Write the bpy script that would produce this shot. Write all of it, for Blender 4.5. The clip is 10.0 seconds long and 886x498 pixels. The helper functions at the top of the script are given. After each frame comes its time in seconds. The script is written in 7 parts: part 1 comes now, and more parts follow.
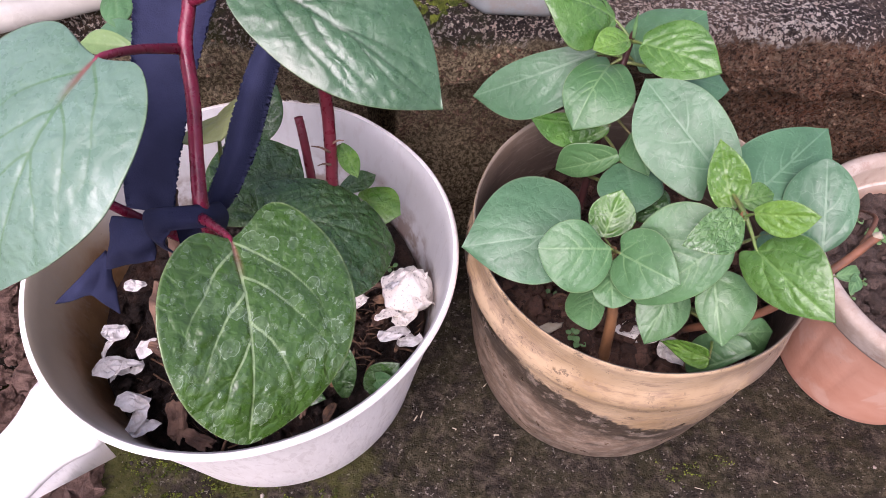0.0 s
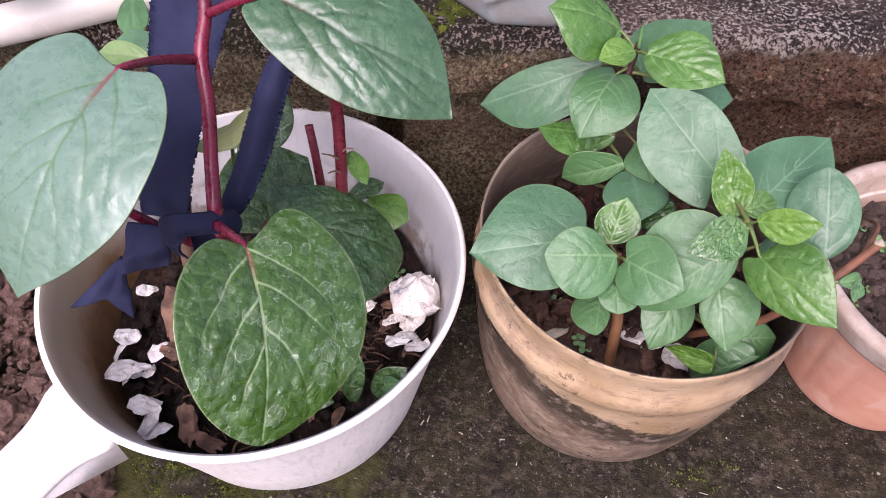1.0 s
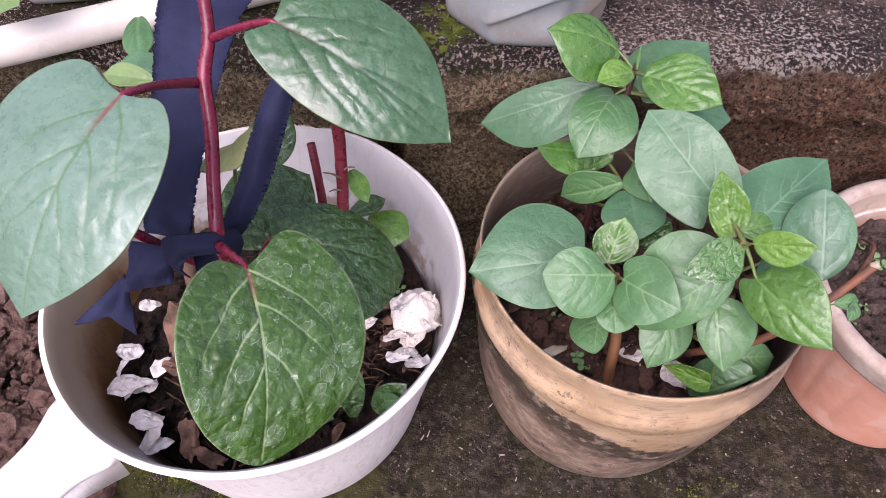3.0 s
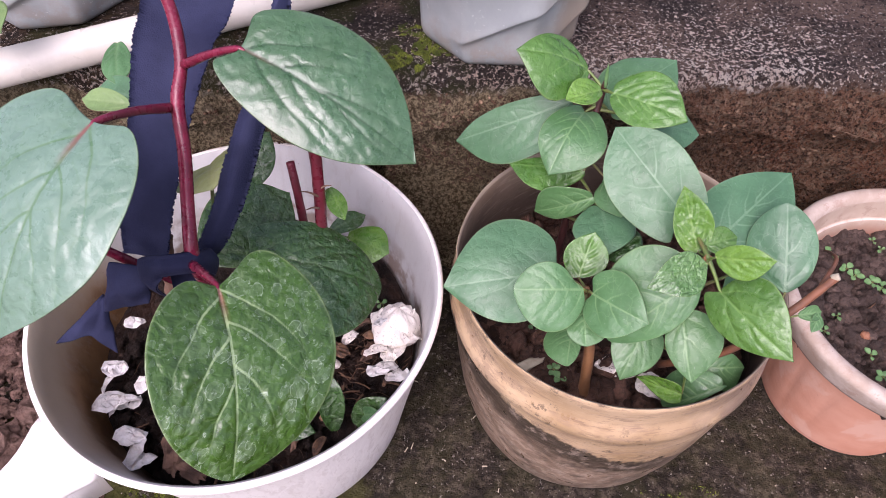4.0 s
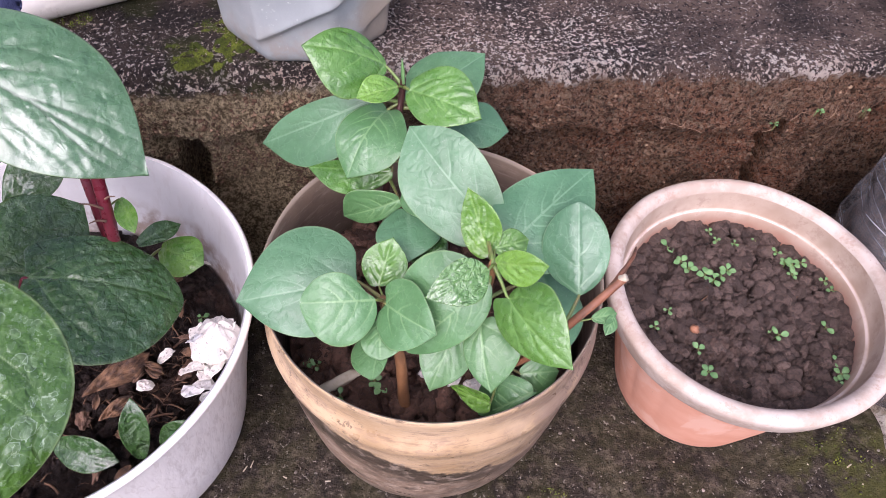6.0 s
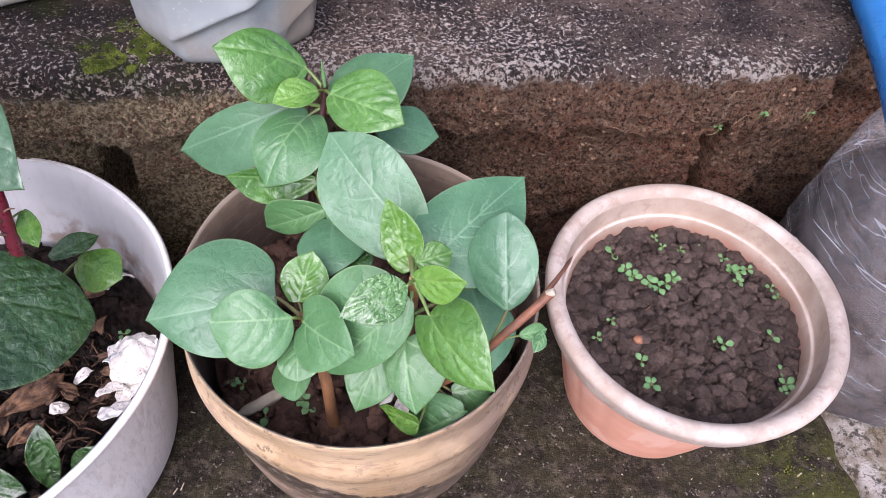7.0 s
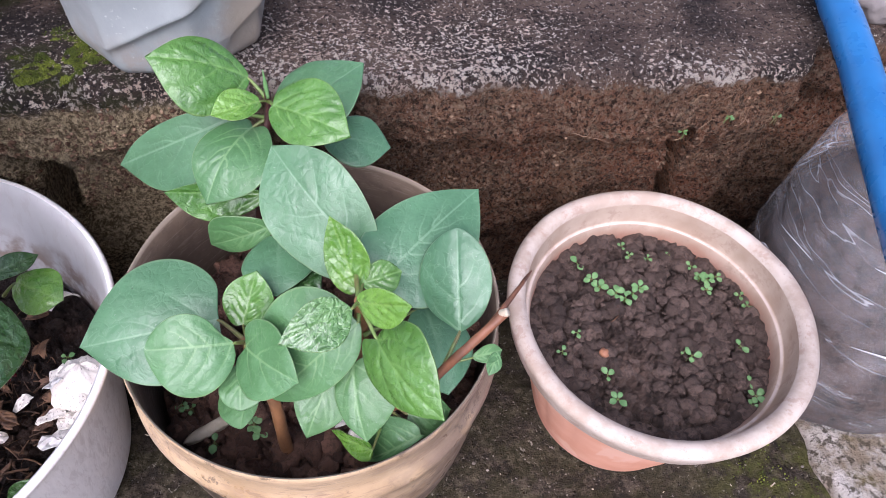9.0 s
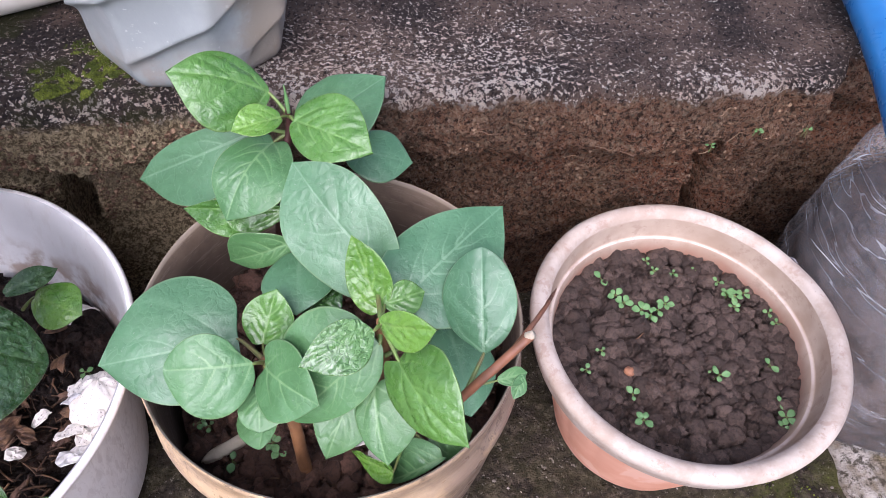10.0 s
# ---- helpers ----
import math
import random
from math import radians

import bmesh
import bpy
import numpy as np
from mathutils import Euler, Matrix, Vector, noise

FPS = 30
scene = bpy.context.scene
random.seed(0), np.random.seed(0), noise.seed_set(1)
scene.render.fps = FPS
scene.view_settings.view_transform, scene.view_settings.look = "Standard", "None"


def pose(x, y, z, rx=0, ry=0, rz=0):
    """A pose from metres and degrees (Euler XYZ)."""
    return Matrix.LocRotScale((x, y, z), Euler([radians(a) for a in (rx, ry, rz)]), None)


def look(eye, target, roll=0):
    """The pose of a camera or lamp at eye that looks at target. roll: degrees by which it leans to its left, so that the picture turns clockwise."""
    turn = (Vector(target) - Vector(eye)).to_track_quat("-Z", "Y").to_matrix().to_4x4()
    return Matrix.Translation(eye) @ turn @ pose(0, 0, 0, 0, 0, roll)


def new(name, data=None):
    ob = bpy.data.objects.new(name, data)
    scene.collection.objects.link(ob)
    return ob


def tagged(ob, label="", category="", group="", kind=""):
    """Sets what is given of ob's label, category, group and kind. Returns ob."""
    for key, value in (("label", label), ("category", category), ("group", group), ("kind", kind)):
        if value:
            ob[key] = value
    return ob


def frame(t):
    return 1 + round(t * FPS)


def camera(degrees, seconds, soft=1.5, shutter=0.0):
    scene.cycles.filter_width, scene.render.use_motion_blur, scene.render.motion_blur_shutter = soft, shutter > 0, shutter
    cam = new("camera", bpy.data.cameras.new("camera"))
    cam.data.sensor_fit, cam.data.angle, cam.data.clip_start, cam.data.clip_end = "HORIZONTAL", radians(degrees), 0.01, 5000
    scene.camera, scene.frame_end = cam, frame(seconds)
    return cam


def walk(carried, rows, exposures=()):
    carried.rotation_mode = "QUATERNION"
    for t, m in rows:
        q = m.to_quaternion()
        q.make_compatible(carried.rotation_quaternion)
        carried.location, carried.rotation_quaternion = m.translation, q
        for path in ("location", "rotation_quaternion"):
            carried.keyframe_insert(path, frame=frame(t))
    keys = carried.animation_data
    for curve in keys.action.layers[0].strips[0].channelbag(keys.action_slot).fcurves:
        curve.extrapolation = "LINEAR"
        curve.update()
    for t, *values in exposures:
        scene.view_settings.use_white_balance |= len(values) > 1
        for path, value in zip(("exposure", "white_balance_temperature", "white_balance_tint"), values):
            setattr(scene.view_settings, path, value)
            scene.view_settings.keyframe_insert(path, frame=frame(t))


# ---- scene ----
cam = camera(64.0, 10.0, soft=0.5)
# seconds, place, turn
PATH = [
    (0.0, -0.0027, 0.0073, 0.7331, 35.31, -0.89, 0.73),
    (0.5, -0.0030, 0.0043, 0.7387, 35.78, -0.73, 0.75),
    (1.0, -0.0058, 0.0019, 0.7407, 35.80, -0.71, 1.05),
    (1.5, -0.0048, 0.0040, 0.7424, 36.12, -0.75, 0.95),
    (2.0, -0.0100, 0.0059, 0.7474, 36.49, -0.62, 1.19),
    (3.5, 0.0070, 0.0054, 0.7538, 36.40, -0.50, 1.43),
    (4.0, 0.0194, 0.0035, 0.7631, 37.18, -0.12, 0.95),
    (4.5, 0.0320, 0.0027, 0.7615, 37.11, 0.01, 0.91),
    (5.0, 0.0542, 0.0107, 0.7529, 36.69, -0.23, 0.08),
    (5.5, 0.0918, 0.0214, 0.7527, 36.96, -0.72, -1.46),
    (6.0, 0.1381, 0.0316, 0.7468, 36.58, -2.29, -3.35),
    (6.2, 0.1552, 0.0370, 0.7408, 36.70, -2.71, -4.05),
    (7.5, 0.1832, 0.0585, 0.7298, 36.52, -3.73, -5.23),
    (8.0, 0.1971, 0.0621, 0.7259, 36.48, -3.95, -5.87),
    (8.5, 0.2023, 0.0698, 0.7235, 36.66, -4.30, -6.34),
    (9.0, 0.2026, 0.0747, 0.7213, 36.70, -4.07, -6.52),
    (9.5, 0.2060, 0.0797, 0.7156, 36.28, -4.04, -6.54),
    (10.0, 0.1991, 0.0892, 0.7182, 36.98, -3.21, -5.59),
]
walk(cam, [(row[0], pose(*row[1:])) for row in PATH], exposures=((0.0, 1.00, 6240, 34), (4.4, 1.02, 6240, 34), (5.0, 1.17, 6190, 33), (6.0, 1.28, 6060, 32), (7.5, 1.23, 5870, 25), (10.0, 1.22, 5850, 25)))

# ---- light ----
SUN_UP, SUN_TURN = 53.0, 200.0
world = bpy.data.worlds.new("overcast_sky")
scene.world = world
world.use_nodes = True
wt = world.node_tree
wt.nodes.clear()
sky = wt.nodes.new("ShaderNodeTexSky")
sky.sky_type = "NISHITA"
sky.sun_disc = False
sky.sun_elevation = radians(SUN_UP)
sky.sun_rotation = radians(SUN_TURN)
sky.air_density = 1.0
sky.dust_density = 4.0
sky.ozone_density = 1.0
soften = wt.nodes.new("ShaderNodeHueSaturation")
soften.inputs["Saturation"].default_value = 0.7
back = wt.nodes.new("ShaderNodeBackground")
back.inputs["Strength"].default_value = 0.106
wout = wt.nodes.new("ShaderNodeOutputWorld")
wt.links.new(sky.outputs["Color"], soften.inputs["Color"])
wt.links.new(soften.outputs["Color"], back.inputs["Color"])
wt.links.new(back.outputs["Background"], wout.inputs["Surface"])
sun_data = bpy.data.lights.new("sun", "SUN")
sun_data.energy = 1.5
sun_data.angle = radians(55)
sun_data.color = (1.0, 0.98, 0.96)
sun = new("sun", sun_data)
a, e = radians(SUN_TURN), radians(SUN_UP)
sun.matrix_world = look((math.sin(a) * math.cos(e) * 10, math.cos(a) * math.cos(e) * 10, math.sin(e) * 10), (0.2, 0.4, 0.2))


# ---- materials ----
class Mat:
    """A node material with short ways to make its nodes."""

    def __init__(self, name, rough=0.6, spec=0.5, metal=0.0):
        self.m = bpy.data.materials.new(name)
        self.m.use_nodes = True
        self.t = self.m.node_tree
        self.t.nodes.clear()
        self.out = self.t.nodes.new("ShaderNodeOutputMaterial")
        self.b = self.t.nodes.new("ShaderNodeBsdfPrincipled")
        self.set("Roughness", rough)
        self.set("Specular IOR Level", spec)
        self.set("Metallic", metal)
        self.t.links.new(self.b.outputs[0], self.out.inputs["Surface"])
        tc = self.t.nodes.new("ShaderNodeTexCoord")
        self.obj, self.uv = tc.outputs["Object"], tc.outputs["UV"]
        self.pos = self.t.nodes.new("ShaderNodeNewGeometry").outputs["Position"]

    def put(self, socket, v):
        if isinstance(v, bpy.types.NodeSocket):
            self.t.links.new(v, socket)
        elif isinstance(v, tuple) and len(v) == 3 and socket.type == "RGBA":
            socket.default_value = (*v, 1)
        else:
            socket.default_value = v

    def set(self, key, v):
        self.put(self.b.inputs[key], v)

    def noise(self, scale, detail=4.0, rough=0.55, vec=None, color=False, distort=0.0):
        n = self.t.nodes.new("ShaderNodeTexNoise")
        self.put(n.inputs["Vector"], vec or self.pos)
        for k, v in (("Scale", scale), ("Detail", detail), ("Roughness", rough), ("Distortion", distort)):
            n.inputs[k].default_value = v
        return n.outputs["Color" if color else "Fac"]

    def voronoi(self, scale, feature="F1", out="Distance", vec=None, random_=1.0):
        n = self.t.nodes.new("ShaderNodeTexVoronoi")
        n.feature = feature
        self.put(n.inputs["Vector"], vec or self.pos)
        n.inputs["Scale"].default_value = scale
        n.inputs["Randomness"].default_value = random_
        return n.outputs[out]

    def math(self, op, x, y=0.0, clamp=False):
        n = self.t.nodes.new("ShaderNodeMath")
        n.operation, n.use_clamp = op, clamp
        self.put(n.inputs[0], x)
        self.put(n.inputs[1], y)
        return n.outputs[0]

    def range(self, x, lo, hi, to_lo=0.0, to_hi=1.0):
        n = self.t.nodes.new("ShaderNodeMapRange")
        n.interpolation_type = "SMOOTHSTEP"
        self.put(n.inputs["Value"], x)
        for k, v in (("From Min", lo), ("From Max", hi), ("To Min", to_lo), ("To Max", to_hi)):
            self.put(n.inputs[k], v)
        return n.outputs["Result"]

    def mix(self, f, x, y, kind="MIX"):
        n = self.t.nodes.new("ShaderNodeMix")
        n.data_type, n.blend_type = "RGBA", kind
        self.put(n.inputs["Factor"], f)
        self.put(n.inputs[6], x)
        self.put(n.inputs[7], y)
        return n.outputs[2]

    def xyz(self, vec=None):
        n = self.t.nodes.new("ShaderNodeSeparateXYZ")
        self.put(n.inputs[0], vec or self.pos)
        return n.outputs

    def scaled(self, s, vec=None):
        n = self.t.nodes.new("ShaderNodeMapping")
        self.put(n.inputs["Vector"], vec or self.pos)
        n.inputs["Scale"].default_value = s
        return n.outputs[0]

    def added(self, vec, x):
        n = self.t.nodes.new("ShaderNodeVectorMath")
        n.operation = "ADD"
        self.put(n.inputs[0], vec)
        if isinstance(x, float):
            x = (x, x, x)
        self.put(n.inputs[1], x)
        return n.outputs[0]

    def random(self):
        return self.t.nodes.new("ShaderNodeObjectInfo").outputs["Random"]

    def island(self):
        return self.t.nodes.new("ShaderNodeNewGeometry").outputs["Random Per Island"]

    def bump(self, height, strength=0.5, distance=0.002, normal=None):
        n = self.t.nodes.new("ShaderNodeBump")
        n.inputs["Strength"].default_value = strength
        n.inputs["Distance"].default_value = distance
        self.put(n.inputs["Height"], height)
        if normal:
            self.put(n.inputs["Normal"], normal)
        self.set("Normal", n.outputs[0])
        return n.outputs[0]

    def translucent(self, colour, amount):
        tr = self.t.nodes.new("ShaderNodeBsdfTranslucent")
        self.put(tr.inputs["Color"], colour)
        mx = self.t.nodes.new("ShaderNodeMixShader")
        mx.inputs[0].default_value = amount
        self.t.links.new(self.b.outputs[0], mx.inputs[1])
        self.t.links.new(tr.outputs[0], mx.inputs[2])
        self.t.links.new(mx.outputs[0], self.out.inputs["Surface"])


def leaf_material(name, col, dark, vein, rough=0.32, vein_mix=0.5, spots=0.0, cell=110.0, coat=0.3, spec=0.5, net=0.3, blush=0.0, fine=0.0005, light=0.12, relief=0.35):
    """A living leaf: its veins come with the mesh; fine netting, blotches and wear between them."""
    m = Mat(name, rough, spec)
    lines = m.t.nodes.new("ShaderNodeAttribute")
    lines.attribute_name = "vein"
    lines = m.range(lines.outputs["Fac"], 0.22, 0.66)
    own = m.math("MULTIPLY", m.random(), 23.0)
    u, v = m.xyz(m.uv)[0], m.xyz(m.uv)[1]
    across = m.math("ABSOLUTE", m.math("SUBTRACT", m.math("MULTIPLY", v, 2.0), 1.0))
    warped = m.added(m.pos, m.math("MULTIPLY", m.noise(60, 2), 0.012))
    cells = m.voronoi(cell, "DISTANCE_TO_EDGE", vec=warped)
    small = m.voronoi(cell * 2.7, "DISTANCE_TO_EDGE", vec=warped)
    netting = m.math("MULTIPLY", m.range(cells, 0.0, 0.06, 1.0, 0.0), m.range(m.noise(70, 2), 0.42, 0.6))
    blot = m.range(m.noise(30, 4, 0.6, vec=m.added(m.pos, own)), 0.34, 0.66)
    base = m.mix(blot, dark, col)
    base = m.mix(m.math("MULTIPLY", m.range(m.noise(380, 3, 0.6), 0.42, 0.62), 0.22), base, dark)
    tint = m.mix(m.math("MULTIPLY", m.random(), 0.25), base, m.mix(0.5, base, (0.16, 0.27, 0.06)))
    colour = m.mix(m.math("MULTIPLY", netting, net * vein_mix), tint, vein)
    colour = m.mix(m.math("MULTIPLY", lines, vein_mix), colour, vein)
    if blush:
        red = m.math("MULTIPLY", m.range(across, 0.01, 0.07, 1.0, 0.0), m.range(u, 0.04, 0.26, 1.0, 0.0))
        colour = m.mix(m.math("MULTIPLY", red, blush), colour, (0.24, 0.035, 0.045))
    edge = m.range(across, 0.96, 0.995)
    colour = m.mix(m.math("MULTIPLY", edge, 0.40), colour, m.mix(0.5, vein, (0.30, 0.36, 0.16)))
    if spots:
        for scale, big, seed in ((75.0, 0.62, 0.0), (120.0, 0.56, 3.3), (170.0, 0.56, 7.1)):
            place = m.added(m.added(m.pos, seed), m.math("MULTIPLY", m.noise(150, 3, 0.6), 0.011))
            dist = m.voronoi(scale, vec=place)
            size = m.math("MULTIPLY", m.xyz(m.voronoi(scale, out="Color", vec=place))[0], big)
            shape = m.math("SUBTRACT", dist, m.math("SUBTRACT", size, 0.11))
            ring = m.range(m.math("ABSOLUTE", shape), 0.0, 0.030, 1.0, 0.0)
            ring = m.math("MULTIPLY", ring, m.range(m.noise(90, 3), 0.38, 0.56, 0.1, 1.0))
            inner = m.range(shape, -0.02, 0.02, 1.0, 0.0)
            film = m.math("MAXIMUM", m.math("MULTIPLY", ring, 0.80), m.math("MULTIPLY", inner, 0.10))
            colour = m.mix(m.math("MULTIPLY", film, spots), colour, (0.38, 0.50, 0.34))
    dust = m.range(m.noise(420, 3, 0.7), 0.64, 0.72)
    colour = m.mix(m.math("MULTIPLY", dust, 0.22), colour, (0.45, 0.50, 0.40))
    speck = m.math("MULTIPLY", m.range(m.voronoi(150), 0.0, 0.13, 1.0, 0.0), m.range(m.noise(55, 2), 0.64, 0.70))
    colour = m.mix(m.math("MULTIPLY", speck, 0.8), colour, (0.03, 0.035, 0.02))
    m.set("Base Color", colour)
    m.set("Roughness", m.range(m.noise(90, 4, 0.65), 0.32, 0.68, max(rough - 0.12, 0.08), rough + 0.14))
    h = m.math("ADD", m.math("MULTIPLY", m.range(cells, 0.0, 0.32), fine * relief), m.math("MULTIPLY", m.range(small, 0.0, 0.3), fine * relief * 0.3))
    h = m.math("ADD", h, m.math("MULTIPLY", m.noise(75, 3, 0.5), fine * 0.8))
    h = m.math("ADD", h, m.math("MULTIPLY", m.noise(420, 4, 0.65), fine * 0.45))
    m.bump(h, 1.0, 1.0)
    m.set("Coat Weight", coat)
    m.set("Coat Roughness", max(rough - 0.12, 0.10))
    m.translucent(m.mix(0.5, colour, (0.14, 0.24, 0.02)), light)
    return m.m


LEAF_BLUE = leaf_material("blue_green_leaf", (0.082, 0.208, 0.106), (0.055, 0.155, 0.076), (0.21, 0.36, 0.21), 0.41, 0.50, cell=150, coat=0.18, spec=0.5, net=0.45, fine=0.00045, relief=0.35)
LEAF_MID = leaf_material("mid_green_leaf", (0.094, 0.226, 0.088), (0.062, 0.167, 0.057), (0.23, 0.39, 0.17), 0.40, 0.48, cell=150, coat=0.18, spec=0.5, net=0.45, fine=0.00045, relief=0.35)
LEAF_LIGHT = leaf_material("light_green_leaf", (0.090, 0.225, 0.042), (0.052, 0.155, 0.025), (0.21, 0.38, 0.11), 0.29, 0.40, cell=110, coat=0.35, fine=0.0006, relief=0.6)
LEAF_YOUNG = leaf_material("young_leaf", (0.140, 0.305, 0.042), (0.075, 0.200, 0.025), (0.28, 0.44, 0.12), 0.27, 0.28, cell=120, coat=0.40, fine=0.0007, relief=0.6)
LEAF_VINE = leaf_material("vine_leaf", (0.038, 0.116, 0.011), (0.022, 0.078, 0.006), (0.31, 0.44, 0.20), 0.25, 0.90, 0.9, 60, 0.75, 0.55, 0.16, 0.8, 0.0008, relief=1.0)
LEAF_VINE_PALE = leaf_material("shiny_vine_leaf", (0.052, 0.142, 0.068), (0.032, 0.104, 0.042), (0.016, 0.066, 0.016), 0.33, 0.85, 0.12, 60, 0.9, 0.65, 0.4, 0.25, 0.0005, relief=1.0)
# waxy leaf facing the sky: the sky's sheen is put into its pale base colour
LEAF_SKY_SHEEN = leaf_material("sky_sheen_vine_leaf", (0.170, 0.290, 0.215), (0.130, 0.240, 0.165), (0.09, 0.20, 0.08), 0.32, 0.85, 0.10, 50, 0.7, 0.6, 0.3, 0.8, 0.0005, relief=0.8)
LEAF_DARK = leaf_material("dark_leaf", (0.046, 0.124, 0.030), (0.024, 0.080, 0.016), (0.12, 0.22, 0.08), 0.28, 0.6, 0.5, 80, 0.75, fine=0.0012, relief=0.9)
LEAF_GLOSS = leaf_material("glossy_young_leaf", (0.115, 0.255, 0.074), (0.070, 0.185, 0.046), (0.22, 0.38, 0.12), 0.18, 0.15, cell=150, coat=0.8, spec=0.7, fine=0.0009, relief=1.2)
LEAF_PALE = leaf_material("pale_green_leaf", (0.21, 0.33, 0.12), (0.15, 0.26, 0.08), (0.30, 0.40, 0.18), 0.42, 0.4, coat=0.1)
LEAF_YELLOW = leaf_material("yellowing_leaf", (0.56, 0.60, 0.26), (0.44, 0.48, 0.18), (0.25, 0.24, 0.09), 0.45, 0.5, coat=0.0)


def stem_material(name, col, other, rough=0.35):
    m = Mat(name, rough)
    n = m.noise(60, 5, vec=m.scaled((1, 1, 0.25)))
    m.set("Base Color", m.mix(m.range(n, 0.35, 0.68), col, other))
    m.set("Roughness", m.range(m.noise(140, 3), 0.3, 0.7, rough - 0.08, rough + 0.15))
    m.bump(m.noise(260, 4, vec=m.scaled((1, 1, 0.2))), 0.4, 0.001)
    return m.m


STEM_RED = stem_material("red_stem", (0.225, 0.018, 0.046), (0.14, 0.013, 0.030), 0.26)
STEM_DARK_RED = stem_material("dark_red_stem", (0.17, 0.016, 0.030), (0.10, 0.012, 0.018), 0.3)
STEM_GREEN = stem_material("green_stem", (0.13, 0.21, 0.05), (0.16, 0.13, 0.05))
STEM_BROWN = stem_material("brown_stem", (0.31, 0.150, 0.065), (0.16, 0.080, 0.036), 0.5)
# for the stem deep in the bucket: its shade is put into a darker colour
STEM_SHADE = stem_material("shaded_brown_stem", (0.065, 0.020, 0.018), (0.035, 0.014, 0.010), 0.45)
STEM_CUT = stem_material("red_brown_twig", (0.22, 0.088, 0.042), (0.11, 0.050, 0.028), 0.55)
BARK = stem_material("bark", (0.24, 0.140, 0.092), (0.09, 0.050, 0.034), 0.85)


def soil_material(name, col, dark, warm):
    m = Mat(name, 0.9, 0.28)
    n = m.range(m.noise(90, 6, 0.65), 0.3, 0.7)
    c = m.mix(n, dark, col)
    c = m.mix(m.math("MULTIPLY", m.range(m.noise(22, 3), 0.5, 0.72), 0.6), c, warm)
    grit = m.range(m.voronoi(330), 0.0, 0.22, 1.0, 0.0)
    pick = m.range(m.noise(75, 2), 0.55, 0.65)
    c = m.mix(m.math("MULTIPLY", m.math("MULTIPLY", grit, pick), 0.4), c, (0.22, 0.17, 0.13))
    m.set("Base Color", c)
    m.set("Roughness", m.range(m.noise(45, 3), 0.3, 0.7, 0.50, 0.90))
    m.bump(m.math("ADD", m.noise(420, 6, 0.75), m.noise(120, 4)), 1.0, 0.006)
    return m.m


SOIL = soil_material("dark_soil", (0.120, 0.080, 0.063), (0.024, 0.016, 0.012), (0.165, 0.108, 0.082))
SOIL_DARK = soil_material("moist_black_soil", (0.058, 0.038, 0.030), (0.014, 0.009, 0.007), (0.13, 0.066, 0.044))
SOIL_RED = soil_material("reddish_soil", (0.20, 0.112, 0.082), (0.062, 0.034, 0.025), (0.27, 0.145, 0.10))
SOIL_HEAP = soil_material("brown_clods", (0.29, 0.180, 0.140), (0.105, 0.058, 0.043), (0.38, 0.26, 0.21))


def crumb_material(name, low, high):
    m = Mat(name, 0.62, 0.35)
    c = m.mix(m.island(), low, high)
    c = m.mix(m.math("MULTIPLY", m.range(m.noise(260, 5, 0.7), 0.45, 0.65), 0.6), c, (0.030, 0.021, 0.017))
    m.set("Base Color", c)
    m.bump(m.noise(500, 5, 0.7), 1.0, 0.004)
    return m.m


CRUMB = crumb_material("soil_crumb", (0.060, 0.040, 0.031), (0.160, 0.110, 0.087))
CRUMB_RED = crumb_material("red_soil_crumb", (0.055, 0.027, 0.018), (0.24, 0.128, 0.085))


def ground_material():
    m = Mat("worn_dark_concrete", 0.85, 0.15)
    p = m.xyz()
    base = m.mix(m.range(m.noise(9, 5), 0.32, 0.68), (0.021, 0.016, 0.011), (0.044, 0.034, 0.025))
    base = m.mix(m.range(m.noise(75, 6, 0.7), 0.45, 0.64), base, (0.094, 0.074, 0.054))
    base = m.mix(m.math("MULTIPLY", m.range(m.noise(190, 5, 0.78), 0.53, 0.60), 0.85), base, (0.011, 0.009, 0.007))
    base = m.mix(m.math("MULTIPLY", m.range(m.noise(45, 6, 0.75), 0.52, 0.62), 0.6), base, (0.017, 0.014, 0.011))
    pale = m.math("MULTIPLY", m.range(m.noise(240, 4, 0.65), 0.60, 0.65), m.range(m.noise(30, 3), 0.42, 0.56))
    base = m.mix(m.math("MULTIPLY", pale, 0.75), base, (0.30, 0.27, 0.23))
    left = m.math("MULTIPLY", m.range(p[0], 0.0, -0.12), m.range(m.math("ADD", p[0], m.math("MULTIPLY", m.noise(4, 4), 0.5)), -0.75, -0.35))
    right = m.math("MULTIPLY", m.math("MULTIPLY", m.range(p[0], 0.5, 0.62), m.range(p[0], 1.3, 0.9)), m.range(p[1], 0.36, 0.28))
    damp = m.math("MAXIMUM", m.math("MAXIMUM", left, right), 0.22)
    moss = m.math("MULTIPLY", m.range(m.noise(26, 6, 0.7), 0.42, 0.57), damp)
    base = m.mix(m.math("MULTIPLY", moss, 0.85), base, m.mix(m.noise(150, 3), (0.035, 0.045, 0.010), (0.11, 0.10, 0.028)))
    m.set("Base Color", base)
    m.set("Roughness", m.range(m.noise(40, 4), 0.3, 0.7, 0.6, 0.9))
    h = m.math("ADD", m.noise(330, 6, 0.7), m.math("MULTIPLY", m.noise(70, 4), 1.4))
    m.bump(m.math("SUBTRACT", h, m.math("MULTIPLY", m.range(m.noise(120, 2), 0.62, 0.7), 0.9)), 1.0, 0.0035)
    return m.m


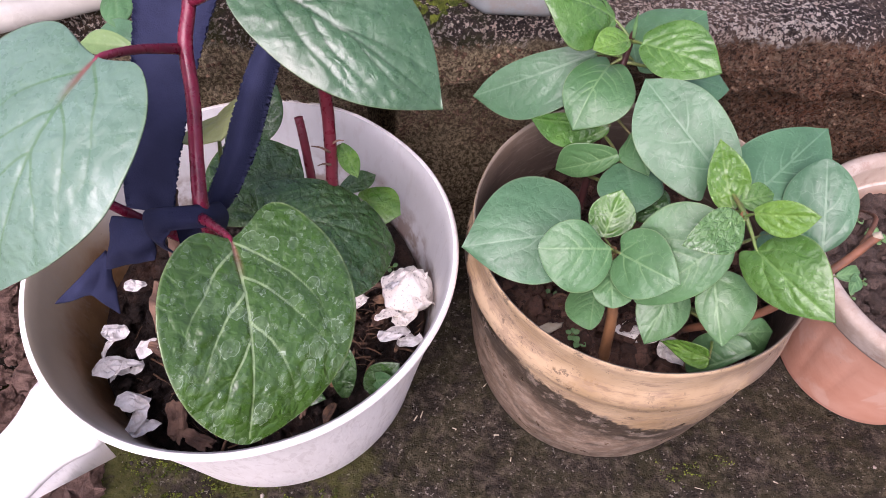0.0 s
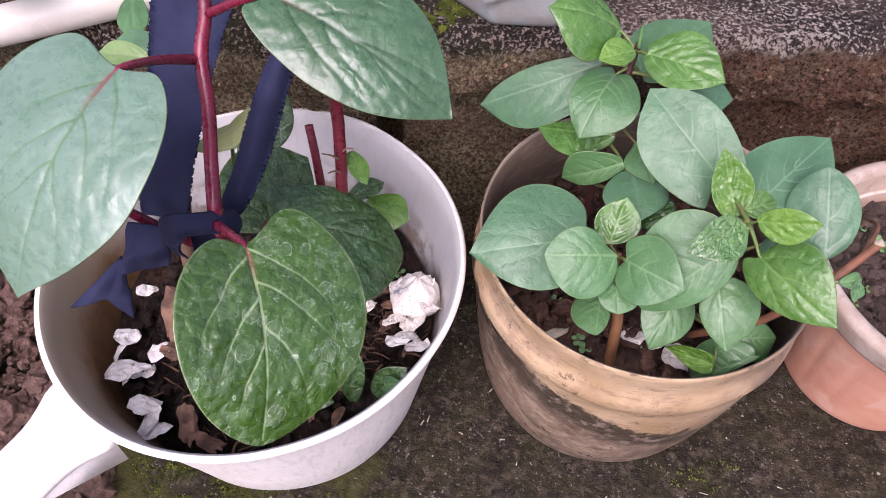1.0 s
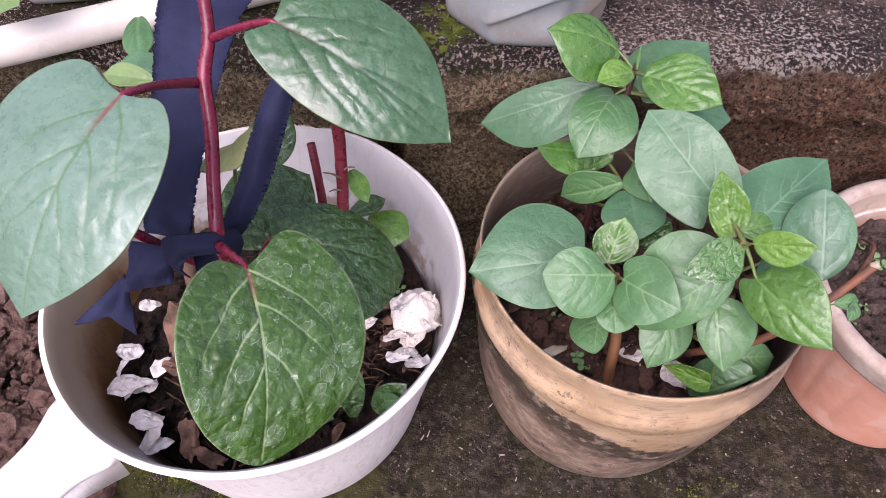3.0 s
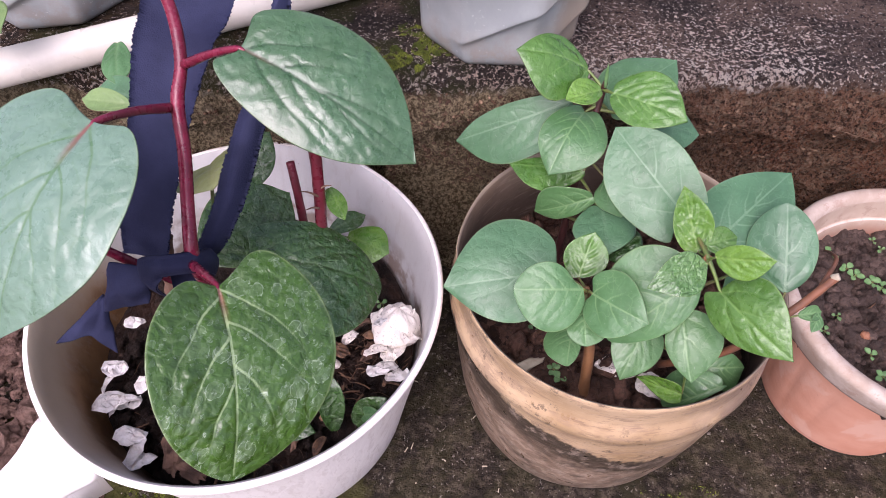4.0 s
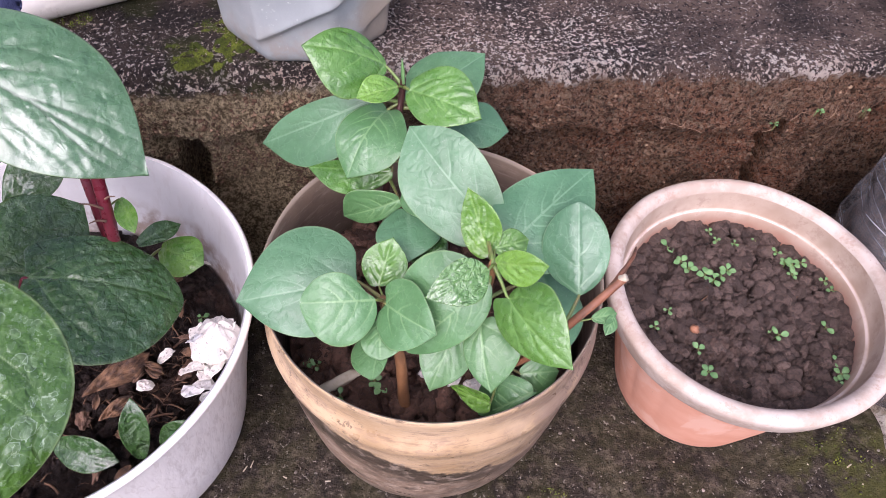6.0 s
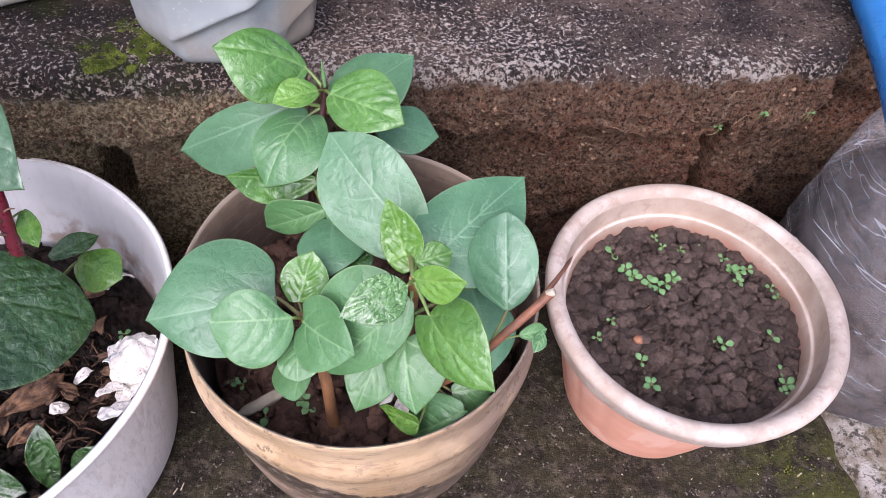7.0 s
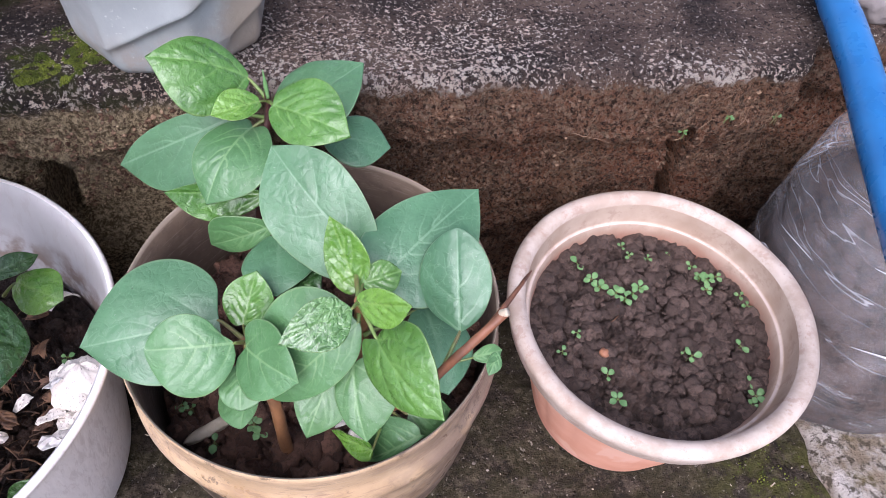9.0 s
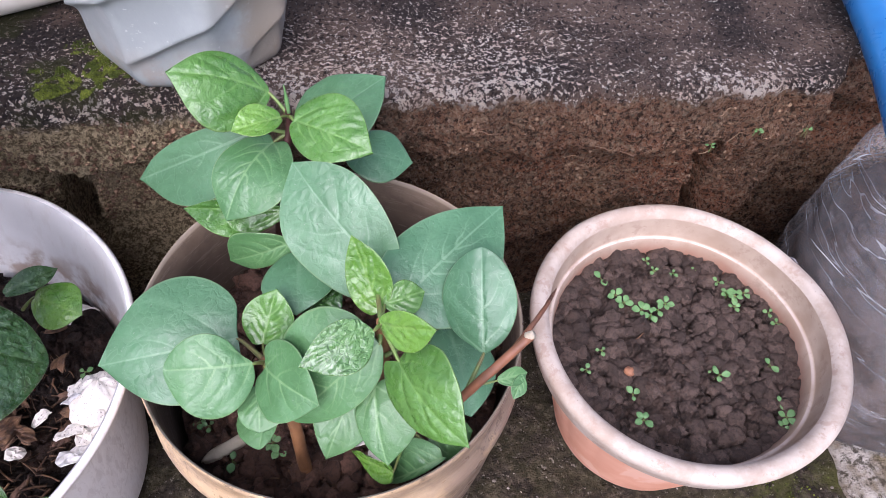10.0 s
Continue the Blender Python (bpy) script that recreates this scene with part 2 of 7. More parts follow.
def ledge_material():
    """Old plastered step: brown earthy face, blackened top with flaking white paint along the lip."""
    m = Mat("old_plastered_step", 0.92, 0.12)
    p = m.xyz()
    face = m.mix(m.range(m.noise(11, 6, 0.65), 0.32, 0.68), (0.140, 0.070, 0.038), (0.300, 0.168, 0.094))
    rusty = m.math("MULTIPLY", m.range(p[0], 0.12, 0.40), m.range(m.noise(9, 4), 0.40, 0.62))
    face = m.mix(m.math("MULTIPLY", rusty, 0.7), face, (0.36, 0.145, 0.075))
    olive = m.math("MULTIPLY", m.range(p[0], 0.22, 0.05), m.range(m.noise(16, 5, 0.65), 0.24, 0.50))
    face = m.mix(m.math("MULTIPLY", olive, 0.95), face, (0.37, 0.285, 0.150))
    crust = m.math("MULTIPLY", m.range(p[0], 0.22, 0.08), m.range(m.noise(38, 6, 0.7), 0.45, 0.57))
    face = m.mix(m.math("MULTIPLY", crust, 0.8), face, (0.46, 0.365, 0.235))
    lip_pale = m.math("MULTIPLY", m.range(p[2], 0.24, 0.30), 0.35)
    face = m.mix(lip_pale, face, (0.27, 0.165, 0.105))
    # sand grains, pits and rootlets
    grain = m.range(m.noise(380, 4, 0.7), 0.52, 0.58)
    face = m.mix(m.math("MULTIPLY", grain, 0.45), face, m.mix(m.noise(120, 2), (0.30, 0.195, 0.14), (0.52, 0.40, 0.31)))
    pit = m.range(m.noise(270, 5, 0.75), 0.53, 0.58)
    face = m.mix(m.math("MULTIPLY", pit, 0.9), face, (0.016, 0.010, 0.008))
    lump = m.range(m.noise(150, 5, 0.7), 0.55, 0.62)
    face = m.mix(m.math("MULTIPLY", lump, 0.35), face, (0.38, 0.245, 0.150))
    hollow = m.range(m.noise(115, 6, 0.75), 0.545, 0.61)
    face = m.mix(m.math("MULTIPLY", hollow, 0.55), face, (0.030, 0.017, 0.012))
    sand = m.added(m.pos, m.math("MULTIPLY", m.noise(160, 2), 0.004))
    grit = m.xyz(m.voronoi(310, out="Color", vec=sand))[0]
    left = m.range(p[0], 0.30, 0.10, 0.45, 1.0)
    face = m.mix(m.math("MULTIPLY", m.math("MULTIPLY", m.range(grit, 0.55, 0.95), left), 0.62), face, (0.55, 0.44, 0.30))
    between = m.range(m.voronoi(310, "DISTANCE_TO_EDGE", vec=sand), 0.0, 0.12, 1.0, 0.0)
    face = m.mix(m.math("MULTIPLY", m.math("MULTIPLY", between, left), 0.45), face, (0.035, 0.021, 0.014))
    root = m.range(m.math("ABSOLUTE", m.math("SUBTRACT", m.noise(60, 3, 0.6, distort=2.2), 0.5)), 0.0, 0.016, 1.0, 0.0)
    root = m.math("MULTIPLY", root, m.range(m.noise(16, 2), 0.44, 0.6))
    face = m.mix(m.math("MULTIPLY", root, 0.7), face, (0.30, 0.185, 0.12))
    stone_grit = m.math("MULTIPLY", m.range(m.voronoi(170), 0.0, 0.2, 1.0, 0.0), m.range(m.noise(70, 2), 0.6, 0.66))
    face = m.mix(m.math("MULTIPLY", stone_grit, 0.85), face, (0.48, 0.42, 0.36))
    # occlusion low down behind the pots, darkened into the face's colour
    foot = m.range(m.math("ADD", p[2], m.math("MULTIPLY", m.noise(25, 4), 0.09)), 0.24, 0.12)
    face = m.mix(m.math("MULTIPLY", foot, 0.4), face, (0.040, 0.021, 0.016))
    crust_top = m.math("MULTIPLY", m.range(p[0], 0.26, 0.12), m.range(m.noise(52, 6, 0.78), 0.43, 0.53))
    face = m.mix(m.math("MULTIPLY", crust_top, 0.72), face, m.mix(m.noise(210, 4, 0.7), (0.24, 0.175, 0.095), (0.60, 0.50, 0.36)))
    gap = m.range(m.noise(130, 5, 0.78), 0.535, 0.60)
    face = m.mix(m.math("MULTIPLY", gap, m.range(p[0], 0.10, 0.30, 0.35, 0.75)), face, (0.022, 0.014, 0.009))
    olive_here = m.math("MULTIPLY", m.range(p[0], 0.20, 0.03), m.range(m.noise(20, 4), 0.28, 0.46))
    tone = m.mix(m.range(m.noise(240, 4, 0.78), 0.42, 0.60), (0.115, 0.082, 0.040), (0.66, 0.54, 0.33))
    face = m.mix(m.math("MULTIPLY", olive_here, 0.85), face, tone)
    top = m.mix(m.range(m.noise(8, 5), 0.35, 0.65), (0.048, 0.037, 0.033), (0.125, 0.090, 0.072))
    top = m.mix(m.math("MULTIPLY", m.range(m.noise(9, 4, 0.6, vec=m.scaled((1, 1.5, 1))), 0.40, 0.58), 0.75), top, (0.26, 0.180, 0.135))
    top = m.mix(m.math("MULTIPLY", m.range(m.noise(330, 4, 0.75), 0.53, 0.60), 0.6), top, (0.19, 0.155, 0.135))
    top = m.mix(m.math("MULTIPLY", m.range(m.noise(250, 4, 0.75), 0.53, 0.59), 0.85), top, (0.018, 0.015, 0.015))
    sooty = m.math("MULTIPLY", m.math("MULTIPLY", m.range(p[0], 0.16, 0.02), m.range(p[0], -1.2, -0.7)), m.range(m.noise(12, 4), 0.30, 0.52))
    top = m.mix(m.math("MULTIPLY", sooty, 0.6), top, (0.026, 0.023, 0.023))
    # flakes of white paint: a broken line on the lip, then ever fewer specks
    earth = m.math("MULTIPLY", m.math("MULTIPLY", m.range(p[0], -0.12, -0.19), m.range(p[0], -1.2, -0.7)), m.range(m.noise(30, 5, 0.65), 0.25, 0.5))
    top = m.mix(m.math("MULTIPLY", earth, 0.85), top, m.mix(m.range(m.noise(140, 5, 0.7), 0.4, 0.62), (0.030, 0.020, 0.013), (0.15, 0.095, 0.058)))
    ragged = m.math("ADD", p[1], m.math("MULTIPLY", m.math("SUBTRACT", m.noise(40, 4), 0.5), 0.022))
    rim_line = m.range(ragged, 0.540, 0.528)
    near = m.range(p[1], 0.70, 0.535)
    patch = m.math("MAXIMUM", m.range(m.noise(6.5, 3), 0.38, 0.62), m.range(p[0], 0.44, 0.32))
    worn = m.math("ADD", m.math("MULTIPLY", m.math("MULTIPLY", rim_line, m.range(m.noise(14, 3), 0.40, 0.60)), 0.045), m.math("MULTIPLY", m.math("MULTIPLY", near, patch), 0.118))
    flake = m.math("ADD", m.noise(270, 4, 0.70), m.math("SUBTRACT", worn, m.range(p[0], 0.16, -0.06, 0.0, 0.045)))
    flakes = m.range(flake, 0.632, 0.655)
    lone = m.range(m.noise(300, 3, 0.65), 0.655, 0.675)
    top = m.mix(m.math("MAXIMUM", flakes, lone), top, m.mix(m.range(m.noise(60, 3), 0.35, 0.6), (0.74, 0.60, 0.48), (0.95, 0.86, 0.74)))
    moss_here = m.math("MULTIPLY", m.range(p[0], 0.12, 0.0), m.range(m.noise(17, 5), 0.50, 0.6))
    top = m.mix(m.math("MULTIPLY", moss_here, 0.7), top, (0.055, 0.060, 0.018))
    up = m.math("ADD", p[2], m.math("MULTIPLY", m.math("SUBTRACT", m.noise(45, 5), 0.5), 0.020))
    low = m.range(p[0], 0.14, -0.02, 0.0, 0.014)
    m.set("Base Color", m.mix(m.range(m.math("ADD", up, low), 0.326, 0.336), face, top))
    m.set("Roughness", m.range(m.noise(60, 4), 0.3, 0.7, 0.75, 0.98))
    h = m.math("ADD", m.noise(300, 6, 0.75), m.math("MULTIPLY", m.noise(90, 5, 0.6), 1.5))
    h = m.math("SUBTRACT", h, m.math("ADD", m.math("MULTIPLY", pit, 0.5), m.math("MULTIPLY", hollow, 0.6)))
    h = m.math("SUBTRACT", h, m.math("MULTIPLY", between, 0.25))
    m.bump(m.math("ADD", h, m.math("MULTIPLY", flakes, 0.2)), 1.0, 0.014)
    return m.m


def white_pot_material():
    m = Mat("aged_white_plastic", 0.5, 0.4)
    p = m.xyz()
    streak = m.noise(95, 5, 0.68, vec=m.scaled((1.6, 1.6, 0.30)), distort=0.6)
    c = m.mix(m.range(m.noise(14, 4), 0.3, 0.7), (0.86, 0.82, 0.77), (0.92, 0.885, 0.84))
    c = m.mix(m.math("MULTIPLY", m.range(streak, 0.50, 0.62), 0.30), c, (0.56, 0.50, 0.44))
    m.set("Base Color", c)
    m.bump(m.math("ADD", m.noise(90, 4, vec=m.scaled((1.4, 1.4, 0.3))), m.math("MULTIPLY", m.noise(45, 3), 0.6)), 0.35, 0.002)
    return m.m


def white_inside_material():
    m = Mat("stained_white_plastic", 0.42, 0.45)
    p = m.xyz()
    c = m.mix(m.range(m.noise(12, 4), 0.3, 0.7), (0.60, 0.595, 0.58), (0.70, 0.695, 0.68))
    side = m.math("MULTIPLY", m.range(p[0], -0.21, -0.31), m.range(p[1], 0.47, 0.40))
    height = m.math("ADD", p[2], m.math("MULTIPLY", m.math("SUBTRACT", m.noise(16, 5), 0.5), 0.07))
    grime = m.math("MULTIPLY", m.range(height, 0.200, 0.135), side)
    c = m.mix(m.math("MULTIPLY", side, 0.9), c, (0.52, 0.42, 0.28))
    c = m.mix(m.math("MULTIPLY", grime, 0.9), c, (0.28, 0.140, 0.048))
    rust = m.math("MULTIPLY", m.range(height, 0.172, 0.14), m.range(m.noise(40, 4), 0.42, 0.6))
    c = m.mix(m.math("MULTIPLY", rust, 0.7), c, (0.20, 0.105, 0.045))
    fleck = m.math("MULTIPLY", m.range(m.voronoi(120), 0.0, 0.12, 1.0, 0.0), m.range(m.noise(40, 2), 0.55, 0.65))
    c = m.mix(m.math("MULTIPLY", fleck, 0.8), c, (0.14, 0.095, 0.06))
    streaky = m.range(m.noise(70, 5, 0.7, vec=m.scaled((1.4, 1.4, 0.4))), 0.52, 0.62)
    c = m.mix(m.math("MULTIPLY", streaky, 0.16), c, (0.46, 0.41, 0.36))
    m.set("Base Color", c)
    m.bump(m.noise(90, 4), 0.25, 0.0015)
    m.translucent(c, 0.12)
    return m.m


def bucket_material():
    """Sun-baked tan plastic with a ragged black stain round the waist."""
    m = Mat("stained_tan_plastic", 0.5, 0.4)
    p = m.xyz()
    c = m.mix(m.range(m.noise(16, 4), 0.3, 0.7), (0.37, 0.248, 0.132), (0.54, 0.395, 0.245))
    c = m.mix(m.math("MULTIPLY", m.range(m.noise(60, 6, 0.75, vec=m.scaled((0.5, 0.5, 1.6))), 0.5, 0.60), 0.55), c, (0.30, 0.205, 0.14))
    z = m.math("ADD", p[2], m.math("MULTIPLY", m.math("SUBTRACT", m.noise(20, 7, 0.72), 0.5), 0.085))
    z = m.math("ADD", z, m.math("MULTIPLY", m.math("SUBTRACT", p[0], 0.17), 0.40))
    below = m.range(z, 0.152, 0.145)
    inner = m.range(m.noise(30, 5, 0.7), 0.36, 0.60)
    deep = m.math("MULTIPLY", m.range(z, 0.092, 0.122), m.range(m.noise(26, 6, 0.72), 0.30, 0.44))
    deep = m.math("MAXIMUM", deep, m.math("MULTIPLY", m.math("MULTIPLY", inner, m.range(m.noise(13, 4), 0.48, 0.60)), 0.7))
    stain = m.mix(m.range(m.noise(75, 5, 0.7), 0.45, 0.62), (0.215, 0.150, 0.105), (0.38, 0.285, 0.210))
    stain = m.mix(m.math("MULTIPLY", deep, 0.95), stain, (0.026, 0.021, 0.016))
    chalk = m.range(m.noise(70, 6, 0.8), 0.53, 0.60)
    stain = m.mix(m.math("MULTIPLY", chalk, 0.6), stain, (0.36, 0.29, 0.23))
    c = m.mix(m.math("MULTIPLY", below, 0.95), c, stain)
    drip = m.math("MULTIPLY", m.range(m.noise(60, 5, 0.75), 0.60, 0.66), m.range(p[2], 0.235, 0.19))
    c = m.mix(m.math("MULTIPLY", drip, 0.7), c, (0.085, 0.065, 0.05))
    dirty = m.math("MULTIPLY", m.range(p[0], 0.19, 0.28), m.range(m.noise(24, 6, 0.7), 0.30, 0.52))
    c = m.mix(m.math("MULTIPLY", dirty, 0.9), c, m.mix(m.noise(60, 4), (0.13, 0.09, 0.065), (0.27, 0.20, 0.155)))
    scratch = m.range(m.noise(120, 4, 0.7, vec=m.scaled((0.30, 0.30, 2.8)), distort=0.5), 0.58, 0.63)
    c = m.mix(m.math("MULTIPLY", scratch, 0.5), c, (0.20, 0.13, 0.085))
    mark = m.math("MULTIPLY", m.range(m.noise(85, 6, 0.8), 0.560, 0.600), m.range(m.noise(22, 3), 0.42, 0.56))
    c = m.mix(m.math("MULTIPLY", mark, 0.75), c, (0.10, 0.070, 0.048))
    m.set("Base Color", c)
    m.set("Roughness", m.range(m.noise(40, 4), 0.3, 0.7, 0.26, 0.52))
    m.bump(m.math("ADD", m.noise(60, 4, vec=m.scaled((0.4, 0.4, 2.2))), m.math("MULTIPLY", m.noise(260, 4), 0.4)), 0.35, 0.002)
    return m.m


def bucket_inside_material():
    m = Mat("grimy_tan_plastic", 0.55, 0.35)
    p = m.xyz()
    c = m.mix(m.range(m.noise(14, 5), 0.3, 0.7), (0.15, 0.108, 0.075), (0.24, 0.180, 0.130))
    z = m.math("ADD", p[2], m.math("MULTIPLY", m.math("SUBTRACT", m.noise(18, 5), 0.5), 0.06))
    # darker towards the soil, with a ragged edge
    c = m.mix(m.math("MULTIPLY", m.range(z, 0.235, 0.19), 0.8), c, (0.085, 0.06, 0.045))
    c = m.mix(m.math("MULTIPLY", m.range(m.noise(45, 6, 0.72), 0.52, 0.60), 0.55), c, (0.13, 0.095, 0.07))
    scrape = m.range(m.noise(90, 5, 0.7, vec=m.scaled((0.35, 0.35, 2.2)), distort=0.5), 0.54, 0.62)
    c = m.mix(m.math("MULTIPLY", scrape, 0.45), c, (0.30, 0.24, 0.185))
    c = m.mix(m.math("MULTIPLY", m.range(p[2], 0.2535, 0.2575), 0.75), c, (0.46, 0.38, 0.29))
    m.set("Base Color", c)
    m.bump(m.noise(60, 5), 0.4, 0.003)
    return m.m


def terracotta_material():
    """Faded terracotta plastic: the rim and inside bleached, the body still peach."""
    m = Mat("faded_terracotta_plastic", 0.8, 0.2)
    p = m.xyz()
    body = m.mix(m.range(m.noise(11, 4), 0.3, 0.7), (0.63, 0.295, 0.190), (0.72, 0.39, 0.275))
    streak = m.noise(26, 4, vec=m.scaled((1.0, 1.0, 0.35)), distort=0.5)
    body = m.mix(m.math("MULTIPLY", m.range(streak, 0.54, 0.64), 0.5), body, (0.76, 0.50, 0.39))
    rim = m.mix(m.range(m.noise(30, 5, 0.65), 0.35, 0.66), (0.40, 0.315, 0.25), (0.545, 0.468, 0.398))
    dirt = m.range(m.noise(70, 6, 0.75), 0.54, 0.64)
    rim = m.mix(m.math("MULTIPLY", dirt, 0.55), rim, (0.36, 0.245, 0.19))
    c = m.mix(m.range(m.math("ADD", p[2], m.math("MULTIPLY", m.math("SUBTRACT", m.noise(40, 4), 0.5), 0.006)), 0.183, 0.188), body, rim)
    speck = m.math("MULTIPLY", m.range(m.voronoi(190), 0.0, 0.16, 1.0, 0.0), m.range(m.noise(60, 2), 0.6, 0.68))
    c = m.mix(m.math("MULTIPLY", speck, 0.8), c, (0.16, 0.11, 0.085))
    m.set("Base Color", c)
    m.bump(m.math("ADD", m.noise(150, 5), m.noise(30, 3)), 0.25, 0.0015)
    return m.m


def terracotta_inside_material():
    m = Mat("pale_terracotta_inside", 0.8, 0.2)
    p = m.xyz()
    c = m.mix(m.range(m.noise(24, 5), 0.3, 0.7), (0.385, 0.285, 0.21), (0.50, 0.40, 0.315))
    z = m.math("ADD", p[2], m.math("MULTIPLY", m.math("SUBTRACT", m.noise(30, 5), 0.5), 0.02))
    c = m.mix(m.math("MULTIPLY", m.range(z, 0.19, 0.17), 0.75), c, (0.33, 0.145, 0.095))
    # highlight on the moulded ring's edge, painted as a thin pale line
    ring_highlight = m.range(m.math("ABSOLUTE", m.math("SUBTRACT", p[2], 0.1906)), 0.0003, 0.0010, 1.0, 0.0)
    c = m.mix(m.math("MULTIPLY", ring_highlight, m.range(m.noise(35, 4), 0.36, 0.6, 0.2, 0.65)), c, (0.66, 0.57, 0.51))
    blotch = m.range(m.noise(60, 6, 0.75), 0.54, 0.63)
    c = m.mix(m.math("MULTIPLY", blotch, 0.4), c, (0.30, 0.20, 0.15))
    m.set("Base Color", c)
    m.bump(m.noise(120, 5), 0.25, 0.0015)
    return m.m


def plain_material(name, col, other, rough=0.5, scale=40.0, spec=0.5, bump=0.25):
    m = Mat(name, rough, spec)
    m.set("Base Color", m.mix(m.range(m.noise(scale, 5, 0.6), 0.32, 0.68), col, other))
    m.set("Roughness", m.range(m.noise(scale * 2.3, 3), 0.3, 0.7, max(rough - 0.1, 0.05), min(rough + 0.1, 1)))
    m.bump(m.noise(scale * 5, 5, 0.65), bump, 0.0015)
    return m.m


def cloth_material():
    m = Mat("navy_cloth", 0.75, 0.2)
    fold = m.range(m.noise(28, 4), 0.3, 0.7)
    m.set("Base Color", m.mix(fold, (0.015, 0.018, 0.046), (0.027, 0.032, 0.074)))
    lint = m.range(m.noise(420, 2, 0.5), 0.73, 0.76)
    m.bump(m.math("ADD", m.noise(900, 2), m.math("ADD", m.noise(60, 3), m.math("MULTIPLY", lint, 0.5))), 0.35, 0.0012)
    return m.m


def bag_material():
    """Thin clear plastic, creased and scuffed."""
    m = Mat("clear_creased_plastic", 0.16, 0.6)
    fold = m.noise(13, 3, 0.5, vec=m.scaled((0.30, 0.30, 2.6)), distort=0.5)
    crease = m.range(m.math("ABSOLUTE", m.math("SUBTRACT", fold, 0.5)), 0.0, 0.011, 1.0, 0.0)
    fold_fine = m.noise(30, 3, 0.5, vec=m.scaled((0.25, 0.25, 2.6)), distort=0.6)
    crease_fine = m.range(m.math("ABSOLUTE", m.math("SUBTRACT", fold_fine, 0.5)), 0.0, 0.014, 1.0, 0.0)
    crease = m.math("MAXIMUM", crease, m.math("MULTIPLY", crease_fine, 0.3))
    milky = m.math("ADD", m.math("MULTIPLY", crease, 0.36), m.math("MULTIPLY", m.range(m.noise(10, 4, 0.6), 0.35, 0.7), 0.16))
    m.set("Base Color", (0.66, 0.65, 0.66))
    m.set("Alpha", m.math("ADD", milky, 0.075))
    m.set("Roughness", m.range(m.noise(30, 3), 0.3, 0.7, 0.12, 0.3))
    m.bump(m.noise(20, 5, 0.6, vec=m.scaled((0.4, 0.4, 2.8)), distort=0.6), 0.9, 0.008)
    return m.m


def pale_concrete_material():
    m = Mat("pale_rough_concrete", 0.9, 0.25)
    c = m.mix(m.range(m.noise(30, 5, 0.65), 0.35, 0.65), (0.30, 0.24, 0.165), (0.70, 0.65, 0.58))
    c = m.mix(m.math("MULTIPLY", m.range(m.noise(90, 6, 0.78), 0.50, 0.58), 0.92), c, (0.085, 0.07, 0.045))
    c = m.mix(m.math("MULTIPLY", m.range(m.noise(18, 4), 0.52, 0.64), 0.6), c, (0.22, 0.17, 0.07))
    m.set("Base Color", c)
    m.bump(m.math("ADD", m.noise(240, 6, 0.75), m.noise(60, 4)), 1.0, 0.008)
    return m.m


GROUND, LEDGE = ground_material(), ledge_material()
WHITE_POT, WHITE_IN = white_pot_material(), white_inside_material()
BUCKET, BUCKET_IN = bucket_material(), bucket_inside_material()
TERRA, TERRA_IN = terracotta_material(), terracotta_inside_material()
CLOTH, BAG = cloth_material(), bag_material()
PVC = plain_material("white_pvc", (0.74, 0.70, 0.61), (0.64, 0.60, 0.51), 0.35, 20)
BLUE_PIPE = plain_material("blue_plastic_pipe", (0.018, 0.150, 0.37), (0.014, 0.115, 0.30), 0.32, 25, bump=0.12)
GREY_MAT = Mat("grey_translucent_plastic", 0.4, 0.5)
GREY_C = GREY_MAT.mix(GREY_MAT.range(GREY_MAT.noise(22, 4), 0.3, 0.7), (0.285, 0.315, 0.312), (0.375, 0.405, 0.40))
GREY_C = GREY_MAT.mix(GREY_MAT.math("MULTIPLY", GREY_MAT.range(GREY_MAT.noise(170, 3, 0.65, vec=GREY_MAT.scaled((1, 1, 1.2))), 0.64, 0.70), 0.4), GREY_C, (0.72, 0.72, 0.70))
GREY_LOW = GREY_MAT.math("MULTIPLY", GREY_MAT.range(GREY_MAT.xyz()[2], 0.400, 0.350), GREY_MAT.range(GREY_MAT.noise(40, 5, 0.7), 0.42, 0.62))
GREY_C = GREY_MAT.mix(GREY_MAT.math("MULTIPLY", GREY_LOW, 0.5), GREY_C, (0.30, 0.235, 0.17))
# shade of the right-hand facets, mixed into the colour as mottled tan
GREY_SIDE_SHADE = GREY_MAT.math("MULTIPLY", GREY_MAT.range(GREY_MAT.xyz()[0], 0.085, 0.125), GREY_MAT.range(GREY_MAT.noise(18, 5, 0.6), 0.30, 0.52))
GREY_C = GREY_MAT.mix(GREY_MAT.math("MULTIPLY", GREY_SIDE_SHADE, 0.75), GREY_C, (0.24, 0.185, 0.125))
GREY_MAT.set("Base Color", GREY_C)
GREY_MAT.bump(GREY_MAT.noise(110, 5, 0.65), 0.25, 0.0015)
GREY_POT = GREY_MAT.m
SHELL_MAT = Mat("eggshell", 0.6, 0.4)
SHELL_MAT.set("Base Color", SHELL_MAT.mix(SHELL_MAT.math("MULTIPLY", SHELL_MAT.range(SHELL_MAT.noise(330, 5, 0.75), 0.58, 0.64), 0.75), SHELL_MAT.mix(SHELL_MAT.noise(45, 4), (0.93, 0.89, 0.82), (0.82, 0.74, 0.64)), (0.16, 0.11, 0.08)))
SHELL_MAT.bump(SHELL_MAT.noise(300, 4), 0.3, 0.0015)
SHELL = SHELL_MAT.m
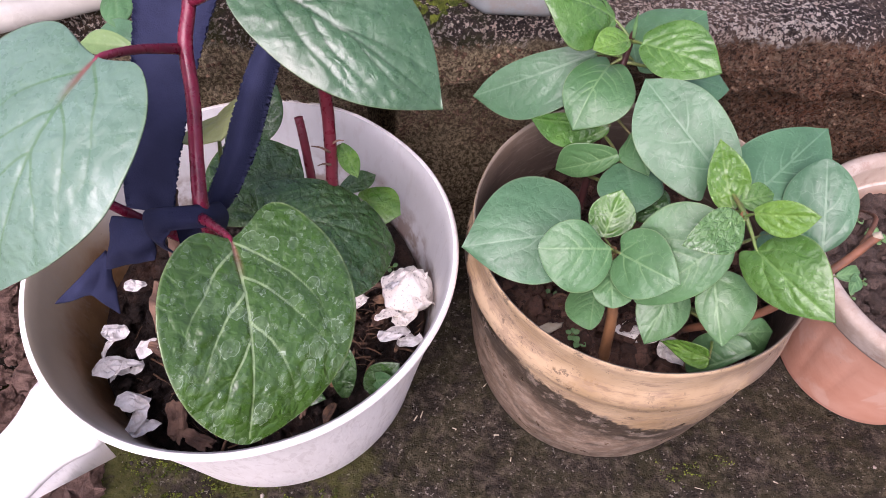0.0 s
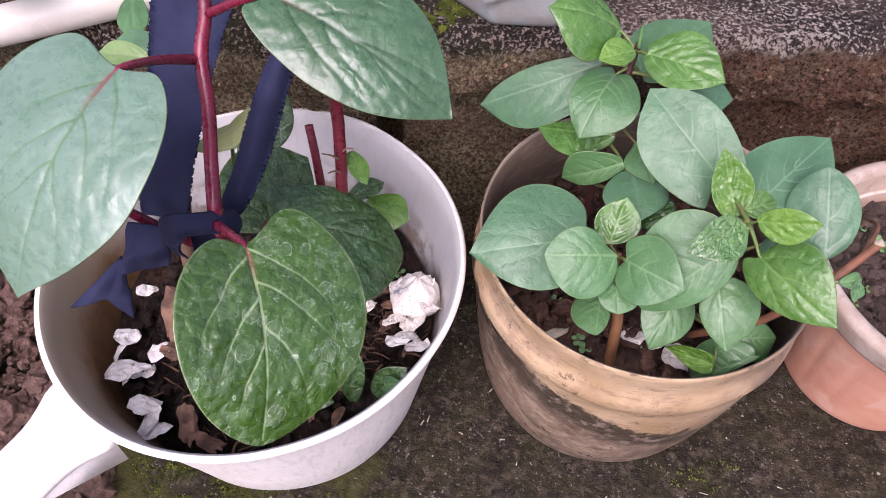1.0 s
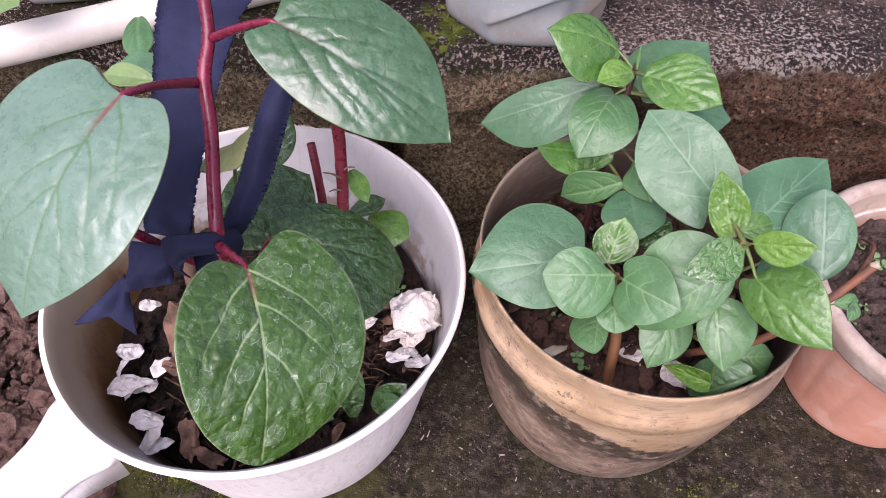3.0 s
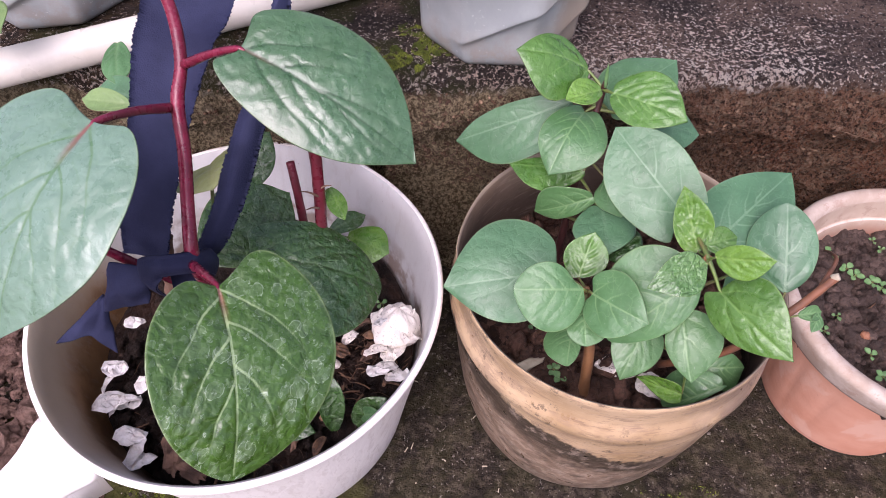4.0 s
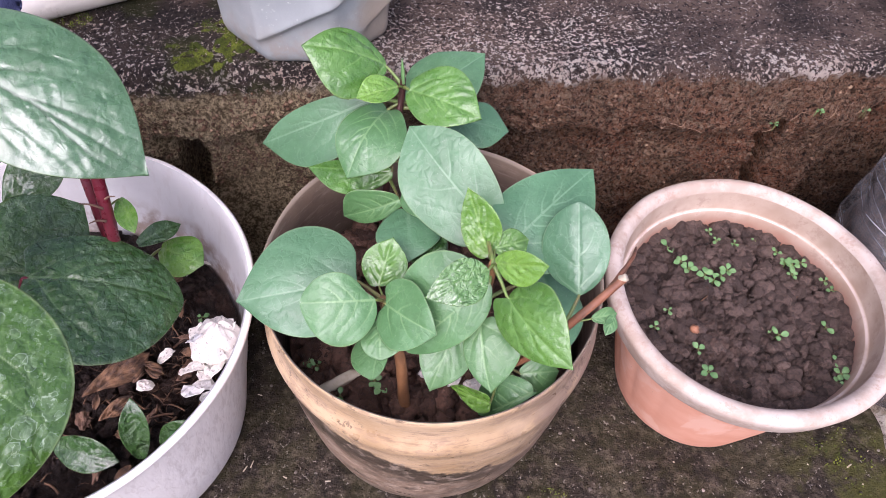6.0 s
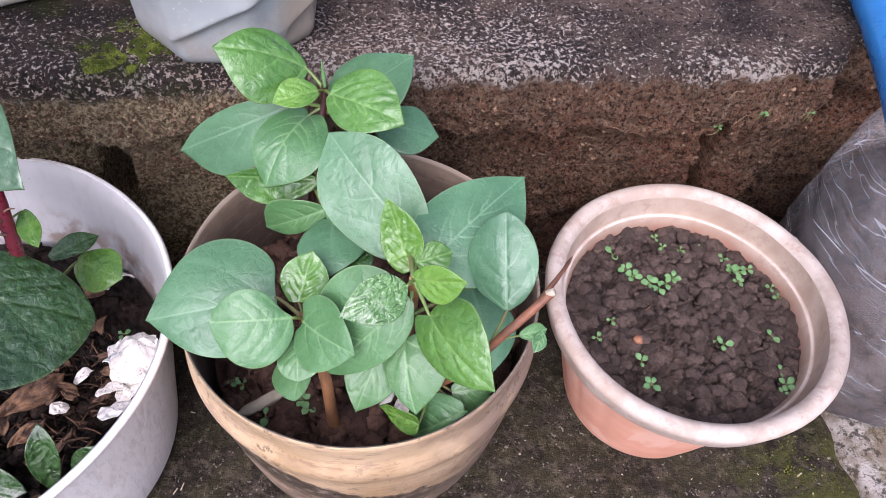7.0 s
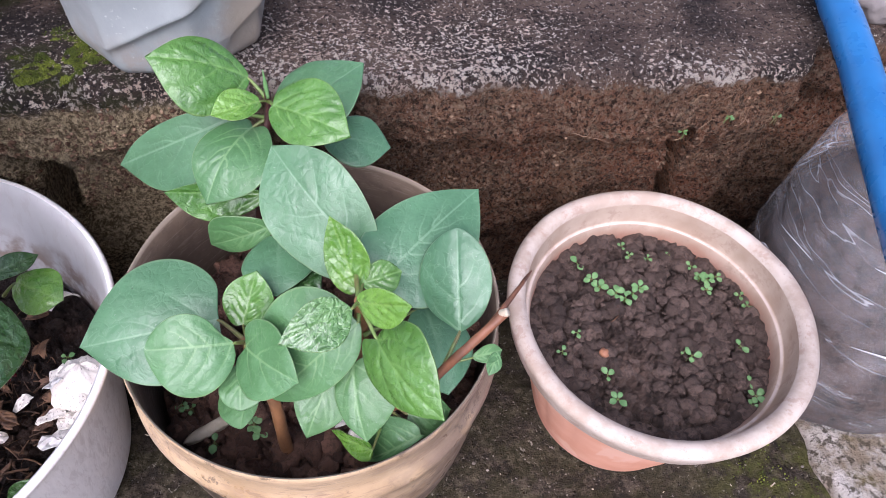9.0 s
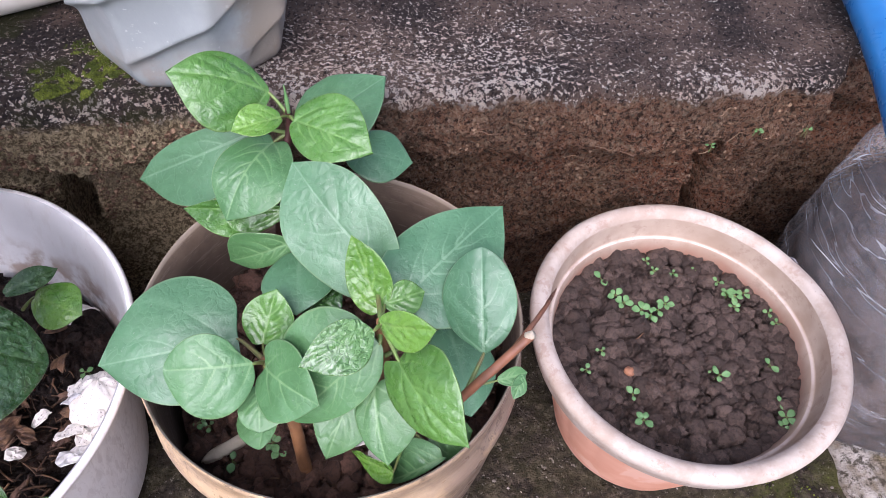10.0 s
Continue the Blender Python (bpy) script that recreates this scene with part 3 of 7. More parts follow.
SHELL_WHITE = plain_material("white_eggshell", (0.90, 0.88, 0.85), (0.70, 0.66, 0.61), 0.6, 110)
DRY = plain_material("dry_leaf", (0.25, 0.135, 0.070), (0.055, 0.030, 0.020), 0.75, 110, bump=0.8)
STRAW = plain_material("straw", (0.50, 0.44, 0.33), (0.36, 0.30, 0.21), 0.8, 90)
MOSS_MAT = Mat("moss", 0.9, 0.3)
MOSS_MAT.set("Base Color", MOSS_MAT.mix(MOSS_MAT.range(MOSS_MAT.noise(70, 3), 0.35, 0.65), MOSS_MAT.mix(MOSS_MAT.island(), (0.020, 0.030, 0.004), (0.075, 0.10, 0.012)), MOSS_MAT.mix(MOSS_MAT.island(), (0.060, 0.080, 0.010), (0.22, 0.26, 0.032))))
MOSS = MOSS_MAT.m
PALE_CONCRETE = pale_concrete_material()
STONE = plain_material("grey_stone", (0.20, 0.175, 0.165), (0.32, 0.29, 0.27), 0.85, 35, 0.3, 0.6)
FOLD_GLINT = plain_material("white_fold_glints", (0.72, 0.70, 0.70), (0.60, 0.58, 0.58), 0.4, 60)
FACE_CRUMB_MAT = Mat("earth_crumb", 0.92, 0.25)
FACE_CRUMB_MAT.set("Base Color", FACE_CRUMB_MAT.mix(FACE_CRUMB_MAT.math("POWER", FACE_CRUMB_MAT.island(), 3.0), (0.085, 0.045, 0.026), (0.30, 0.20, 0.125)))
FACE_CRUMB_MAT.bump(FACE_CRUMB_MAT.noise(500, 4, 0.7), 0.8, 0.003)
FACE_CRUMB = FACE_CRUMB_MAT.m
GRIT_MAT = Mat("ground_grit", 0.9, 0.3)
GRIT_MAT.set("Base Color", GRIT_MAT.mix(GRIT_MAT.math("POWER", GRIT_MAT.island(), 2.5), (0.035, 0.028, 0.022), (0.42, 0.37, 0.31)))
GRIT = GRIT_MAT.m
ROOTLET = plain_material("pale_rootlet", (0.27, 0.17, 0.10), (0.15, 0.085, 0.05), 0.8, 90)
SEEDLING = plain_material("seedling_green", (0.090, 0.205, 0.066), (0.155, 0.290, 0.110), 0.45, 120)
PEBBLE = plain_material("orange_pebble", (0.34, 0.155, 0.08), (0.25, 0.11, 0.06), 0.8, 150)


# ---- mesh helpers ----
from mathutils.bvhtree import BVHTree

def mesh_object(name, verts, faces, material, parent=None, smooth=True, uvs=None, label=""):
    me = bpy.data.meshes.new(name)
    me.from_pydata([tuple(v) for v in verts], [], faces)
    if uvs is not None:
        layer = me.uv_layers.new(name="uv")
        index = np.empty(len(me.loops), dtype=np.int32)
        me.loops.foreach_get("vertex_index", index)
        layer.data.foreach_set("uv", np.asarray(uvs, dtype=np.float32)[index].ravel())
    me.polygons.foreach_set("use_smooth", [smooth] * len(me.polygons))
    for mat in material if isinstance(material, (list, tuple)) else [material]:
        me.materials.append(mat)
    ob = new(name, me)
    if parent:
        ob.parent = parent
        ob.matrix_parent_inverse = parent.matrix_world.inverted()
    if label:
        tagged(ob, label)
    return ob


def part(name, bm, material, parent, label="", smooth=True):
    me = bpy.data.meshes.new(name)
    bm.normal_update()
    bm.to_mesh(me)
    bm.free()
    me.polygons.foreach_set("use_smooth", [smooth] * len(me.polygons))
    me.materials.append(material)
    ob = new(name, me)
    if parent:
        ob.parent = parent
        ob.matrix_parent_inverse = parent.matrix_world.inverted()
    if label:
        tagged(ob, label)
    return ob


def thing(name, at, label, category, group="", kind=""):
    """An Empty at a thing's base, to carry its parts."""
    ob = new(name)
    ob.empty_display_size = 0.02
    ob.matrix_world = Matrix.Translation(at)
    return tagged(ob, label, category, group, kind)


def grid_faces(nu, nv, wrap=False):
    out = []
    for i in range(nu - 1):
        for j in range(nv if wrap else nv - 1):
            k = (j + 1) % nv
            out.append((i * nv + j, i * nv + k, (i + 1) * nv + k, (i + 1) * nv + j))
    return out


def unit(v):
    v = np.asarray(v, float)
    return v / np.linalg.norm(v)


def spline(points, n):
    """n places along a smooth line through the points."""
    p = np.asarray(points, float)
    if len(p) < 3:
        return np.array([p[0] + (p[-1] - p[0]) * s for s in np.linspace(0, 1, n)])
    ext = np.vstack([2 * p[0] - p[1], p, 2 * p[-1] - p[-2]])
    out = []
    for s in np.linspace(0, len(p) - 1 - 1e-9, n):
        i = int(s)
        f = s - i
        a, b, c, d = ext[i:i + 4]
        out.append(0.5 * (2 * b + (c - a) * f + (2 * a - 5 * b + 4 * c - d) * f * f + (3 * b - a - 3 * c + d) * f ** 3))
    return np.array(out)


def tube(name, points, radii, material, parent=None, sides=12, n=24, rough=0.0, label="", cap=True):
    """A round stem or pipe through the points, with its ends closed."""
    line = spline(points, n)
    rad = np.interp(np.linspace(0, 1, n), np.linspace(0, 1, len(radii)), radii)
    up = np.array([0.31, 0.17, 0.93])
    verts = []
    for i in range(n):
        d = unit(line[min(i + 1, n - 1)] - line[max(i - 1, 0)])
        s = unit(np.cross(d, up))
        w = np.cross(s, d)
        for j in range(sides):
            a = 2 * math.pi * j / sides
            r = rad[i] * (1 + rough * noise.noise(Vector(line[i] * 90) + Vector((j * 0.7, 0, 0))))
            verts.append(line[i] + (s * math.cos(a) + w * math.sin(a)) * r)
    faces = grid_faces(n, sides, True)
    if cap:
        verts += [line[0], line[-1]]
        a, b = len(verts) - 2, len(verts) - 1
        faces += [(a, (j + 1) % sides, j) for j in range(sides)]
        k = (n - 1) * sides
        faces += [(b, k + j, k + (j + 1) % sides) for j in range(sides)]
    return mesh_object(name, verts, faces, material, parent, label=label)


def lathe(name, profile, foot, head, height, material, parent=None, seg=128, wobble=0.0, seed=0.0, dent=None, label=""):
    """Turns a profile of (radius, z) round an axis that runs from the foot's centre to the head's."""
    verts = []
    for r, z in profile:
        f = z / height
        cx, cy = foot[0] + (head[0] - foot[0]) * f, foot[1] + (head[1] - foot[1]) * f
        for j in range(seg):
            a = 2 * math.pi * j / seg
            k = 1 + wobble * noise.noise(Vector((math.cos(a) * 1.4 + seed, math.sin(a) * 1.4, z * 5)))
            zz = z + (wobble * 0.10 * noise.noise(Vector((math.cos(a) * 3, math.sin(a) * 3 + seed, 7.7))) if f > 0.9 else 0)
            if dent:
                k *= dent(a, z)
            verts.append((cx + r * k * math.cos(a), cy + r * k * math.sin(a), zz))
    return mesh_object(name, verts, grid_faces(len(profile), seg, True), material, parent, label=label)


def vein_lines(outline_at, ratio, pairs, reach, rnd):
    """The midrib and the side veins of a blade, in lengths of the blade: lines of places with their strength."""
    sway, off = rnd.uniform(-0.02, 0.02), rnd.uniform(0, 40)
    lines = [(np.array([(f, sway * math.sin(f * 3.0)) for f in np.linspace(0, 0.97, 16)]), np.linspace(1.0, 0.45, 16), 1.0)]
    for side, w in ((-1, ratio[0]), (1, ratio[1])):
        for k in range(pairs):
            f0 = (0.02 + 0.60 * (k + (0.22 if side > 0 else 0.0)) / pairs) * rnd.uniform(0.9, 1.1)
            f1 = min(f0 + reach * (1.15 - 0.10 * k) * rnd.uniform(0.9, 1.1), 0.93)
            y1 = side * w * outline_at(f1) * 0.84
            p0, p1, p2 = np.array((f0, sway * math.sin(f0 * 3.0))), np.array((f0 + 0.34 * (f1 - f0), y1 * 0.72)), np.array((f1, y1))
            q = np.linspace(0, 1, 13)[:, None]
            c = p0 * (1 - q) ** 2 + 2 * p1 * q * (1 - q) + p2 * q * q
            c[1:, 1] += 0.022 * np.array([noise.noise(Vector((f * 3.5, k * 3.3 + side * 7, off))) for f in np.linspace(0, 1, 12)])
            lines.append((c, np.linspace(0.85, 0.25, 13), 0.62))
            if k < 3:
                s0 = c[6]
                d = np.array((0.05 + 0.04 * rnd.random(), side * w * 0.26 * rnd.uniform(0.8, 1.2)))
                lines.append((np.array([s0 + d * f + np.array((0.03 * f * f, 0)) for f in np.linspace(0, 1, 6)]), np.linspace(0.5, 0.12, 6), 0.45))
    return lines


def leaf(plant, name, base, tip, width, normal, material, arch=0.06, cup=0.10, curl=0.0, quilt=0.0016, wide=0.42, point=0.75,
         lobe=0.10, pairs=3, reach=0.36, twist=0.0, res=(34, 25), petiole=None, petiole_mat=None, petiole_r=0.0014, label="", seed=0,
         half=None, ab=None, lobes=None, wave=0.05, vein_w=0.0008, drip=0.02):
    """A leaf blade from its base to its tip: arched along its length, cupped across, sunk along its veins and swollen between them."""
    rnd = random.Random(seed * 7 + int(base[0] * 9000) + int(tip[1] * 7000))
    b, t = np.array(base, float), np.array(tip, float)
    ax = t - b
    length = np.linalg.norm(ax)
    ax = ax / length
    nr = np.array(normal, float)
    nr = unit(nr - ax * (nr @ ax))
    sd = np.cross(ax, nr)
    if ab is None:
        ab = (0.35 + 0.45 * wide, 3.6 - 2.6 * (point - 0.4), 1.0)
    half = half or (width / 2, width / 2)
    lobes = lobes or (lobe, lobe)
    rise, fall, full = ab
    span = np.linspace(0, 1, 200)
    top = (span ** rise * (1 - span ** fall) ** full).max()
    nu, nv = res
    off = Vector((rnd.uniform(0, 50), rnd.uniform(0, 50), rnd.uniform(0, 50)))
    i = np.linspace(0, 1, nu)[:, None]
    u = 0.5 - 0.5 * np.cos(np.pi * i)
    v = np.linspace(-1, 1, nv)[None, :]
    shape = lambda f: np.maximum(f, 1e-6) ** rise * (1 - np.minimum(f, 1.0) ** fall) ** full / top
    f = np.maximum(shape(u), 0.012 * (1 - u))
    av = np.abs(v)
    mean = (half[0] + half[1]) / 2
    y = v * f * np.where(v < 0, half[0], half[1])
    notch = 1 - np.exp(-(i / 0.085) ** 2)
    x = (u * (1 - drip) + drip * u ** 30) * length - np.where(v < 0, lobes[0], lobes[1]) * length * av ** 1.2 * (1 - u) * (1 - 0.6 * u) * notch
    z = arch * length * 4 * u * (1 - u) - curl * length * u ** 3 + cup * 2 * mean * (y / mean) ** 2 + twist * y * (u - 0.3)
    # veins: how near each place is to one, and how strong that one is
    flat = np.stack([x.ravel(), y.ravel()], 1)
    gap = max(1.57 * length / nu, mean * 2 / nv) * 0.9
    mark, groove, near = np.zeros(len(flat)), np.zeros(len(flat)), np.full(len(flat), 1.0)
    for line, strong, size in vein_lines(lambda q: float(shape(np.array(q))), (half[0] / length, half[1] / length), pairs, reach, rnd):
        p = line * length
        for k in range(len(p) - 1):
            d = p[k + 1] - p[k]
            w = flat - p[k]
            s = np.clip((w @ d) / (d @ d + 1e-12), 0, 1)
            far = np.hypot(w[:, 0] - s * d[0], w[:, 1] - s * d[1])
            thick = max(vein_w * size * (0.45 + 0.55 * strong[k]), gap)
            mark = np.maximum(mark, strong[k] * min(1.0, vein_w * size / thick * 1.7) * np.exp(-(far / thick) ** 2))
            groove = np.maximum(groove, (0.4 + 0.6 * strong[k]) * size * np.exp(-(far / (thick * 1.8)) ** 2))
            near = np.minimum(near, far + (1 - strong[k]) * 0.10 * mean)
    swell = (1 - np.exp(-(near / (0.16 * mean)) ** 2)).reshape(nu, nv)
    calm = (1 - av ** 6) * np.minimum(f * 1.6, 1)
    z = z + calm * quilt * (0.60 * swell - 0.60 * groove.reshape(nu, nv))
    place = [Vector((p, q, 0)) for p, q in flat]
    lump = np.array([0.45 * quilt * noise.noise(p * 85 + off) + 0.40 * quilt * noise.noise(p * 190 + off) + 0.0005 * noise.noise(p * 32 + off) for p in place]).reshape(nu, nv)
    z = z + lump * (0.5 + 0.5 * calm)
    ripple = np.array([[noise.noise(Vector((a * 4.0, e * 3, 1)) + off) for e in (-1, 1)] for a in u[:, 0]])
    z = z + wave * 2 * mean * av * av * np.where(v < 0, ripple[:, :1], ripple[:, 1:])
    verts = b + x[..., None] * ax + y[..., None] * sd + z[..., None] * nr
    verts = verts.reshape(-1, 3)
    uvs = np.stack([np.broadcast_to(u, (nu, nv)).ravel(), np.broadcast_to((v + 1) / 2, (nu, nv)).ravel()], 1)
    n = nu * nv
    under = verts - nr * 0.0007
    top_faces = grid_faces(nu, nv)
    faces = top_faces + [tuple(n + k for k in reversed(q)) for q in top_faces]
    ring = [j for j in range(nv)] + [k * nv + nv - 1 for k in range(1, nu)] + [(nu - 1) * nv + j for j in range(nv - 2, -1, -1)] + [k * nv for k in range(nu - 2, 0, -1)]
    for k in range(len(ring)):
        p, q = ring[k], ring[(k + 1) % len(ring)]
        faces.append((q, p, n + p, n + q))
    ob = mesh_object(name, np.vstack([verts, under]), faces, material, plant, uvs=np.vstack([uvs, uvs]), label=label)
    layer = ob.data.attributes.new("vein", "FLOAT", "POINT")
    layer.data.foreach_set("value", np.tile(mark, 2).astype(np.float32))
    if petiole is not None:
        foot = np.array(petiole, float)
        run = b - foot
        far = np.linalg.norm(run)
        tube("petiole", [petiole, foot + run * 0.5 + np.array((0, 0, 0.03 * far)), b - run * 0.06, b + ax * 0.03 * length + nr * (0.116 * arch * length - 0.0010)],
             [petiole_r * 1.3, petiole_r, petiole_r * 0.8, petiole_r * 0.2], petiole_mat or STEM_GREEN, ob, 8, 14)
    return ob


def blob(bm, at, size, seed, squash=(1, 1, 1), sub=2, rough=0.35):
    """Adds one rough lump to a bmesh."""
    made = bmesh.ops.create_icosphere(bm, subdivisions=sub, radius=1.0)["verts"]
    o = Vector((seed * 3.1, seed * 1.7, seed * 0.9))
    for v in made:
        k = 1 + rough * noise.noise(v.co * 1.6 + o) + rough * 0.5 * noise.noise(v.co * 3.7 + o)
        v.co = Vector((v.co.x * squash[0], v.co.y * squash[1], v.co.z * squash[2])) * (size * k) + Vector(at)


_ico = bmesh.new()
bmesh.ops.create_icosphere(_ico, subdivisions=2, radius=1.0)
ICO_V = [v.co.copy() for v in _ico.verts]
ICO_F = [tuple(v.index for v in f.verts) for f in _ico.faces]
_ico.free()


def crumbs(name, specs, material, squash=0.8, rough=0.5, smooth=True):
    """Many small rough lumps in one mesh."""
    verts, faces = [], []
    for k, (at, size) in enumerate(specs):
        o, b = Vector((k * 3.1, k * 1.7, k * 0.9)), len(verts)
        c = Vector(at)
        for v in ICO_V:
            q = 1 + rough * noise.noise(v * 1.6 + o) + rough * 0.5 * noise.noise(v * 3.7 + o)
            verts.append(c + Vector((v.x, v.y, v.z * squash)) * (size * q))
        faces += [tuple(b + i for i in f) for f in ICO_F]
    return mesh_object(name, verts, faces, material, smooth=smooth)


def lumps(x, y, cell, seed):
    """Height of packed clods of about the given size."""
    d = noise.voronoi(Vector((x / cell, y / cell, seed)))[0]
    return max(0.0, 1 - d[0] * 1.5) ** 0.55 * min(1.0, (d[1] - d[0]) * 4)


def soil_disc(name, centre, radius, level, material, label, clod=0.012, tall=0.009, slope=(0, 0), n=110, mound=0.0, seed=1.0):
    """The soil in a pot: a disc broken into crumbs and clods."""
    seg = 360
    verts = []
    for i in range(n):
        r = radius * (i / (n - 1)) ** 0.8
        for j in range(seg):
            a = 2 * math.pi * j / seg
            x, y = r * math.cos(a), r * math.sin(a)
            z = level + x * slope[0] + y * slope[1] + mound * math.cos(min(r / radius, 1) * math.pi / 2)
            calm = 1 - 0.75 * (i / (n - 1)) ** 7
            z += calm * tall * lumps(x + 3, y + 5, clod, seed) + calm * tall * 0.55 * lumps(x, y + 9, clod * 0.45, seed + 4)
            z += tall * 0.9 * noise.noise(Vector((x * 22, y * 22, seed))) + tall * 0.25 * noise.noise(Vector((x * 160, y * 160, seed)))
            verts.append((centre[0] + x, centre[1] + y, z))
    ob = mesh_object(name, verts, grid_faces(n, seg, True), material)
    return tagged(ob, label, "soil", kind="stuff")


def shard(bm, at, size, tilt, seed, bow=0.35):
    """Adds one crumpled, jagged chip of shell to a bmesh."""
    rnd = random.Random(seed)
    n, steps = 16, (0.28, 0.55, 0.80, 1.0)
    m = pose(*at, *tilt)
    corner = [rnd.uniform(0.70, 1.25) for _ in range(6)]
    rim = []
    for k in range(n):
        a = (k + rnd.uniform(-0.3, 0.3)) * 2 * math.pi / n
        f = a / (2 * math.pi) * 6
        low, high = corner[int(f) % 6], corner[(int(f) + 1) % 6]
        r = size * (low + (high - low) * (f % 1)) * rnd.uniform(0.90, 1.08)
        rim.append((r * math.cos(a), r * 0.85 * math.sin(a)))
    fold = rnd.uniform(0, 3.14)
    o = Vector((seed * 0.37, seed * 0.73, 1.0))

    def height(x, y):
        q = Vector((x / size * 1.5, y / size * 1.5, 0)) + o
        crimp = 0.55 * size * abs(noise.noise(q)) + 0.22 * size * abs(noise.noise(q * 2.3))
        return bow * size * (1 - ((x * math.cos(fold) + y * math.sin(fold)) / size) ** 2) - crimp

    sheets = []
    for layer in (0.0, -0.0006):
        mid = bm.verts.new(m @ Vector((0, 0, height(0, 0) + layer)))
        rings = [[bm.verts.new(m @ Vector((x * f, y * f, height(x * f, y * f) + layer))) for x, y in rim] for f in steps]
        sheets.append((mid, rings))
    for li, (mid, rings) in enumerate(sheets):
        for k in range(n):
            q = (k + 1) % n
            cells = [[mid, rings[0][k], rings[0][q]]] + [[p[k], e[k], e[q], p[q]] for p, e in zip(rings, rings[1:])]
            for c in cells:
                bm.faces.new(c if li == 0 else c[::-1])
    upper, lower = sheets[0][1][-1], sheets[1][1][-1]
    for k in range(n):
        q = (k + 1) % n
        bm.faces.new([upper[k], lower[k], lower[q], upper[q]])


def spaced(dense, step, far):
    lo, hi = dense
    mid = list(np.arange(lo, hi + step / 2, step))
    out, d = [], step
    while d < far:
        d *= 1.6
        out.append(d)
    return [lo - d for d in reversed(out)] + mid + [hi + d for d in out]


def build_ground():
    xs, ys = spaced((-0.75, 0.95), 0.006, 300.0), spaced((0.05, 0.62), 0.006, 300.0)
    verts = []
    for x in xs:
        for y in ys:
            z = 0.0
            if abs(x) < 1.2 and -0.4 < y < 1.0:
                z = 0.0035 * noise.noise(Vector((x * 11, y * 11, 0))) + 0.0016 * noise.noise(Vector((x * 60, y * 60, 3)))
                z += 0.0012 * noise.noise(Vector((x * 150, y * 150, 6)))
            verts.append((x, y, z - 0.001))
    ob = mesh_object("ground", verts, grid_faces(len(xs), len(ys)), GROUND)
    return tagged(ob, "dark worn concrete ground with moss stains", "ground", kind="structure")


STEP_TREE = []


def on_face(x, z):
    """The place on the step's rough front at a given width and height."""
    hit = STEP_TREE[0].ray_cast(Vector((x, 0.2, z)), Vector((0, 1, 0)))[0]
    return hit if hit else Vector((x, 0.545, z))


def step_top(x, y):
    """Height of the step's uneven top."""
    q = Vector((x, y, 0.342))
    return 0.342 + 0.20 * (0.010 * noise.noise(q * 9) + 0.0075 * noise.noise(q * 31 + Vector((5, 0, 0))) + 0.0056 * noise.noise(q * 80) + 0.0036 * noise.noise(q * 170))


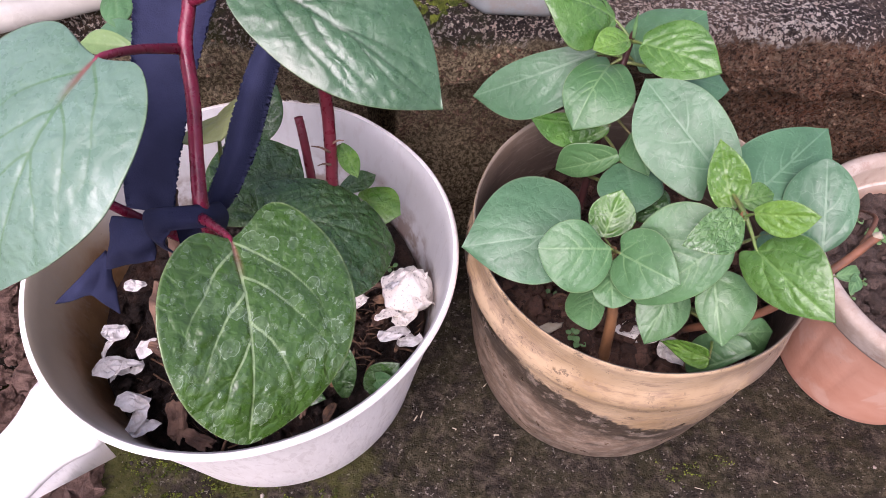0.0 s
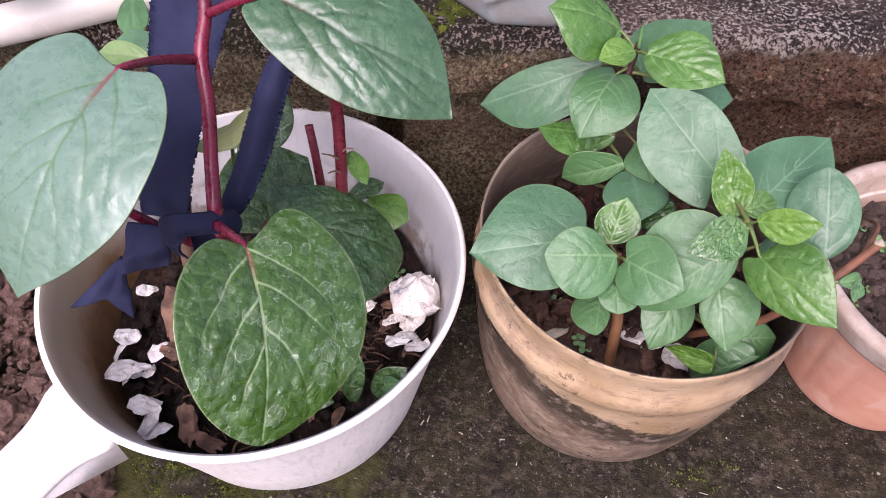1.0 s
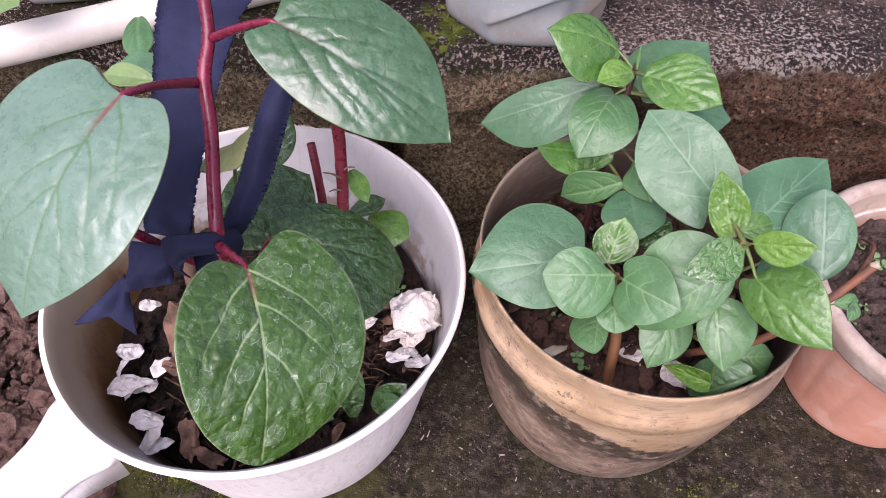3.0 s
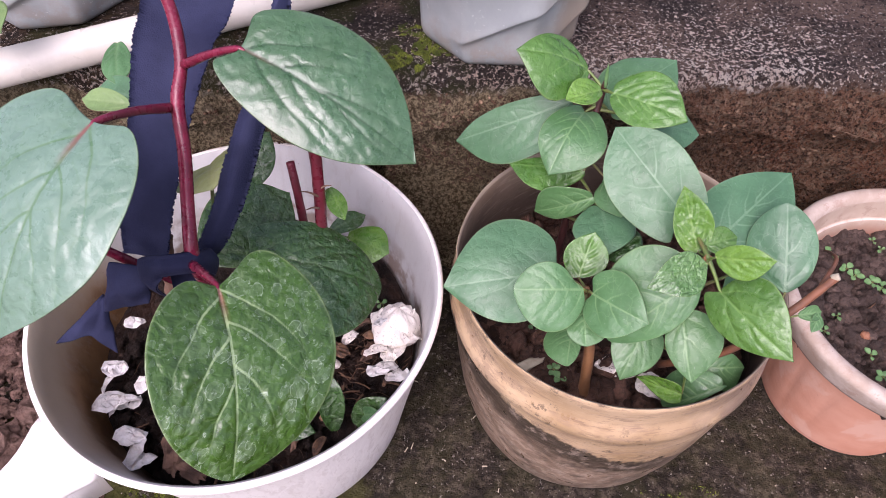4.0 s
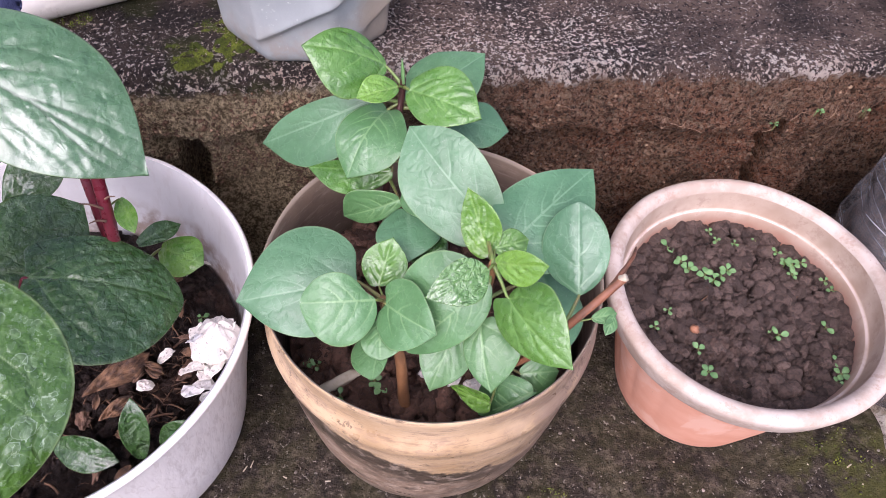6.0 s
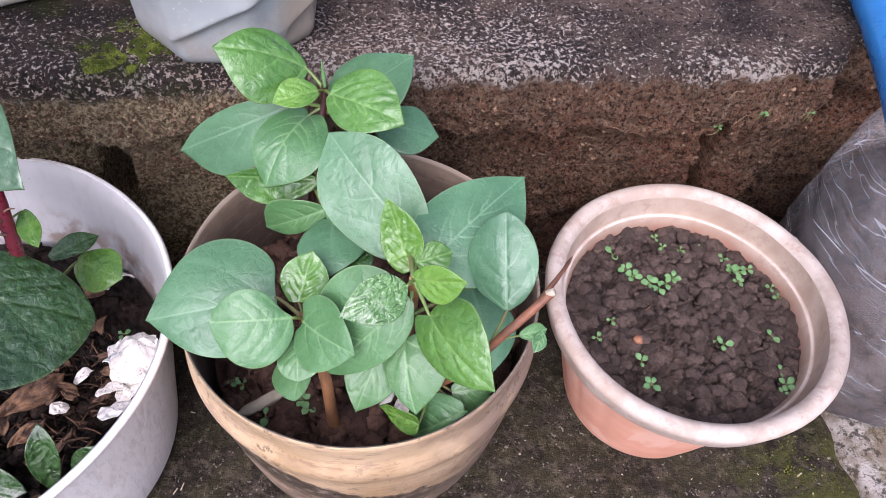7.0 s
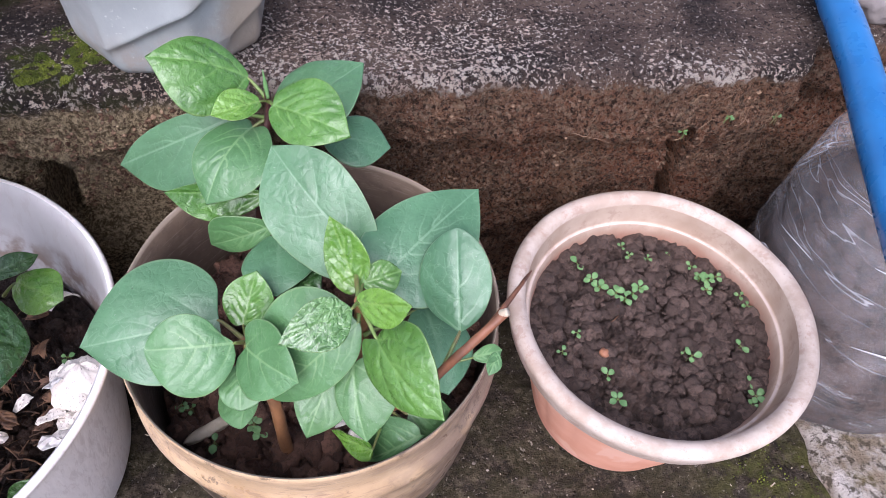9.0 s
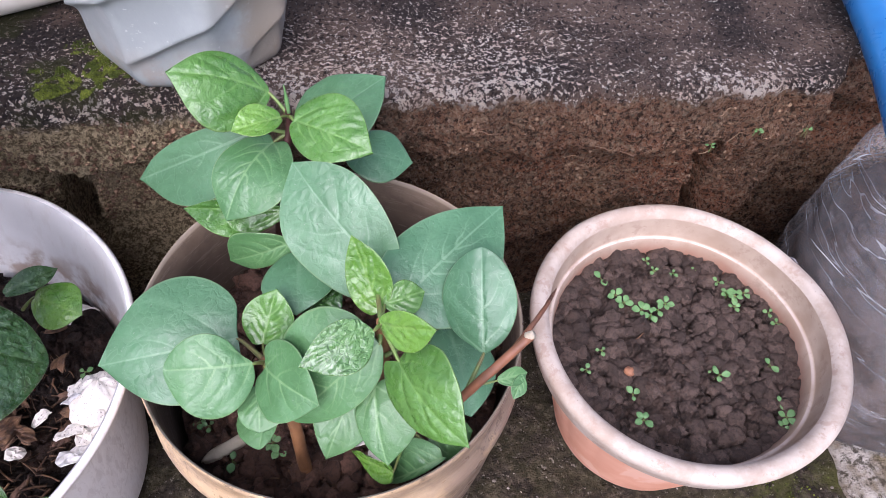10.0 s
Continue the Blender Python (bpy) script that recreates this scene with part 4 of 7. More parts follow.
def build_step():
    """The raised step behind the pots: an undercut face, a worn lip and a wide top."""
    xs = spaced((-0.62, 0.85), 0.0035, 40.0)
    prof = []
    for z in np.arange(-0.01, 0.258, 0.0045):
        prof.append((0.557 - 0.010 * (z / 0.258), z, (0, -1, 0)))
    for s in np.linspace(0, 1, 9)[1:]:
        prof.append((0.547 - 0.022 * s, 0.258 + 0.012 * s * s, (0, -0.8, -0.6)))
    for z in np.arange(0.274, 0.330, 0.004):
        prof.append((0.525 - 0.004 * math.sin((z - 0.274) / 0.056 * math.pi), z, (0, -1, 0)))
    for s in np.linspace(0, 1, 7)[1:]:
        prof.append((0.525 + 0.012 * (1 - math.cos(s * math.pi / 2)), 0.330 + 0.012 * math.sin(s * math.pi / 2), (0, -math.cos(s * math.pi / 2), math.sin(s * math.pi / 2))))
    y = 0.537
    d = 0.0045
    while y < 40:
        y += d
        if y > 0.74:
            d *= 1.5
        prof.append((y, 0.342, (0, 0, 1)))
    nrm = [Vector(p[2]).normalized() for p in prof]
    verts = []
    for x in xs:
        # the step breaks off at its far end
        back_off = 0.045 * max(0.0, min(1.0, (x - 0.600) / 0.035)) ** 1.5
        for (py, pz, _), nv in zip(prof, nrm):
            q = Vector((x, py, pz))
            d = 0.0
            if abs(x) < 1.5 and py < 1.2:
                topness = nv.z
                d = 0.010 * noise.noise(q * 9) + 0.0075 * noise.noise(q * 31 + Vector((5, 0, 0))) + 0.0056 * noise.noise(q * 80) + 0.0036 * noise.noise(q * 170)
                d *= 1.0 - 0.80 * max(topness, 0)
                d -= 0.006 * max(0.0, noise.noise(q * 45 + Vector((0, 9, 0))) - 0.25) * (1 - max(topness, 0))
                if topness < 0.5:
                    # a hole broken out near one end, under the lip
                    hx, hz = (x + 0.064 - 0.10 * (pz - 0.21) + 0.004 * noise.noise(Vector((pz * 70, 3, 0)))) / 0.015, (pz - 0.188) / 0.066
                    d -= 0.11 * max(0.0, 1 - (hx * hx + abs(hz) ** 3) ** 1.5) ** 0.5
                    # the open joint that runs from it
                    jx = max(0.0, min(1.0, (-0.045 - x) / 0.012)) * max(0.0, min(1.0, (x + 0.17) / 0.06))
                    jz = pz - 0.246 - 0.006 * noise.noise(Vector((x * 40, 8, 0)))
                    d -= 0.032 * jx * max(0.0, 1 - (abs(jz) / 0.0075) ** 2)
                    # an upright crack
                    cx = x - (0.524 - 0.17 * (pz - 0.235) + 0.004 * noise.noise(Vector((0, 0, pz * 60))))
                    if pz < 0.285:
                        d -= 0.085 * max(0.0, 1 - abs(cx) / (0.0090 - 0.005 * max(0.0, (pz - 0.24) / 0.045)))
                    # the course line between lip and face
                    d -= 0.002 * math.exp(-((pz - 0.262 - 0.008 * noise.noise(Vector((x * 14, 0, 0)))) / 0.006) ** 2)
            v = q + nv * d
            v.y += back_off * max(0.0, min(1.0, 1 - (py - 0.55) / 0.17))
            verts.append(v)
    faces = grid_faces(len(xs), len(prof))
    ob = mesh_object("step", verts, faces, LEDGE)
    STEP_TREE.append(BVHTree.FromPolygons(verts, faces))
    return tagged(ob, "old brown plastered step with flaked white paint along its lip", "step", kind="structure")


build_ground()
build_step()


# ---- white pot with the vine ----
WX, WY, WH = -0.174, 0.366, 0.222


def build_white_pot():
    pot = thing("white_pot", (WX, WY, 0), "large white plastic pot with a side handle on the concrete", "pot", "plant pots")
    outer = [(0.0, 0.003), (0.135, 0.003), (0.142, 0.006), (0.146, 0.014), (0.158, 0.08), (0.171, 0.15), (0.181, 0.205), (0.1835, 0.214), (0.1875, 0.2165), (0.1885, 0.2205), (0.1865, 0.2235), (0.1835, 0.2225)]
    inner = [(0.1835, 0.2225), (0.1812, 0.2200), (0.1785, 0.205), (0.168, 0.15), (0.155, 0.08), (0.14, 0.02), (0.0, 0.015)]
    lathe("body", outer, (WX, WY), (WX, WY), WH, WHITE_POT, pot, 144, 0.018, 3.0)
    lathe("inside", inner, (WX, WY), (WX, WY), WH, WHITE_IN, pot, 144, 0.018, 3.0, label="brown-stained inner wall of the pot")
    # handle: a broad tongue that leaves the rim and widens outwards
    bm = bmesh.new()
    d = unit((-0.335 + 0.174 + 0.02, 0.178 - 0.366, 0))
    s = np.array((d[1], -d[0], 0))
    start = np.array((WX, WY, 0)) + d * 0.184
    rows = []
    for i in range(25):
        f = i / 24
        c = start + d * (0.235 * f) + np.array((0, 0, 0.2095 - 0.020 * f - 0.02 * f * f))
        half = 0.0262 + 0.014 * math.exp(-(f / 0.10) ** 2) + 0.004 * f
        row = []
        for j in range(20):
            a = 2 * math.pi * j / 20
            sx = math.copysign(abs(math.cos(a)) ** 0.55, math.cos(a)) * half
            sz = math.copysign(abs(math.sin(a)) ** 0.75, math.sin(a)) * (0.009 if f < 0.97 else 0.005)
            row.append(bm.verts.new(c + s * sx + np.array((0, 0, sz))))
        rows.append(row)
    for p, q in zip(rows, rows[1:]):
        for j in range(20):
            bm.faces.new((p[j], p[(j + 1) % 20], q[(j + 1) % 20], q[j]))
    bm.faces.new(rows[-1])
    bm.faces.new(rows[0][::-1])
    part("handle", bm, WHITE_POT, pot, "flat white plastic handle")
    # web under the handle
    bm = bmesh.new()
    for off in (-0.0016, 0.0016):
        for p in (start + np.array((0, 0, 0.200)), start + d * 0.075 + np.array((0, 0, 0.197)), start + np.array((0, 0, 0.150)) + d * 0.002):
            bm.verts.new(p + s * (off - 0.022))
    bm.verts.ensure_lookup_table()
    v = bm.verts
    for f in ((0, 1, 2), (5, 4, 3), (0, 3, 4, 1), (1, 4, 5, 2), (2, 5, 3, 0)):
        bm.faces.new([v[k] for k in f])
    part("bracket", bm, WHITE_POT, pot)
    return pot


build_white_pot()
soil_disc("potting_soil", (WX, WY), 0.158, 0.118, SOIL_DARK, "dark crumbly potting soil inside the white pot", 0.008, 0.008, (0.02, 0.03), 110, 0.012, 2.0)

vine = thing("vine_plant", (-0.165, 0.33, 0.12), "malabar spinach vine with red stems and broad glossy leaves", "plant", "potted plants")
tube("stem", [(-0.168, 0.335, 0.10), (-0.166, 0.322, 0.22), (-0.160, 0.298, 0.33), (-0.156, 0.290, 0.372), (-0.158, 0.312, 0.395), (-0.158, 0.338, 0.425), (-0.162, 0.362, 0.447), (-0.158, 0.378, 0.466), (-0.160, 0.395, 0.490), (-0.168, 0.412, 0.53), (-0.166, 0.44, 0.60), (-0.16, 0.46, 0.70)],
     [0.0060, 0.0055, 0.0050, 0.0052, 0.0046, 0.0045, 0.0045, 0.0042, 0.0040, 0.0038, 0.0034, 0.0030], STEM_RED, vine, 16, 90, 0.05, "smooth magenta red main stem")
tube("side_stem", [(-0.172, 0.330, 0.20), (-0.182, 0.322, 0.29), (-0.1882, 0.3180, 0.2975), (-0.2065, 0.3100, 0.3284), (-0.2252, 0.3060, 0.3557), (-0.2493, 0.3020, 0.3854)], [0.005, 0.0045, 0.004, 0.0035, 0.003], STEM_RED, vine, 12, 30, 0.04)
tube("side_stem", [(-0.1215, 0.437, 0.12), (-0.1225, 0.440, 0.22), (-0.1265, 0.455, 0.262), (-0.1305, 0.467, 0.2835)], [0.0042, 0.0042, 0.0041, 0.0040], STEM_DARK_RED, vine, 12, 24, 0.06, "cut dark red stem stub")
tube("side_stem", [(-0.098, 0.388, 0.12), (-0.0965, 0.398, 0.24), (-0.0945, 0.412, 0.292), (-0.095, 0.428, 0.335), (-0.098, 0.44, 0.38), (-0.10, 0.45, 0.43)], [0.0054, 0.0054, 0.0052, 0.0052, 0.005, 0.0045], STEM_DARK_RED, vine, 12, 40, 0.10)
for p, q in (((-0.0945, 0.410, 0.300), (-0.108, 0.405, 0.312)), ((-0.0935, 0.414, 0.305), (-0.082, 0.412, 0.312)), ((-0.0945, 0.405, 0.290), (-0.104, 0.398, 0.296))):
    tube("twig", [p, tuple((np.array(p) + q) / 2 + (0, 0, 0.002)), q], [0.0012, 0.0008, 0.0004], BARK, vine, 6, 6)

leaf(vine, "leaf", (-0.1252, 0.2507, 0.3959), (-0.1083, 0.148, 0.3387), 0, (0.575, -0.3239, 0.7513), LEAF_VINE, 0.159, -0.015, quilt=0.0017, half=(0.0695, 0.0499), ab=(0.5256, 0.8, 0.58), lobes=(0.2625, 0.075), pairs=3, reach=0.50, res=(169, 149), petiole=(-0.154, 0.282, 0.374), petiole_mat=STEM_RED, petiole_r=0.0028, label="broad green leaf with pale veins and dried water marks", seed=1, wave=0.02, vein_w=0.0009)
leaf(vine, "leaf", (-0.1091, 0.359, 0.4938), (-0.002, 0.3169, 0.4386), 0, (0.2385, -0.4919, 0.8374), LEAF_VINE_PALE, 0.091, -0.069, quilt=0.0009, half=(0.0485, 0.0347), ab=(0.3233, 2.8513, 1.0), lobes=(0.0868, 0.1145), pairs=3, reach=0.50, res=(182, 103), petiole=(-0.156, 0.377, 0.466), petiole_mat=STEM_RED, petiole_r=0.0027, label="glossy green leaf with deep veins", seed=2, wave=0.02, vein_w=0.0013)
leaf(vine, "leaf", (-0.1811, 0.2975, 0.4892), (-0.2348, 0.1999, 0.4123), 0, (-0.2591, -0.5059, 0.8228), LEAF_SKY_SHEEN, 0.125, -0.061, quilt=0.0008, half=(0.054, 0.0709), ab=(0.371, 2.2344, 1.0), lobes=(0.084, 0.1139), pairs=3, reach=0.50, res=(193, 151), petiole=(-0.166, 0.360, 0.444), petiole_mat=STEM_RED, petiole_r=0.0028, label="large waxy leaf with sky sheen in its pale colour", seed=3, wave=0.02, vein_w=0.0013)
leaf(vine, "leaf", (-0.1503, 0.3588, 0.2793), (-0.0408, 0.3625, 0.2319), 0, (0.3981, -0.0361, 0.9166), LEAF_DARK, 0.118, -0.039, quilt=0.0018, half=(0.0428, 0.0698), ab=(0.25, 2.4569, 0.58), lobes=(0.0903, 0.0908), pairs=3, reach=0.50, res=(170, 141), petiole=(-0.168, 0.36, 0.24), petiole_mat=STEM_DARK_RED, petiole_r=0.003, label="dark crinkled rounded leaf", seed=4, wave=0.02, vein_w=0.0013)
leaf(vine, "leaf", (-0.19, 0.375, 0.262), (-0.132, 0.448, 0.262), 0.085, (0.1, -0.45, 0.88), LEAF_DARK, 0.06, -0.06, 0.0, 0.0026, 0.45, 0.6, 0.1, 4, 0.34, 0, (40, 29), seed=5)
leaf(vine, "leaf", (-0.185, 0.44, 0.27), (-0.150, 0.490, 0.300), 0.045, (0.1, -0.6, 0.8), LEAF_DARK, 0.06, -0.06, 0.0, 0.0022, 0.45, 0.6, 0.1, seed=6)
leaf(vine, "leaf", (-0.0885, 0.428, 0.291), (-0.0715, 0.396, 0.285), 0.017, (0.1, -0.5, 0.85), LEAF_YOUNG, 0.05, 0.1, 0.0, 0.001, 0.5, 0.6, 0.05, petiole=(-0.0945, 0.412, 0.296), petiole_r=0.0009, seed=7)
leaf(vine, "leaf", (-0.098, 0.438, 0.215), (-0.066, 0.468, 0.207), 0.020, (0.0, -0.5, 0.85), LEAF_DARK, 0.1, 0.1, 0.0, 0.001, 0.45, 0.7, 0.05, seed=8)
leaf(vine, "leaf", (-0.083, 0.446, 0.198), (-0.040, 0.424, 0.200), 0.042, (0.10, -0.35, 0.92), LEAF_YOUNG, 0.12, -0.10, 0.0, 0.0005, 0.52, 0.45, 0.06, petiole=(-0.105, 0.452, 0.17), seed=9, res=(50, 41))
leaf(vine, "leaf", (-0.172, 0.398, 0.352), (-0.156, 0.350, 0.374), 0.056, (0.1, -0.70, 0.66), LEAF_YELLOW, 0.05, 0.1, 0.0, 0.0016, 0.5, 0.55, 0.08, petiole=(-0.165, 0.36, 0.34), seed=10, label="yellowing leaf")
leaf(vine, "leaf", (-0.212, 0.392, 0.418), (-0.254, 0.404, 0.412), 0.018, (0.0, -0.45, 0.85), LEAF_PALE, 0.05, 0.15, 0.0, 0.0008, 0.45, 0.7, 0.02, seed=11, label="pale yellow-green leaf")
leaf(vine, "leaf", (-0.214, 0.416, 0.402), (-0.258, 0.430, 0.398), 0.030, (0.0, -0.4, 0.9), LEAF_BLUE, 0.05, 0.05, 0.0, 0.0006, 0.48, 0.6, 0.05, seed=12)
leaf(vine, "leaf", (-0.2500, 0.4765, 0.408), (-0.2365, 0.4285, 0.404), 0.0235, (0.05, -0.4, 0.9), LEAF_MID, 0.08, -0.06, 0.0, 0.0010, 0.50, 0.45, 0.05, seed=13)
leaf(vine, "leaf", (-0.385, 0.510, 0.410), (-0.332, 0.466, 0.424), 0.046, (0.0, -0.35, 0.9), LEAF_PALE, 0.06, -0.05, 0.0, 0.0008, 0.48, 0.6, 0.06, petiole=(-0.40, 0.54, 0.39), seed=60)
leaf(vine, "leaf", (-0.228, 0.490, 0.40), (-0.222, 0.545, 0.43), 0.020, (0.2, -0.7, 0.7), LEAF_MID, 0.08, -0.1, 0.0, 0.0014, 0.48, 0.6, 0.05, seed=14)
leaf(vine, "leaf", (-0.084, 0.264, 0.138), (-0.087, 0.299, 0.186), 0.024, (0.15, -0.75, 0.6), LEAF_DARK, 0.06, 0.15, 0.0, 0.0006, 0.5, 0.6, 0.03, seed=15)
leaf(vine, "leaf", (-0.065, 0.27, 0.140), (-0.035, 0.282, 0.172), 0.030, (-0.1, -0.6, 0.8), LEAF_DARK, 0.08, 0.1, 0.0, 0.0016, 0.5, 0.6, 0.03, seed=16)
leaf(vine, "leaf", (-0.158, 0.278, 0.146), (-0.100, 0.259, 0.145), 0.030, (-0.1, -0.5, 0.85), LEAF_DARK, 0.08, 0.1, 0.0, 0.0010, 0.5, 0.6, 0.03, seed=17)
leaf(vine, "leaf", (-0.060, 0.275, 0.150), (-0.040, 0.268, 0.170), 0.016, (-0.1, -0.5, 0.85), LEAF_MID, 0.08, 0.1, 0.0, 0.001, 0.5, 0.6, 0.03, seed=18)


def strip(bm, line, across, widths, thick=0.0012, fringe=0.0, n=60, m=9, sag=0.0, seed=0):
    """Adds a band of cloth along a line; its long edges are pinked into small teeth."""
    c = spline(line, n)
    ac = spline(across, n)
    wd = np.interp(np.linspace(0, 1, n), np.linspace(0, 1, len(widths)), widths)
    rnd = random.Random(seed)
    sheets = []
    for layer in (0.5, -0.5):
        rows = []
        for i in range(n):
            d = unit(c[min(i + 1, n - 1)] - c[max(i - 1, 0)])
            a = unit(ac[i] - d * (ac[i] @ d))
            nn = np.cross(a, d)
            row = []
            for j in range(m):
                v = -1 + 2 * j / (m - 1)
                tooth = fringe * rnd.uniform(-0.6, 1.0) if j in (0, m - 1) else 0.0
                h = sag * (v * v) + 0.0016 * noise.noise(Vector(c[i] * 40) + Vector((v * 1.3 + seed, 0, 0)))
                row.append(bm.verts.new(c[i] + a * (v * (wd[i] / 2 + tooth)) + nn * (h + layer * thick)))
            rows.append(row)
        sheets.append(rows)
    for k, rows in enumerate(sheets):
        for p, q in zip(rows, rows[1:]):
            for j in range(m - 1):
                f = (p[j], p[j + 1], q[j + 1], q[j])
                bm.faces.new(f if k else f[::-1])
    t, u = sheets
    for i in range(n - 1):
        bm.faces.new((t[i][0], t[i + 1][0], u[i + 1][0], u[i][0]))
        bm.faces.new((t[i + 1][-1], t[i][-1], u[i][-1], u[i + 1][-1]))
    for i in (0, n - 1):
        for j in range(m - 1):
            f = (t[i][j], t[i][j + 1], u[i][j + 1], u[i][j])
            bm.faces.new(f[::-1] if i else f)


def cloth_patch(corners, bulge, scoop, seed):
    """A limp piece of cloth between four corners; its far edge may be scooped out."""
    bm = bmesh.new()
    p, q, r, t = (np.array(c, float) for c in corners)
    out = unit(np.cross(q - p, t - p))
    if out[1] > 0:
        out = -out
    n, m = 26, 22
    sheets = []
    for layer in (0.0006, -0.0006):
        rows = []
        for i in range(n):
            row = []
            for j in range(m):
                v = j / (m - 1)
                u = i / (n - 1) * (1 - scoop * math.sin(v * math.pi) ** 1.3)
                c = (p + (q - p) * v) * (1 - u) + (t + (r - t) * v) * u
                h = bulge * math.sin(u * math.pi) * math.sin(v * math.pi) ** 0.7 + 0.0030 * noise.noise(Vector((u * 3.1 + seed, v * 3.1, 0)))
                edge = 0.0008 * noise.noise(Vector((i * 1.9, seed, j * 1.9))) if j in (0, m - 1) else 0
                row.append(bm.verts.new(c + out * (h + layer) + unit(q - p) * edge))
            rows.append(row)
        sheets.append(rows)
    for k, rows in enumerate(sheets):
        for x, y in zip(rows, rows[1:]):
            for j in range(m - 1):
                f = (x[j], x[j + 1], y[j + 1], y[j])
                bm.faces.new(f[::-1] if k else f)
    a, b = sheets
    ring = [(0, j) for j in range(m)] + [(i, m - 1) for i in range(1, n)] + [(n - 1, j) for j in range(m - 2, -1, -1)] + [(i, 0) for i in range(n - 2, 0, -1)]
    for k in range(len(ring)):
        (i, j), (x, y) = ring[k], ring[(k + 1) % len(ring)]
        bm.faces.new((a[x][y], a[i][j], b[i][j], b[x][y]))
    return bm


def build_ribbon():
    tie = thing("cloth_tie", (-0.21, 0.30, 0.20), "navy blue cloth strips knotted round the vine", "ribbon")
    bm = bmesh.new()
    strip(bm, [(-0.150, 0.55, 0.66), (-0.160, 0.50, 0.56), (-0.171, 0.462, 0.470), (-0.183, 0.425, 0.440), (-0.192, 0.382, 0.405), (-0.205, 0.345, 0.360), (-0.212, 0.325, 0.325)],
          [(1, 0.1, 0), (1, 0.1, 0), (1, 0.12, 0), (1, 0.10, 0.02), (1, 0.05, 0.05), (1, 0.0, 0.05), (1, -0.1, 0.0)], [0.072, 0.070, 0.066, 0.055, 0.043, 0.039, 0.034], fringe=0.0012, n=420, m=11, sag=-0.004, seed=1)
    part("long_strip", bm, CLOTH, tie)
    bm = bmesh.new()
    strip(bm, [(-0.098, 0.45, 0.49), (-0.112, 0.395, 0.442), (-0.125, 0.372, 0.415), (-0.140, 0.348, 0.380), (-0.158, 0.322, 0.346), (-0.172, 0.312, 0.325)],
          [(0.9, 0.2, 0.3)] * 6, [0.012, 0.016, 0.020, 0.022, 0.018, 0.012], fringe=0.0011, n=330, m=11, sag=0.009, seed=2)
    part("folded_strip", bm, CLOTH, tie)
    part("knot", cloth_patch([(-0.2215, 0.296, 0.3563), (-0.1888, 0.288, 0.3617), (-0.196, 0.278, 0.3316), (-0.2371, 0.282, 0.3133)], 0.010, 0.0, 3), CLOTH, tie)
    bm = bmesh.new()
    strip(bm, [(-0.196, 0.292, 0.342), (-0.1900, 0.280, 0.353), (-0.1870, 0.273, 0.372), (-0.1763, 0.270, 0.382), (-0.1648, 0.273, 0.381), (-0.1500, 0.286, 0.370), (-0.146, 0.302, 0.352), (-0.160, 0.310, 0.338), (-0.186, 0.302, 0.338)],
          [(-0.3, 0.45, 1), (-0.5, 0.45, 0.8), (-0.3, 0.40, 1), (0, 0.40, 1), (0.1, 0.45, 1), (0.1, 0.5, 1), (0, 0.5, 1), (0, 0.5, 1), (0, 0.5, 1)], [0.030, 0.028, 0.022, 0.018, 0.016, 0.016, 0.018, 0.022, 0.026], n=80, m=9, sag=0.005, seed=5)
    part("loop", bm, CLOTH, tie)
    part("tail", cloth_patch([(-0.2331, 0.286, 0.3298), (-0.2348, 0.284, 0.3119), (-0.2422, 0.274, 0.2643), (-0.2924, 0.280, 0.2674)], 0.004, 0.34, 4), CLOTH, tie)
    return tie


build_ribbon()


def shell_piece(name, specs, label, material=SHELL_WHITE):
    for k, (at, size, tilt, bow) in enumerate(specs):
        bm = bmesh.new()
        shard(bm, at, size, tilt, k * 13 + int(at[0] * 1000) + 500, bow)
        tagged(part(name, bm, material, None, smooth=False), label, "eggshell", "eggshell pieces")


shell_piece("eggshell", [((-0.300, 0.320, 0.149), 0.015, (-24, 18, 10), 0.3), ((-0.304, 0.306, 0.146), 0.013, (-40, -20, 60), 0.3)], "broken white eggshell on the potting soil")
shell_piece("eggshell", [((-0.298, 0.283, 0.147), 0.017, (-20, 20, 40), 0.45), ((-0.282, 0.284, 0.148), 0.014, (-35, -25, 0), 0.4), ((-0.275, 0.288, 0.141), 0.008, (-15, 10, 80), 0.3)], "crushed white eggshell on the potting soil")
shell_piece("eggshell", [((-0.266, 0.253, 0.146), 0.014, (-25, 30, 20), 0.4), ((-0.260, 0.241, 0.146), 0.016, (-40, -15, 70), 0.3), ((-0.250, 0.230, 0.146), 0.014, (-30, 10, 30), 0.35)], "folded white eggshell fragments on the potting soil")
shell_piece("eggshell", [((-0.296, 0.371, 0.148), 0.013, (-30, 10, 0), 0.4), ((-0.266, 0.308, 0.148), 0.012, (-20, 0, 40), 0.2), ((-0.262, 0.307, 0.146), 0.006, (-30, 30, 0), 0.2)], "small white eggshell crumbs on the soil")
shell_piece("eggshell", [((-0.225, 0.372, 0.19), 0.011, (-50, 0, 0), 0.2), ((-0.222, 0.380, 0.205), 0.010, (-60, 10, 50), 0.2)], "white eggshell bits behind the vine's stem")


